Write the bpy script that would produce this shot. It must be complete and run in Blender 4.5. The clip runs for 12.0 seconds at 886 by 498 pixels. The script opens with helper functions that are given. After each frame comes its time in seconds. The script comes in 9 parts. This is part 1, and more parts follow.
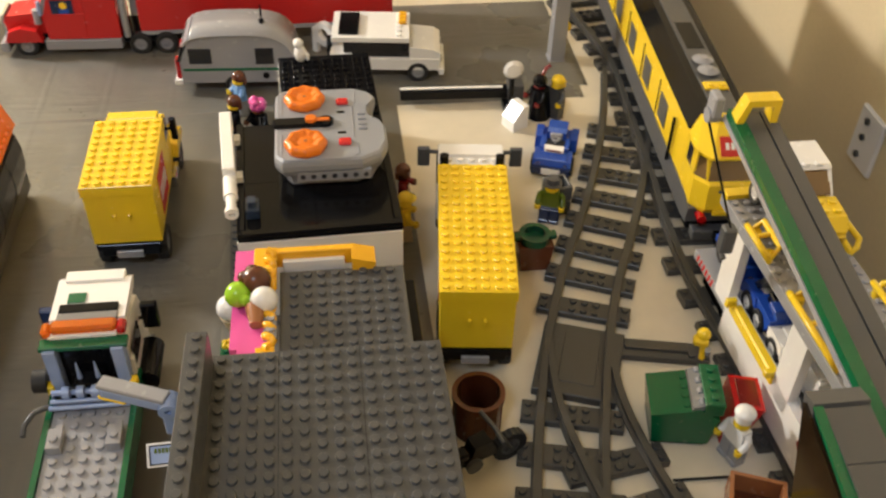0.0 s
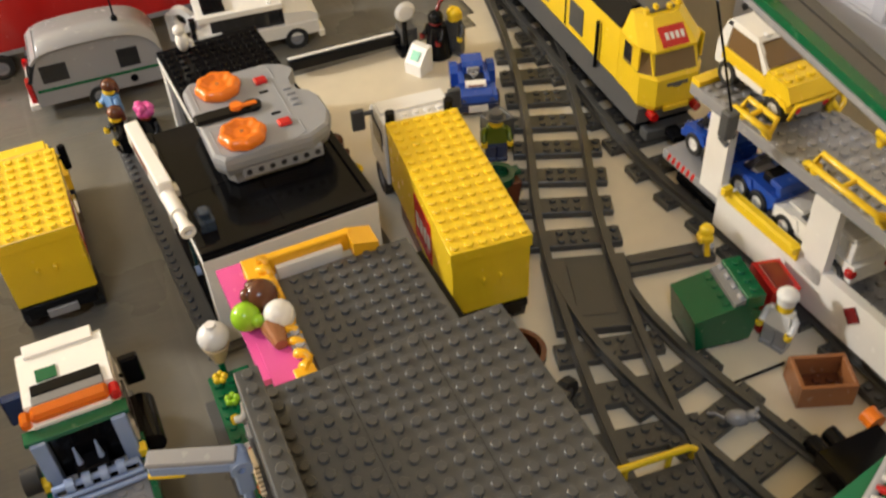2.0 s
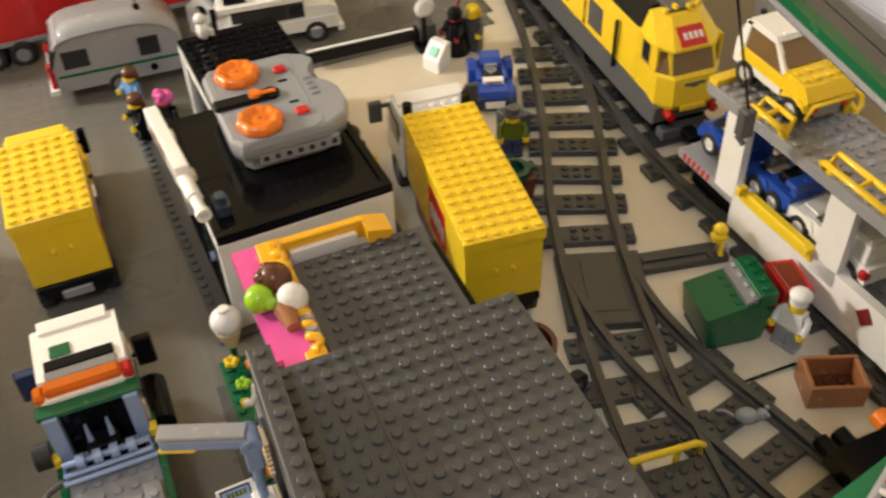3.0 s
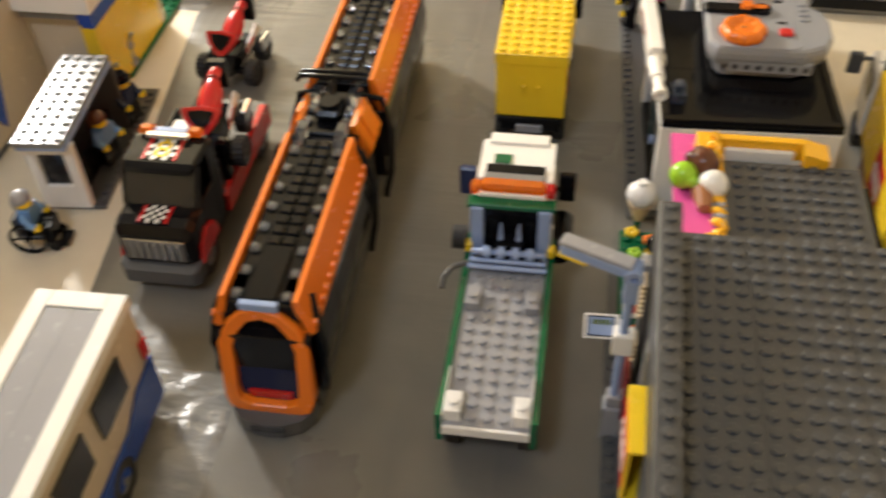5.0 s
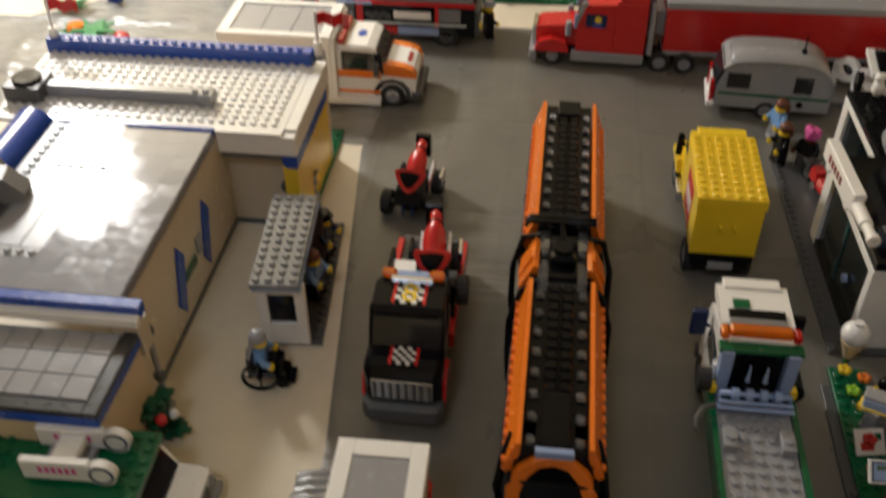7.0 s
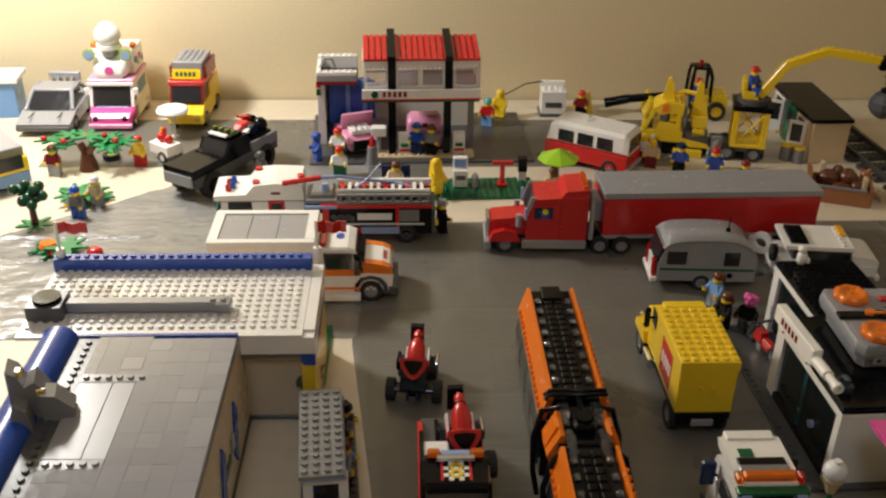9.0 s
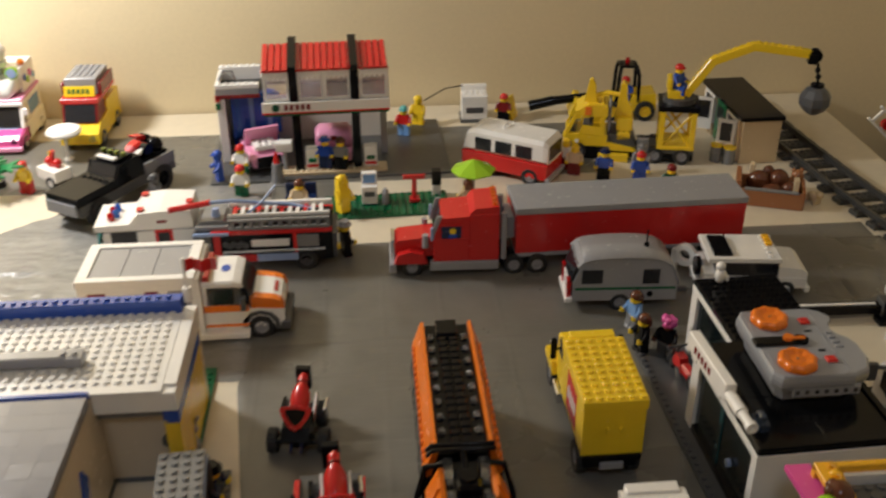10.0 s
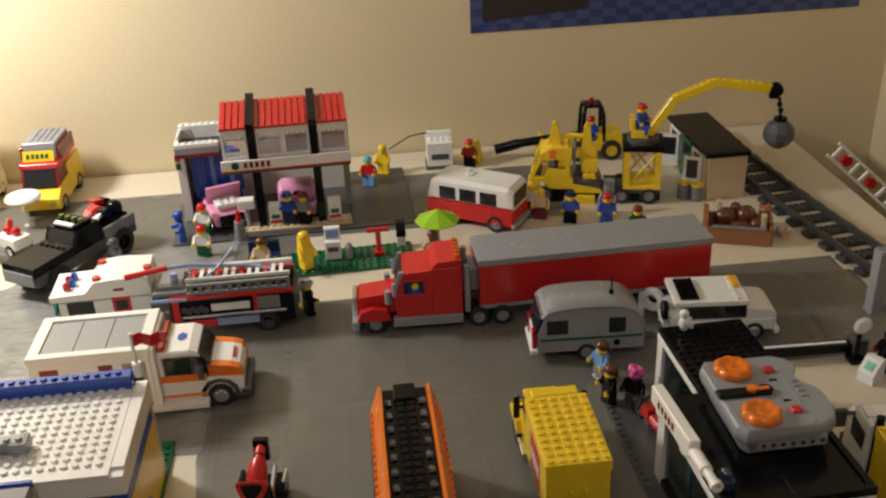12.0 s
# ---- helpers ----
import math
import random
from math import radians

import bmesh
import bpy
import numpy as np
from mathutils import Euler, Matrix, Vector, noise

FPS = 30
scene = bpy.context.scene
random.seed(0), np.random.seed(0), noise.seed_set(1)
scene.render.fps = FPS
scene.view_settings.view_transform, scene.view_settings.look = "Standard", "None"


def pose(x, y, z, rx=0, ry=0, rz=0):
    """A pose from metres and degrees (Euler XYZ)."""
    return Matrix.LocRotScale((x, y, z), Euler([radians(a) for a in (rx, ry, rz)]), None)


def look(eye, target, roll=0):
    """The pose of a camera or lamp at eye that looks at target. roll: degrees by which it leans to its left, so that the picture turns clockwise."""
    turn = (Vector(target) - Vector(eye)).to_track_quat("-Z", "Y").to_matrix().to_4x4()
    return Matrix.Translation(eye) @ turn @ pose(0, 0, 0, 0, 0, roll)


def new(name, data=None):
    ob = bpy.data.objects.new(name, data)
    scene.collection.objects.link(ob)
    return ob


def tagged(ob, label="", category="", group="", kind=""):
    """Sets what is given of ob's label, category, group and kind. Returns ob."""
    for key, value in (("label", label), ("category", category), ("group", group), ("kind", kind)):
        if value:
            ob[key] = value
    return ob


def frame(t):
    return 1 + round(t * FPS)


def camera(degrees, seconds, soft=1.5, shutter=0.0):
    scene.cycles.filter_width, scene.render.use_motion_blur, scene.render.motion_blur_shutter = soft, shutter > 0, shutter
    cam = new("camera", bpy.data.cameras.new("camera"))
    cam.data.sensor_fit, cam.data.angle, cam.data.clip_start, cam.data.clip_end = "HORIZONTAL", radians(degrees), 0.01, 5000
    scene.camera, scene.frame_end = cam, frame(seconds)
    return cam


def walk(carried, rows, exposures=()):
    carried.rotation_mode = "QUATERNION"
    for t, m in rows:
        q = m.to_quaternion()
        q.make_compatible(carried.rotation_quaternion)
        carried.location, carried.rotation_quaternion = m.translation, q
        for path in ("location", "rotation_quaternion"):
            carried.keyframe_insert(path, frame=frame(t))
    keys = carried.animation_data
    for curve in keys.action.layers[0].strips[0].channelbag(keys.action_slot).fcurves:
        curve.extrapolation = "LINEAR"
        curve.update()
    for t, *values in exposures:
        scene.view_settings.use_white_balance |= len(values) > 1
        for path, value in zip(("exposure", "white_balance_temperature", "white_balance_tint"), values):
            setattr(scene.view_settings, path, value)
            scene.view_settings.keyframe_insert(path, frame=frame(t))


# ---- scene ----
cam = camera(49.0, 12.0, 2.3, 0.5)
PATH = [
    (0, (-0.001, 0.012, 0.479), (0.215, 1.5, -0.84), 1.9),
    (0.5, (-0.022, 0.017, 0.475), (0.309, 1.468, -0.862), 0.3),
    (1, (-0.039, 0.029, 0.466), (0.41, 1.44, -0.878), -0.8),
    (1.5, (-0.068, 0.051, 0.455), (0.478, 1.433, -0.883), 0.1),
    (2, (-0.092, 0.081, 0.441), (0.471, 1.417, -0.937), -2.9),
    (2.5, (-0.101, 0.083, 0.431), (0.484, 1.395, -0.961), -2.7),
    (2.7, (-0.099, 0.082, 0.432), (0.494, 1.4, -0.95), -2.3),
    (4.3, (-0.0905, 0.0286, 0.4522), (-0.0905, 0.0873, 0.3979), 1.0),
    (4.5, (-0.0887, 0.0288, 0.4460), (-0.0902, 0.0861, 0.3902), 1.7),
    (5, (-0.1150, 0.0142, 0.4342), (-0.1248, 0.0699, 0.3777), -2.2),
    (5.5, (-0.1546, 0.0136, 0.4308), (-0.1674, 0.0674, 0.3730), -3.8),
    (6, (-0.2031, 0.0165, 0.4237), (-0.2140, 0.0708, 0.3660), -3.4),
    (6.5, (-0.2424, 0.0138, 0.4361), (-0.2523, 0.0711, 0.3812), -1.8),
    (7, (-0.2764, -0.0063, 0.4778), (-0.2842, 0.0548, 0.4267), -0.4),
    (7.2, (-0.2909, -0.0147, 0.4907), (-0.2991, 0.0481, 0.4419), -1.1),
    (8.8, (-0.3814, -0.0657, 0.5236), (-0.3793, 0.0039, 0.4844), 1.2),
    (9, (-0.3852, -0.0685, 0.5229), (-0.3822, 0.0014, 0.4841), 0.9),
    (9.5, (-0.3584, -0.0552, 0.5203), (-0.3544, 0.0146, 0.4813), 0.7),
    (10, (-0.3108, 0.0083, 0.5129), (-0.3055, 0.0778, 0.4737), -0.4),
    (10.5, (-0.2866, 0.0489, 0.5188), (-0.2787, 0.1191, 0.4812), -0.9),
    (11, (-0.2806, 0.0435, 0.5200), (-0.2744, 0.1134, 0.4816), -1.6),
    (11.5, (-0.2796, 0.0321, 0.5246), (-0.2742, 0.1028, 0.4877), -2.4),
    (12, (-0.2782, 0.0303, 0.5239), (-0.2721, 0.1010, 0.4870), -2.7),
]
EXPOSURES = [(0.0, 0.93, 6100, 10), (1.0, 0.84, 6050, 10), (2.7, 0.86, 6100, 10), (4.5, 0.98, 6000, 10), (5.0, 0.92, 6000, 10), (5.5, 1.09, 6000, 10), (6.0, 0.67, 5980, 10), (6.5, 0.30, 5950, 10), (7.2, -0.35, 5950, 10), (9.0, -0.42, 6050, 10), (9.5, -0.43, 6050, 10), (10.5, -0.36, 5950, 10), (12.0, -0.36, 5950, 10)]
walk(cam, [(t, look(eye, target, roll)) for t, eye, target, roll in PATH], EXPOSURES)

# ---- light ----
world = bpy.data.worlds.new("room_air")
scene.world = world
world.use_nodes = True
world.node_tree.nodes["Background"].inputs[0].default_value = (1.0, 0.96, 0.92, 1)
world.node_tree.nodes["Background"].inputs[1].default_value = 0.02


def lamp(name, kind, m, watts, colour, size):
    data = bpy.data.lights.new(name, kind)
    data.energy, data.color = watts, colour
    if kind == "POINT":
        data.shadow_soft_size = size
    else:
        data.shape, data.size = "DISK", size
    ob = new(name, data)
    ob.matrix_world = m
    return ob


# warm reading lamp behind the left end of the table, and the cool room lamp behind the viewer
lamp("reading_lamp_light", "POINT", pose(-0.95, 1.09, 0.53), 27.5, (1.0, 0.93, 0.83), 0.065)
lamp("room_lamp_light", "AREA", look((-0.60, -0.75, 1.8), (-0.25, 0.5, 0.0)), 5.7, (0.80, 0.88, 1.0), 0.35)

# ---- materials ----
MATS = {}


def nodes_of(name):
    m = bpy.data.materials.new(name)
    m.use_nodes = True
    t = m.node_tree
    return m, t.nodes, t.links, t.nodes["Principled BSDF"]


def plastic(name, rgb, rough=0.22, trans=0.0, metal=0.0, vary=0.05):
    """Moulded plastic: faint tone drift, finger-dulled gloss, hardly any relief."""
    if name in MATS:
        return MATS[name]
    m, n, l, b = nodes_of(name)
    co = n.new("ShaderNodeTexCoord")
    a = n.new("ShaderNodeTexNoise")
    a.inputs["Scale"].default_value = 45
    a.inputs["Detail"].default_value = 3
    l.new(co.outputs["Object"], a.inputs["Vector"])
    info = n.new("ShaderNodeObjectInfo")
    add = n.new("ShaderNodeMath")
    add.operation = "MULTIPLY_ADD"
    add.inputs[1].default_value, add.inputs[2].default_value = 0.5, 0.0
    l.new(info.outputs["Random"], add.inputs[0])
    tot = n.new("ShaderNodeMath")
    l.new(a.outputs["Fac"], tot.inputs[0])
    l.new(add.outputs[0], tot.inputs[1])
    ramp = n.new("ShaderNodeMapRange")
    ramp.inputs[1].default_value, ramp.inputs[2].default_value = 0.3, 1.2
    ramp.inputs[3].default_value, ramp.inputs[4].default_value = 1 - vary, 1 + vary
    l.new(tot.outputs[0], ramp.inputs[0])
    mul = n.new("ShaderNodeVectorMath")
    mul.operation = "SCALE"
    mul.inputs[0].default_value = rgb
    l.new(ramp.outputs[0], mul.inputs["Scale"])
    l.new(mul.outputs[0], b.inputs["Base Color"])
    f = n.new("ShaderNodeTexNoise")
    f.inputs["Scale"].default_value = 160
    f.inputs["Detail"].default_value = 4
    l.new(co.outputs["Object"], f.inputs["Vector"])
    rr = n.new("ShaderNodeMapRange")
    rr.inputs[3].default_value, rr.inputs[4].default_value = max(0.02, rough - 0.08), rough + 0.12
    l.new(f.outputs["Fac"], rr.inputs[0])
    l.new(rr.outputs[0], b.inputs["Roughness"])
    bump = n.new("ShaderNodeBump")
    bump.inputs["Strength"].default_value, bump.inputs["Distance"].default_value = 0.05, 0.0004
    l.new(f.outputs["Fac"], bump.inputs["Height"])
    l.new(bump.outputs[0], b.inputs["Normal"])
    b.inputs["IOR"].default_value = 1.53
    b.inputs["Transmission Weight"].default_value = trans
    b.inputs["Metallic"].default_value = metal
    if name == "black_plastic":
        b.inputs["Specular IOR Level"].default_value = 0.16
    MATS[name] = m
    return m


YELLOW = plastic("yellow_plastic", (0.90, 0.62, 0.016))
PALE_YELLOW = plastic("flame_yellow_plastic", (0.90, 0.47, 0.012))
ORANGE = plastic("orange_plastic", (0.84, 0.20, 0.010))
RED = plastic("red_plastic", (0.58, 0.018, 0.016))
DARK_RED = plastic("dark_red_plastic", (0.20, 0.012, 0.012))
BLUE = plastic("blue_plastic", (0.020, 0.075, 0.42))
DARK_BLUE = plastic("dark_blue_plastic", (0.012, 0.025, 0.085))
SKY_BLUE = plastic("medium_blue_plastic", (0.17, 0.33, 0.62))
PALE_BLUE = plastic("sand_blue_grey_plastic", (0.30, 0.39, 0.62))
GREEN = plastic("green_plastic", (0.003, 0.115, 0.040))
DARK_GREEN = plastic("dark_green_plastic", (0.006, 0.07, 0.030))
LIME = plastic("lime_plastic", (0.33, 0.60, 0.020))
WHITE = plastic("white_plastic", (0.86, 0.84, 0.80))
CREAM = plastic("tan_plastic", (0.66, 0.52, 0.33))
LIGHT_GREY = plastic("light_grey_plastic", (0.32, 0.32, 0.335))
MID_GREY = plastic("old_grey_plastic", (0.22, 0.22, 0.22))
DARK_GREY = plastic("dark_grey_plastic", (0.080, 0.081, 0.082), 0.34)
BLACK = plastic("black_plastic", (0.006, 0.006, 0.007), 0.10)
RUBBER = plastic("tyre_rubber", (0.014, 0.014, 0.014), 0.62)
BROWN = plastic("reddish_brown_plastic", (0.115, 0.035, 0.014))
NOUGAT = plastic("nougat_brown_plastic", (0.34, 0.135, 0.05))
PINK = plastic("dark_pink_plastic", (0.74, 0.10, 0.36))
LIGHT_PINK = plastic("light_pink_plastic", (0.78, 0.32, 0.50))
TEAL = plastic("teal_plastic", (0.10, 0.42, 0.42))
CHROME = plastic("chrome_plastic", (0.66, 0.66, 0.68), 0.12, 0, 1.0)
GLASS_DARK = plastic("smoked_window_plastic", (0.030, 0.030, 0.034), 0.06, 0.25)
GLASS_BLUE = plastic("clear_blue_plastic", (0.03, 0.16, 0.66), 0.05, 0.35)
GLASS_CLEAR = plastic("clear_plastic", (0.62, 0.65, 0.70), 0.03, 0.92)
GLASS_SLATE = plastic("slate_blue_clear_plastic", (0.07, 0.10, 0.16), 0.1, 0.5)
GLASS_MILK = plastic("milky_clear_plastic", (0.34, 0.35, 0.39), 0.03, 0.90)
LOCO_GREY = plastic("loco_side_grey", (0.105, 0.105, 0.108), 0.3)
GLASS_AMBER = plastic("clear_orange_plastic", (0.95, 0.24, 0.006), 0.06, 0.55)
WINDOW_BLUE = plastic("dark_blue_window_plastic", (0.006, 0.010, 0.045), 0.05)
GLASS_RED = plastic("clear_red_plastic", (0.62, 0.010, 0.010), 0.08, 0.35)
TEAL_DARK = plastic("dark_teal_plastic", (0.02, 0.07, 0.075))
REMOTE_GREY = plastic("remote_case_grey", (0.30, 0.31, 0.335), 0.3)
PALE_CREAM = plastic("pale_tan_plastic", (0.64, 0.54, 0.40))
ROOF_TILE = plastic("worn_grey_tile_plastic", (0.29, 0.295, 0.335), 0.09)
GLASS_BROWN = plastic("brown_smoked_plastic", (0.030, 0.017, 0.008), 0.06, 0.2)
OLIVE = plastic("olive_plastic", (0.11, 0.15, 0.010), 0.15)
GLASS_PALE = plastic("pale_violet_window_plastic", (0.80, 0.77, 0.84), 0.04, 0.9)
GLASS_SMOKE = plastic("light_smoke_plastic", (0.07, 0.07, 0.073), 0.06, 0.7)
CHARCOAL = plastic("charcoal_plastic", (0.036, 0.036, 0.037), 0.28)
HATCH_GREY = plastic("dull_grey_plastic", (0.30, 0.30, 0.32), 0.3)
GLASS_TAN = plastic("tan_tinted_plastic", (0.40, 0.25, 0.11), 0.06, 0.5)
TRACK_GREY = plastic("track_grey_plastic", (0.052, 0.051, 0.048), 0.36)
SHOP_GLASS = plastic("dark_shop_glass", (0.007, 0.012, 0.013), 0.06)
SCREEN_GREEN = plastic("screen_print_green", (0.25, 0.62, 0.42))


def matt(name, rgb, rough, scale1, amount1, scale2, amount2, bump=0.2, dist=0.001, stretch=(1, 1, 1)):
    """A painted or papered surface: two scales of tone, and relief."""
    m, n, l, b = nodes_of(name)
    co = n.new("ShaderNodeTexCoord")
    mp = n.new("ShaderNodeMapping")
    mp.inputs["Scale"].default_value = stretch
    l.new(co.outputs["Object"], mp.inputs["Vector"])
    outs = []
    for s, d in ((scale1, 3), (scale2, 6)):
        t = n.new("ShaderNodeTexNoise")
        t.inputs["Scale"].default_value, t.inputs["Detail"].default_value = s, d
        l.new(mp.outputs[0], t.inputs["Vector"])
        outs.append(t)
    val = None
    for t, amt in zip(outs, (amount1, amount2)):
        r = n.new("ShaderNodeMapRange")
        r.inputs[1].default_value, r.inputs[2].default_value = 0.25, 0.75
        r.inputs[3].default_value, r.inputs[4].default_value = 1 - amt, 1 + amt
        l.new(t.outputs["Fac"], r.inputs[0])
        if val is None:
            val = r.outputs[0]
        else:
            mu = n.new("ShaderNodeMath")
            mu.operation = "MULTIPLY"
            l.new(val, mu.inputs[0])
            l.new(r.outputs[0], mu.inputs[1])
            val = mu.outputs[0]
    sc = n.new("ShaderNodeVectorMath")
    sc.operation = "SCALE"
    sc.inputs[0].default_value = rgb
    l.new(val, sc.inputs["Scale"])
    l.new(sc.outputs[0], b.inputs["Base Color"])
    b.inputs["Roughness"].default_value = rough
    bp = n.new("ShaderNodeBump")
    bp.inputs["Strength"].default_value, bp.inputs["Distance"].default_value = bump, dist
    l.new(outs[1].outputs["Fac"], bp.inputs["Height"])
    l.new(bp.outputs[0], b.inputs["Normal"])
    return m


TABLE = matt("cream_table_board", (0.70, 0.62, 0.47), 0.45, 3.0, 0.05, 60, 0.04, 0.1, 0.0006)
WALL = matt("yellow_cream_wall_paint", (0.73, 0.612, 0.39), 0.75, 2.0, 0.05, 180, 0.03, 0.25, 0.0008)
# ceiling stays out of view; greyed to weaken its bounce and reflections
CEILING = matt("ceiling_paint", (0.50, 0.47, 0.42), 0.9, 2.0, 0.03, 120, 0.02)
MAT = matt("grey_plastic_road_foil", (0.164, 0.154, 0.131), 0.32, 6.0, 0.12, 34, 0.08, 0.35, 0.0016)


def creases(m):
    """Long fold lines across the foil, over its own relief."""
    n, l = m.node_tree.nodes, m.node_tree.links
    co = n.new("ShaderNodeTexCoord")
    wave = n.new("ShaderNodeTexWave")
    wave.inputs["Scale"].default_value = 5.6
    wave.inputs["Distortion"].default_value = 0.35
    wave.inputs["Detail Scale"].default_value = 3.0
    l.new(co.outputs["Object"], wave.inputs["Vector"])
    r = n.new("ShaderNodeMapRange")
    r.inputs[1].default_value, r.inputs[2].default_value = 0.97, 1.0
    l.new(wave.outputs["Fac"], r.inputs[0])
    sheen = n.new("ShaderNodeTexNoise")
    sheen.inputs["Scale"].default_value, sheen.inputs["Detail"].default_value = 8.0, 5.0
    l.new(co.outputs["Object"], sheen.inputs["Vector"])
    rough = n.new("ShaderNodeMapRange")
    rough.inputs[1].default_value, rough.inputs[2].default_value = 0.3, 0.7
    rough.inputs[3].default_value, rough.inputs[4].default_value = 0.20, 0.48
    l.new(sheen.outputs["Fac"], rough.inputs[0])
    l.new(rough.outputs[0], n["Principled BSDF"].inputs["Roughness"])
    swell = n.new("ShaderNodeBump")
    swell.inputs["Strength"].default_value, swell.inputs["Distance"].default_value = 0.5, 0.004
    l.new(sheen.outputs["Fac"], swell.inputs["Height"])
    bp = n.new("ShaderNodeBump")
    bp.inputs["Strength"].default_value, bp.inputs["Distance"].default_value = 0.22, 0.0006
    old = n["Bump"]
    l.new(r.outputs[0], bp.inputs["Height"])
    l.new(swell.outputs[0], old.inputs["Normal"])
    l.new(old.outputs[0], bp.inputs["Normal"])
    # short ripples in bunches
    mp = n.new("ShaderNodeMapping")
    mp.inputs["Scale"].default_value = (14, 120, 1)
    mp.inputs["Rotation"].default_value = (0, 0, 0.12)
    l.new(co.outputs["Object"], mp.inputs["Vector"])
    rip = n.new("ShaderNodeTexNoise")
    rip.inputs["Scale"].default_value, rip.inputs["Detail"].default_value = 1.0, 3.0
    l.new(mp.outputs[0], rip.inputs["Vector"])
    where = n.new("ShaderNodeTexNoise")
    where.inputs["Scale"].default_value, where.inputs["Detail"].default_value = 5.0, 2.0
    l.new(co.outputs["Object"], where.inputs["Vector"])
    bunch = n.new("ShaderNodeMapRange")
    bunch.inputs[1].default_value, bunch.inputs[2].default_value = 0.44, 0.62
    l.new(where.outputs["Fac"], bunch.inputs[0])
    ripple = n.new("ShaderNodeBump")
    ripple.inputs["Distance"].default_value = 0.0035
    both = n.new("ShaderNodeMath")
    both.operation = "MULTIPLY_ADD"
    both.inputs[1].default_value, both.inputs[2].default_value = 0.40, 0.03
    l.new(bunch.outputs[0], both.inputs[0])
    l.new(both.outputs[0], ripple.inputs["Strength"])
    l.new(rip.outputs["Fac"], ripple.inputs["Height"])
    l.new(bp.outputs[0], ripple.inputs["Normal"])
    l.new(ripple.outputs[0], n["Principled BSDF"].inputs["Normal"])


creases(MAT)
FOIL = matt("crumpled_silver_foil", (0.25, 0.245, 0.23), 0.24, 14.0, 0.15, 40, 0.12, 0.8, 0.004, (1, 2.2, 1))
CARPET = matt("brown_room_floor", (0.16, 0.12, 0.08), 0.9, 3.0, 0.1, 90, 0.2)
PAINT_WHITE = matt("white_gloss_paint", (0.76, 0.76, 0.78), 0.4, 4.0, 0.03, 50, 0.02)
# white vent enamel; its bluish tint is cool daylight put into the colour
BLIND_WHITE = matt("white_enamel_cool_lit", (0.64, 0.66, 0.76), 0.4, 4.0, 0.03, 50, 0.02)
POSTER_BLUE = matt("poster_print_blue", (0.035, 0.055, 0.17), 0.3, 5.0, 0.05, 80, 0.04)
POSTER_PALE = matt("poster_print_pale_blue", (0.070, 0.095, 0.24), 0.3, 5.0, 0.05, 80, 0.04)
POSTER_DARK = matt("poster_print_dark", (0.035, 0.03, 0.03), 0.3, 5.0, 0.05, 80, 0.04)
LEAF = matt("leaf_plastic", (0.007, 0.21, 0.06), 0.3, 40, 0.12, 200, 0.1)
ROCK = matt("ball_grey", (0.085, 0.088, 0.095), 0.4, 30, 0.1, 120, 0.08)


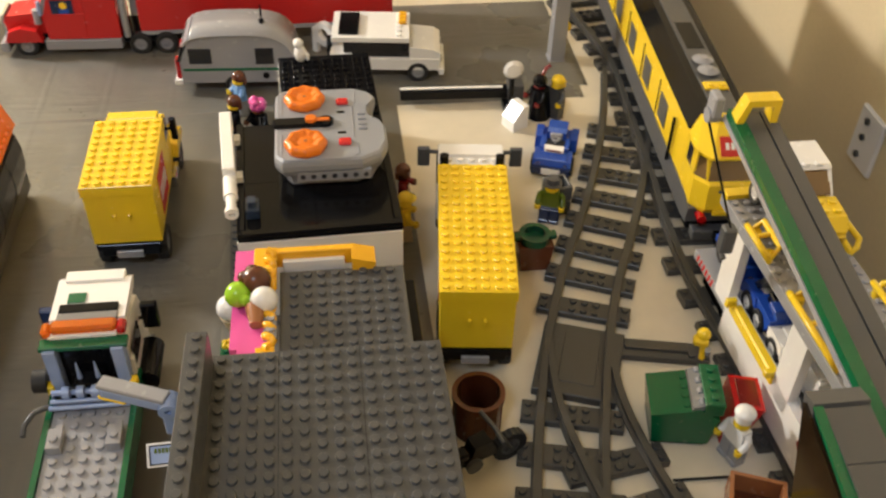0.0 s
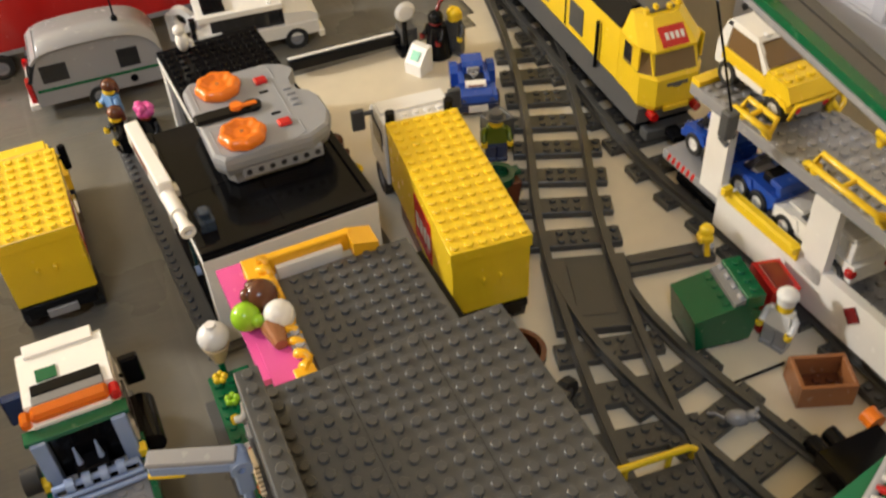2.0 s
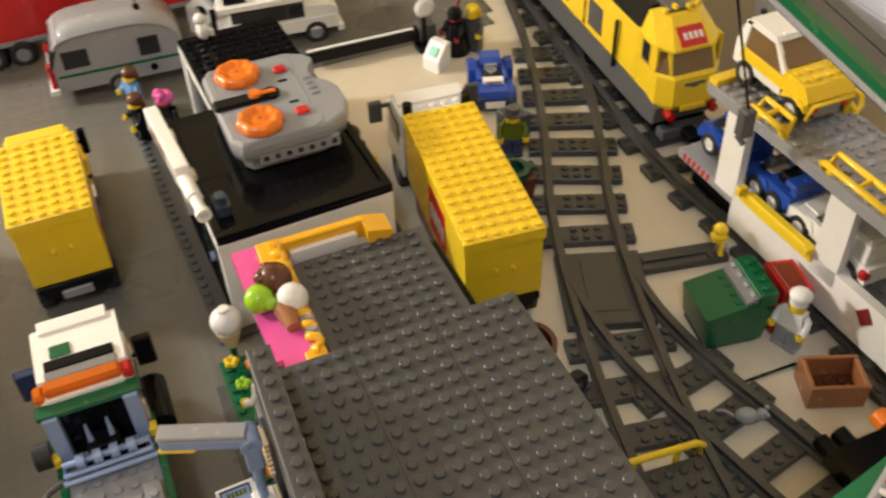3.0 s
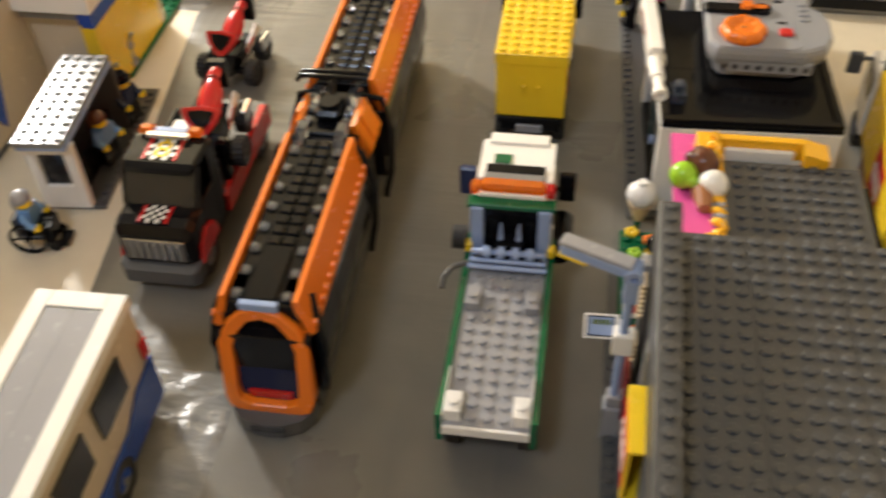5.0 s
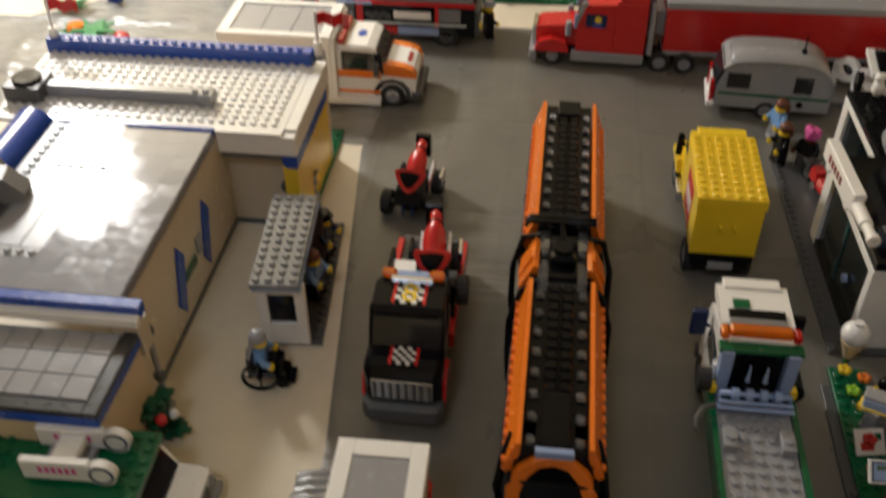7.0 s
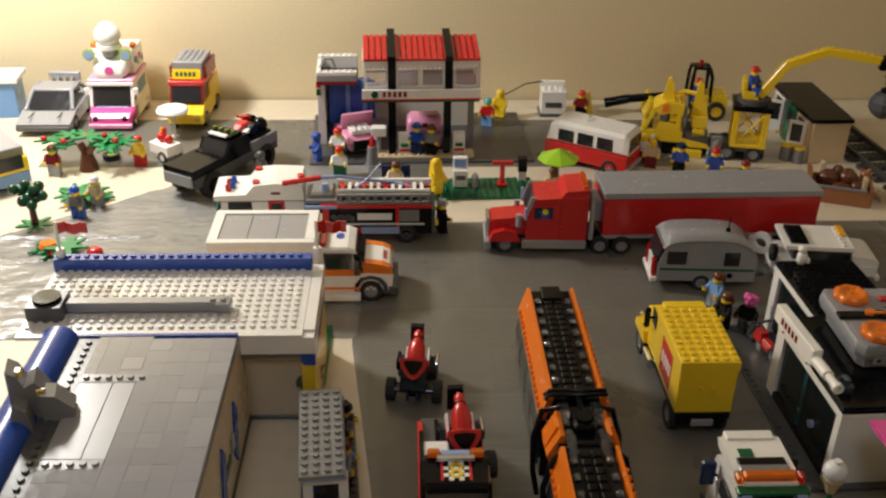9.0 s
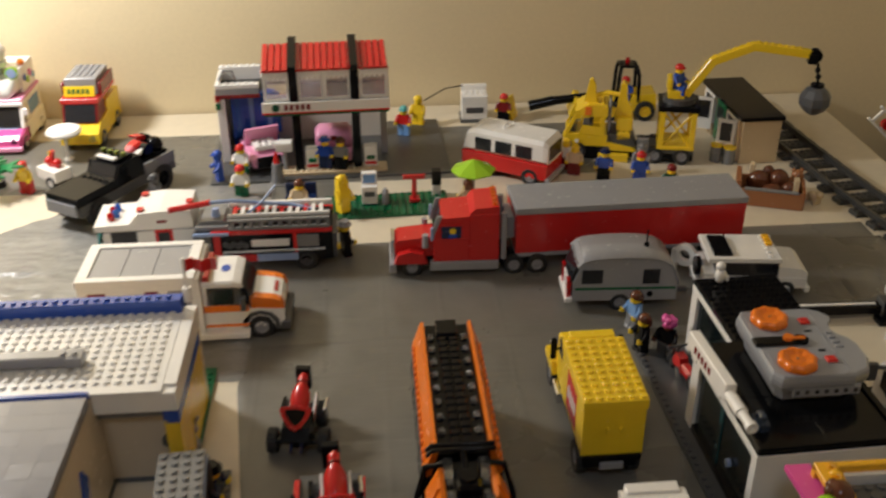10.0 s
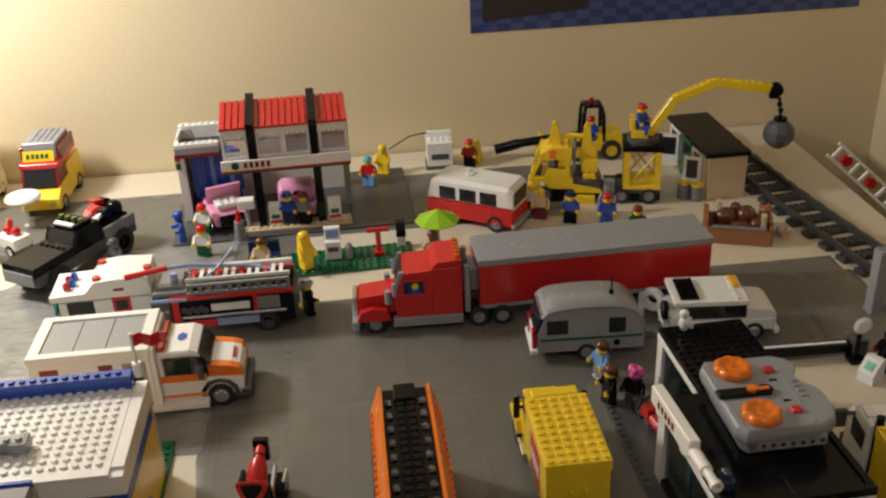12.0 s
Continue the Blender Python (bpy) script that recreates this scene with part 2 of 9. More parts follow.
# ---- mesh building ----
class Form:
    """Collects the faces of one part, in millimetres."""

    def __init__(self):
        self.v, self.f, self.m, self.s = [], [], [], []

    def add(self, verts, faces, m=0, smooth=False):
        o = len(self.v)
        self.v += [tuple(p) for p in verts]
        for f in faces:
            self.f.append([i + o for i in f])
            self.m.append(m)
            self.s.append(smooth)
        return self

    def box(self, x0, y0, z0, x1, y1, z1, c=0.25, m=0):
        c = min(c, 0.45 * min(x1 - x0, y1 - y0, z1 - z0))
        vs, idx = [], {}
        for ax in range(3):
            for sx in (0, 1):
                for sy in (0, 1):
                    for sz in (0, 1):
                        s = (sx, sy, sz)
                        p = []
                        for k, (a, b) in enumerate(((x0, x1), (y0, y1), (z0, z1))):
                            d = 0 if k == ax else c
                            p.append(b - d if s[k] else a + d)
                        idx[(ax, s)] = len(vs)
                        vs.append(p)
        fs = []
        for ax in range(3):
            u, w = (ax + 1) % 3, (ax + 2) % 3
            for side in (0, 1):
                q = []
                for a, b in ((0, 0), (1, 0), (1, 1), (0, 1)):
                    s = [0, 0, 0]
                    s[ax], s[u], s[w] = side, a, b
                    q.append(idx[(ax, tuple(s))])
                fs.append(q if side else q[::-1])
        for ax in range(3):
            u, w = (ax + 1) % 3, (ax + 2) % 3
            for a in (0, 1):
                for b in (0, 1):
                    s0, s1 = [0, 0, 0], [0, 0, 0]
                    s0[u], s0[w], s1[u], s1[w] = a, b, a, b
                    s0[ax], s1[ax] = 0, 1
                    q = [idx[(u, tuple(s0))], idx[(u, tuple(s1))], idx[(w, tuple(s1))], idx[(w, tuple(s0))]]
                    fs.append(q if a != b else q[::-1])
        for sx in (0, 1):
            for sy in (0, 1):
                for sz in (0, 1):
                    s = (sx, sy, sz)
                    q = [idx[(k, s)] for k in range(3)]
                    fs.append(q if (sx + sy + sz) % 2 else q[::-1])
        return self.add(vs, fs, m)

    def cyl(self, p, r, h, axis=2, n=16, r2=None, m=0, caps=(1, 1)):
        r2 = r if r2 is None else r2
        u, w = (axis + 1) % 3, (axis + 2) % 3
        lo, hi = [], []
        for i in range(n):
            a = 2 * math.pi * i / n
            for ring, rad, off in ((lo, r, 0), (hi, r2, h)):
                q = [0, 0, 0]
                q[u], q[w], q[axis] = p[u] + rad * math.cos(a), p[w] + rad * math.sin(a), p[axis] + off
                ring.append(q)
        self.add(lo + hi, [(i, (i + 1) % n, n + (i + 1) % n, n + i) for i in range(n)], m, True)
        if caps[0]:
            self.add(lo, [list(range(n))[::-1]], m)
        if caps[1]:
            self.add(hi, [list(range(n))], m)
        return self

    def ring(self, p, r, rin, h, axis=2, n=16, m=0):
        """A thick-walled tube along an axis."""
        u, w = (axis + 1) % 3, (axis + 2) % 3
        rings = []
        for rad, off in ((r, 0), (r, h), (rin, h), (rin, 0)):
            g = []
            for i in range(n):
                a = 2 * math.pi * i / n
                q = [0, 0, 0]
                q[u], q[w], q[axis] = p[u] + rad * math.cos(a), p[w] + rad * math.sin(a), p[axis] + off
                g.append(q)
            rings.append(g)
        for k in range(4):
            self.add(rings[k] + rings[(k + 1) % 4], [(i, (i + 1) % n, n + (i + 1) % n, n + i) for i in range(n)], m, k in (0, 2))
        return self

    def studs(self, x0, y0, z, nx, ny, m=0, n=12, skip=None, step=8.0, r=2.4, h=1.7):
        """A field of studs; (x0, y0) is the corner of the first stud's square."""
        for i in range(nx):
            for j in range(ny):
                if skip and skip(i, j):
                    continue
                p = (x0 + step * (i + 0.5), y0 + step * (j + 0.5), z)
                self.cyl(p, r, h - 0.3, 2, n, None, m, (0, 0))
                self.cyl((p[0], p[1], z + h - 0.3), r, 0.3, 2, n, r - 0.3, m, (0, 1))
        return self

    def plate(self, x0, y0, z0, nx, ny, h=3.2, m=0, c=0.2, studs=True):
        self.box(x0, y0, z0, x0 + 8 * nx, y0 + 8 * ny, z0 + h, c, m)
        return self.studs(x0, y0, z0 + h, nx, ny, m) if studs else self

    def prism(self, poly, axis, a, b, m=0, smooth=False):
        """A polygon drawn in the two axes after `axis`, pushed from a to b along it."""
        u, w = (axis + 1) % 3, (axis + 2) % 3
        n = len(poly)
        area = sum(poly[i][0] * poly[(i + 1) % n][1] - poly[(i + 1) % n][0] * poly[i][1] for i in range(n))
        poly = poly if area > 0 else poly[::-1]
        lo, hi = [], []
        for s, t in poly:
            for ring, off in ((lo, a), (hi, b)):
                q = [0, 0, 0]
                q[u], q[w], q[axis] = s, t, off
                ring.append(q)
        self.add(lo + hi, [(i, (i + 1) % n, n + (i + 1) % n, n + i) for i in range(n)], m, smooth)
        self.add(lo, [list(range(n))[::-1]], m)
        return self.add(hi, [list(range(n))], m)

    def side(self, poly, y0, y1, m=0, smooth=False):
        """A profile in x and z, pushed along y."""
        return self.prism([(z, x) for x, z in poly], 1, y0, y1, m, smooth)

    def ball(self, p, r, seg=14, m=0, sq=(1, 1, 1)):
        rows = seg // 2
        vs = [(p[0], p[1], p[2] + r * sq[2])]
        for i in range(1, rows):
            a = math.pi * i / rows
            for j in range(seg):
                b = 2 * math.pi * j / seg
                vs.append((p[0] + r * sq[0] * math.sin(a) * math.cos(b), p[1] + r * sq[1] * math.sin(a) * math.sin(b), p[2] + r * sq[2] * math.cos(a)))
        vs.append((p[0], p[1], p[2] - r * sq[2]))
        fs = [(0, 1 + j, 1 + (j + 1) % seg) for j in range(seg)]
        for i in range(rows - 2):
            o = 1 + i * seg
            fs += [(o + j, o + seg + j, o + seg + (j + 1) % seg, o + (j + 1) % seg) for j in range(seg)]
        o = 1 + (rows - 2) * seg
        fs += [(o + j, len(vs) - 1, o + (j + 1) % seg) for j in range(seg)]
        return self.add(vs, fs, m, True)

    def rod(self, pts, r, n=8, m=0):
        """A round bar through the points."""
        pts = [Vector(p) for p in pts]
        vs = []
        for i, p in enumerate(pts):
            d = (pts[min(i + 1, len(pts) - 1)] - pts[max(i - 1, 0)]).normalized()
            q = d.to_track_quat("Z", "Y")
            for j in range(n):
                a = 2 * math.pi * j / n
                vs.append(p + q @ Vector((r * math.cos(a), r * math.sin(a), 0)))
        fs = []
        for i in range(len(pts) - 1):
            fs += [(i * n + j, i * n + (j + 1) % n, (i + 1) * n + (j + 1) % n, (i + 1) * n + j) for j in range(n)]
        self.add(vs, fs, m, True)
        self.add(vs[:n], [list(range(n))[::-1]], m)
        return self.add(vs[-n:], [list(range(n))], m)

    def loft(self, secs, m=0, smooth=False, k=0.45):
        """Eight-sided sections along x: (x, half width, bottom, top), corners cut by k."""
        rings = []
        for x, w, z0, z1 in secs:
            c = k * min(w, (z1 - z0) / 2)
            rings.append([(x, -w + c, z0), (x, w - c, z0), (x, w, z0 + c), (x, w, z1 - c), (x, w - c, z1), (x, -w + c, z1), (x, -w, z1 - c), (x, -w, z0 + c)])
        return self.skin(rings, m, smooth)

    def skin(self, rings, m=0, smooth=False, closed=True, ends=(1, 1)):
        """One joined surface through rings of equal length."""
        n, vs, fs = len(rings[0]), [p for g in rings for p in g], []
        for k in range(len(rings) - 1):
            for i in range(n if closed else n - 1):
                j = (i + 1) % n
                fs.append((k * n + i, k * n + j, (k + 1) * n + j, (k + 1) * n + i))
        if ends[0]:
            fs.append(list(range(n))[::-1])
        if ends[1]:
            fs.append([(len(rings) - 1) * n + i for i in range(n)])
        return self.add(vs, fs, m, smooth)

    def moved(self, m, start=0):
        """Turns and shifts (millimetres) all points from start on."""
        self.v[start:] = [tuple(m @ Vector(p)) for p in self.v[start:]]
        return self


def mesh_of(name, form, mats):
    me = bpy.data.meshes.new(name)
    me.from_pydata([(x * 0.001, y * 0.001, z * 0.001) for x, y, z in form.v], [], form.f)
    for m in mats if isinstance(mats, (list, tuple)) else (mats,):
        me.materials.append(m)
    me.polygons.foreach_set("material_index", form.m)
    me.polygons.foreach_set("use_smooth", form.s)
    me.update()
    return me


def thing(name, label, category, x, y, turn=0.0, z=0.0, group="", kind=""):
    ob = new(name)
    ob.empty_display_size = 0.01
    ob.matrix_world = pose(x, y, z, 0, 0, turn)
    return tagged(ob, label, category, group, kind)


def part(name, form, mats, parent, label="", at=None):
    ob = new(name, form if isinstance(form, bpy.types.Mesh) else mesh_of(name, form, mats))
    ob.parent = parent
    if at is not None:
        ob.matrix_basis = at
    return tagged(ob, label)


def solo(name, form, mats, label, category, m, group="", kind=""):
    ob = new(name, mesh_of(name, form, mats))
    ob.matrix_world = m
    return tagged(ob, label, category, group, kind)


WHEELS = {}


def wheel(parent, x, y, r=9.0, w=7.0, rim=None, z=None, out=1):
    """A tyre with tread and a spoked rim; the axle lies along y. out: the side its rim faces."""
    key = (r, w)
    if key not in WHEELS:
        t, n = Form(), 72
        vs = []
        for i in range(n):
            a, q = 2 * math.pi * i / n, r if i % 4 < 2 else r * 0.955
            for rad, side in ((r * 0.56, -w * 0.44), (r * 0.66, -w * 0.5), (r * 0.92, -w * 0.5), (q, -w * 0.42), (q, w * 0.42), (r * 0.92, w * 0.5), (r * 0.66, w * 0.5), (r * 0.56, w * 0.44)):
                vs.append((rad * math.sin(a), side, rad * math.cos(a)))
        t.add(vs, [(8 * i + k, 8 * i + (k + 1) % 8, 8 * ((i + 1) % n) + (k + 1) % 8, 8 * ((i + 1) % n) + k) for i in range(n) for k in range(8)])
        k = Form().ring((0, -w * 0.42, 0), r * 0.58, r * 0.46, w * 0.84, 1, 20).cyl((0, -w * 0.20, 0), r * 0.5, w * 0.4, 1, 20)
        k.cyl((0, -w * 0.46, 0), r * 0.18, w * 0.92, 1, 10)
        for i in range(6):
            a = 2 * math.pi * i / 6
            s = len(k.v)
            k.box(r * 0.12, -w * 0.34, -r * 0.06, r * 0.5, w * 0.34, r * 0.06, 0.1)
            k.moved(Matrix.Rotation(a, 4, "Y"), s)
        WHEELS[key] = (mesh_of("tyre", t, RUBBER), k)
    t, k = WHEELS[key]
    ob = part("wheel", t, None, parent, at=pose(x * 0.001, y * 0.001, (r if z is None else z) * 0.001))
    part("rim", k, rim or LIGHT_GREY, ob)
    return ob


def axles(parent, xs, half, r=9.0, w=7.0, rim=None):
    for x in xs:
        for s in (-1, 1):
            wheel(parent, x, s * half, r, w, rim)


def figure(x, y, turn, torso, legs, hat=None, head=YELLOW, z=0.0, label="", hat_kind="cap", group="", seated=False, hair=None):
    """A little brick figure, one plain mesh."""
    f = Form()
    if seated:
        for s in (-1, 1):
            f.box(-2, s * 4 - 3.9, 0, 12, s * 4 + 3.9, 6.5, 0.6, 1)
            f.box(9, s * 4 - 3.9, -6, 14, s * 4 + 3.9, 6.5, 0.6, 1)
        b = 6.0
    else:
        for s in (-1, 1):
            f.box(-4, s * 4 - 3.9, 0, 5, s * 4 + 3.9, 3.5, 0.6, 1)
            f.box(-4, s * 4 - 3.9, 3, 3.8, s * 4 + 3.9, 13.5, 0.6, 1)
        f.box(-3.9, -8, 13.3, 3.9, 8, 16, 0.4, 1)
        b = 16.0
    w0, w1 = 7.9, 5.9
    f.add([(-3.9, -w0, b), (3.9, -w0, b), (3.9, w0, b), (-3.9, w0, b), (-3.6, -w1, b + 13), (3.6, -w1, b + 13), (3.6, w1, b + 13), (-3.6, w1, b + 13)],
          [(0, 1, 5, 4), (1, 2, 6, 5), (2, 3, 7, 6), (3, 0, 4, 7), (4, 5, 6, 7), (3, 2, 1, 0)], 0)
    for s in (-1, 1):
        f.rod([(0, s * 6.4, b + 11), (0.5, s * 8.6, b + 9), (2.5, s * 9.4, b + 4.5), (6, s * 9.2, b + 2.5)], 2.3, 8, 0)
        f.ring((7.0, s * 9.2, b + 0.5), 2.4, 1.4, 3.2, 2, 10, 3)
    f.cyl((0, 0, b + 13), 3.0, 1.2, 2, 12, None, 3)
    f.cyl((0, 0, b + 13.8), 4.4, 0.9, 2, 16, 5.1, 3, (1, 0)).cyl((0, 0, b + 14.7), 5.1, 6.6, 2, 16, None, 3, (0, 0)).cyl((0, 0, b + 21.3), 5.1, 0.9, 2, 16, 4.4, 3)
    f.cyl((0, 0, b + 22.2), 2.4, 1.7, 2, 12, None, 3)
    if hat is not None:
        if hat_kind == "cap":
            f.ball((0, 0, b + 20.5), 5.9, 14, 2, (1, 1, 0.85)).cyl((2.6, 0, b + 19.6), 5.6, 1.0, 2, 14, None, 2)
        elif hat_kind == "chef":
            f.cyl((0, 0, b + 19.5), 5.4, 4, 2, 14, None, 2).ball((0, 0, b + 25), 6.6, 14, 2, (1, 1, 0.6))
        elif hat_kind == "hair":
            f.ball((-0.8, 0, b + 20), 6.2, 14, 2, (1, 1, 0.9)).box(-6.4, -5.2, b + 13, -2.5, 5.2, b + 21, 1.2, 2)
        elif hat_kind == "bush":
            for i in range(9):
                a = i * 2.4
                f.ball((4 * math.cos(a), 4 * math.sin(a), b + 20 + (i % 3) * 2), 3.6, 8, 2)
        elif hat_kind == "plume":
            f.ball((0, 0, b + 20), 6.6, 14, 2, (1, 1, 0.95)).rod([(-2, 0, b + 25), (-5, 0, b + 31), (-9, 0, b + 33)], 1.8, 8, 3)
            f.cyl((-1.5, 0, 0.5), 11.5, b + 12, 2, 14, 7.5, 0)
        elif hat_kind == "flat":
            f.cyl((0, 0, b + 20), 7.4, 1.0, 2, 16, None, 2).cyl((0, 0, b + 21), 5.2, 4.0, 2, 16, 4.6, 2)
    return solo("toy_figure", f, [torso, legs, hat or torso, head], label, "toy figure", pose(x, y, z, 0, 0, turn), group)


# ---- the room and the table ----
def slab(name, x0, y0, z0, x1, y1, z1, mat, label, category):
    f = Form().box(x0 * 1000, y0 * 1000, z0 * 1000, x1 * 1000, y1 * 1000, z1 * 1000, 1.0)
    return solo(name, f, mat, label, category, Matrix(), kind="structure")


def sheet(name, x0, y0, x1, y1, z, step, amp, mat, label, freq=22.0, seed=0.0, ragged=0.0, left=None):
    """A thin foil lying on the table, slightly rumpled, with a rim that reaches the table."""
    nx, ny = int((x1 - x0) / step) + 1, int((y1 - y0) / step) + 1
    vs, fs = [], []
    for j in range(ny + 1):
        for i in range(nx + 1):
            y = y0 + (y1 - y0) * j / ny
            xl = left(y) if left else x0
            x = xl + (x1 - xl) * i / nx
            edge = i in (0, nx) or j in (0, ny)
            n1 = noise.noise((x * freq + seed, y * freq, seed)) + 0.6 * noise.noise((x * freq * 2.7, y * freq * 1.1 + seed, 3.1))
            h = 0 if edge else z + amp * max(0.0, n1)
            if edge and ragged:
                x += ragged * noise.noise((y * 30, x * 3, 1.0 + seed))
                y += ragged * noise.noise((x * 30, y * 3, 5.0 + seed))
            vs.append((x * 1000, y * 1000, h * 1000))
    for j in range(ny):
        for i in range(nx):
            a = j * (nx + 1) + i
            fs.append((a, a + 1, a + nx + 2, a + nx + 1))
    return solo(name, Form().add(vs, fs, 0, True), mat, label, "road", Matrix(), kind="structure")


slab("ground", -1.7, -0.9, -0.03, 0.338, 1.345, 0.0, TABLE, "cream painted board table top under the toy town", "table top")
slab("wall_back", -2.2, 1.35, -0.75, 0.62, 1.47, 2.0, WALL, "yellow cream painted room wall behind the table", "wall")
slab("wall_right", 0.50, -1.6, -0.75, 0.62, 1.35, 2.0, WALL, "yellow cream painted side wall with socket", "wall")
slab("wall_left", -2.3, -1.6, -0.75, -2.2, 1.47, 2.0, WALL, "yellow cream painted far side wall", "wall")
slab("wall_front", -2.2, -1.7, -0.75, 0.62, -1.6, 2.0, WALL, "yellow cream painted wall behind the viewer", "wall")
slab("floor", -2.3, -1.7, -0.8, 0.62, 1.47, -0.75, CARPET, "brown room floor under the table", "floor")
slab("ceiling", -2.3, -1.7, 2.0, 0.62, 1.47, 2.1, CEILING, "unseen room ceiling, greyed to cut bounced light", "ceiling")

sheet("road_main", -0.433, -0.30, 0.060, 0.752, 0.0006, 0.005, 0.0012, MAT, "grey plastic foil road, rumpled and taped down", seed=2.0,
      left=lambda y: -0.437 + max(0.0, min(0.69 - y, 0.33)) * 0.12)
sheet("road_cross", -0.433, 0.750, 0.232, 0.938, 0.0009, 0.005, 0.0012, MAT, "grey plastic foil cross road before the red lorry", seed=7.0)
sheet("road_forecourt", -0.86, 1.095, -0.03, 1.262, 0.0006, 0.007, 0.0006, MAT, "grey foil road past the filling station", seed=11.0)
sheet("road_link", -0.54, 0.936, -0.352, 1.097, 0.0009, 0.007, 0.0008, MAT, "grey foil road between the two streets", seed=13.0)
sheet("road_foil", -1.0, 0.70, -0.431, 1.10, 0.0014, 0.005, 0.0035, FOIL, "crumpled shiny grey foil road behind the station", 30.0, 5.0, 0.004,
      lambda y: -1.0 if y < 0.9 else -0.85 + (y - 0.9) * 1.28)
sheet("road_patch", 0.150, 0.770, 0.240, 0.905, 0.0022, 0.006, 0.0005, MAT, "second piece of grey foil laid over the road", seed=21.0)
sheet("foil_wrinkle", -0.345, 0.225, -0.285, 0.330, 0.0016, 0.004, 0.0045, FOIL, "shiny wrinkle in the grey foil road", 60.0, 4.0, 0.003)

# pleated foil edge beside the coach
vs, fs, n = [], [], 90
for j in range(n + 1):
    y = 205 + 140 * j / n
    for i in range(4):
        x = -410 + 8 * i + 2.5 * noise.noise((j * 0.35, i * 0.7, 2.0))
        vs.append((x, y + 3 * i * 0.4, 0.9 + (2.6 * abs(math.sin(j * 0.8)) + 1.2 * noise.noise((j * 0.5, i, 0.0)) + 1.2 if 0 < i else 0.3)))
for j in range(n):
    for i in range(3):
        a = j * 4 + i
        fs.append((a, a + 1, a + 5, a + 4))
solo("foil_pleats", Form().add(vs, fs, 0, True), FOIL, "pleated pale foil edge beside the coach", "foil", Matrix(), kind="structure")

# wall fittings
f = Form().box(-5, -21, -29, 0, 21, 29, 1.2)
for z in (-17, 2, 19):
    f.cyl((-7.5, 4, z), 3.4, 3, 0, 12, None, 1)
solo("wall_switch", f, [PAINT_WHITE, DARK_GREY], "white wall switch plate with three dark knobs", "switch plate", pose(0.4995, 0.707, -0.035))
vent = thing("wall_vent", "white louvred vent grille on the side wall", "vent", 0.4985, 0.457, 0, -0.014, kind="structure")
f = Form().box(-9, -220, 12, 0, 220, 44, 1.5).box(-9, -220, 300, 0, 220, 340, 1.5)
f.box(-9, -220, 44, 0, -203, 300, 1.5).box(-9, 203, 44, 0, 220, 300, 1.5).box(-2, -203, 44, 0, 203, 300, 0.3)
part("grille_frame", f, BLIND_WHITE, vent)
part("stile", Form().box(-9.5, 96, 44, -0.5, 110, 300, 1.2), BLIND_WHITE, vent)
f = Form().box(-3.6, -203, -0.4, 3.6, 203, 0.4, 0.15)
f.moved(Matrix.Rotation(radians(-54), 4, "Y"), 0)
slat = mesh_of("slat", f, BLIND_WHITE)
slot = mesh_of("slot", Form().box(-1.0, -3, -0.9, 0.8, 3, 0.9, 0.2), DARK_GREY)
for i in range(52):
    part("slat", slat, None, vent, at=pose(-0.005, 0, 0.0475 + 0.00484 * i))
    part("slot", slot, None, vent, at=pose(-0.0072, 0.197, 0.0475 + 0.00484 * i))
    part("slot", slot, None, vent, at=pose(-0.0072, 0.091, 0.0475 + 0.00484 * i))
poster = thing("poster", "blue chequered poster with a dark picture taped to the wall", "poster", 0.167, 1.3495, 0, 0.166)
f = Form()
for i in range(30):
    for j in range(4):
        f.box(-279 + 18.6 * i, -0.6, 0.5 + 11 * j, -279 + 18.6 * (i + 1), 0, 0.5 + 11 * (j + 1), 0.05, (i + j) % 2)
f.box(-279, -0.6, 44.5, -240, 0, 400, 0.05).box(240, -0.6, 44.5, 279, 0, 400, 0.05)
part("border", f, [POSTER_BLUE, POSTER_PALE], poster)
part("picture", Form().add([(-262, -1.2, 16), (-120, -1.2, 24), (-100, -1.2, 60), (240, -1.2, 60), (240, -1.2, 400), (-262, -1.2, 400)], [(0, 1, 2, 3, 4, 5)]), POSTER_DARK, poster, "dark printed picture")
part("tack", Form().cyl((-258, -2.5, 10), 4, 2.5, 1, 10), BLUE, poster)


# ---- railway ----
def spline(pts, step):
    """Points at even steps along a smooth line through pts, with headings."""
    pts = [Vector((*p, 0)) for p in pts]
    dense = []
    for i in range(len(pts) - 1):
        a, b, c, d = pts[max(i - 1, 0)], pts[i], pts[i + 1], pts[min(i + 2, len(pts) - 1)]
        for k in range(40):
            t = k / 40
            dense.append(0.5 * (2 * b + (c - a) * t + (2 * a - 5 * b + 4 * c - d) * t * t + (3 * b - a - 3 * c + d) * t ** 3))
    dense.append(pts[-1])
    out, go = [], 0.0
    for p, q in zip(dense, dense[1:]):
        d = (q - p).length
        while go <= d:
            out.append((p + (q - p) * (go / d), math.atan2(q.y - p.y, q.x - p.x)))
            go += step
        go -= d
    return out


f = Form().box(-8, -32, 0, 8, 32, 5.4, 0.5)
f.studs(-8, -32, 5.4, 2, 1, 0, 8).studs(-8, 24, 5.4, 2, 1, 0, 8).studs(-8, -12, 5.4, 2, 3, 0, 8)
SLEEPER = mesh_of("sleeper", f, TRACK_GREY)
RAIL = [(-3.4, 4.5), (3.4, 4.5), (3.4, 5.6), (1.2, 6.4), (1.2, 9.4), (2.3, 10.0), (2.3, 11.6), (-2.3, 11.6), (-2.3, 10.0), (-1.2, 9.4), (-1.2, 6.4), (-3.4, 5.6)]


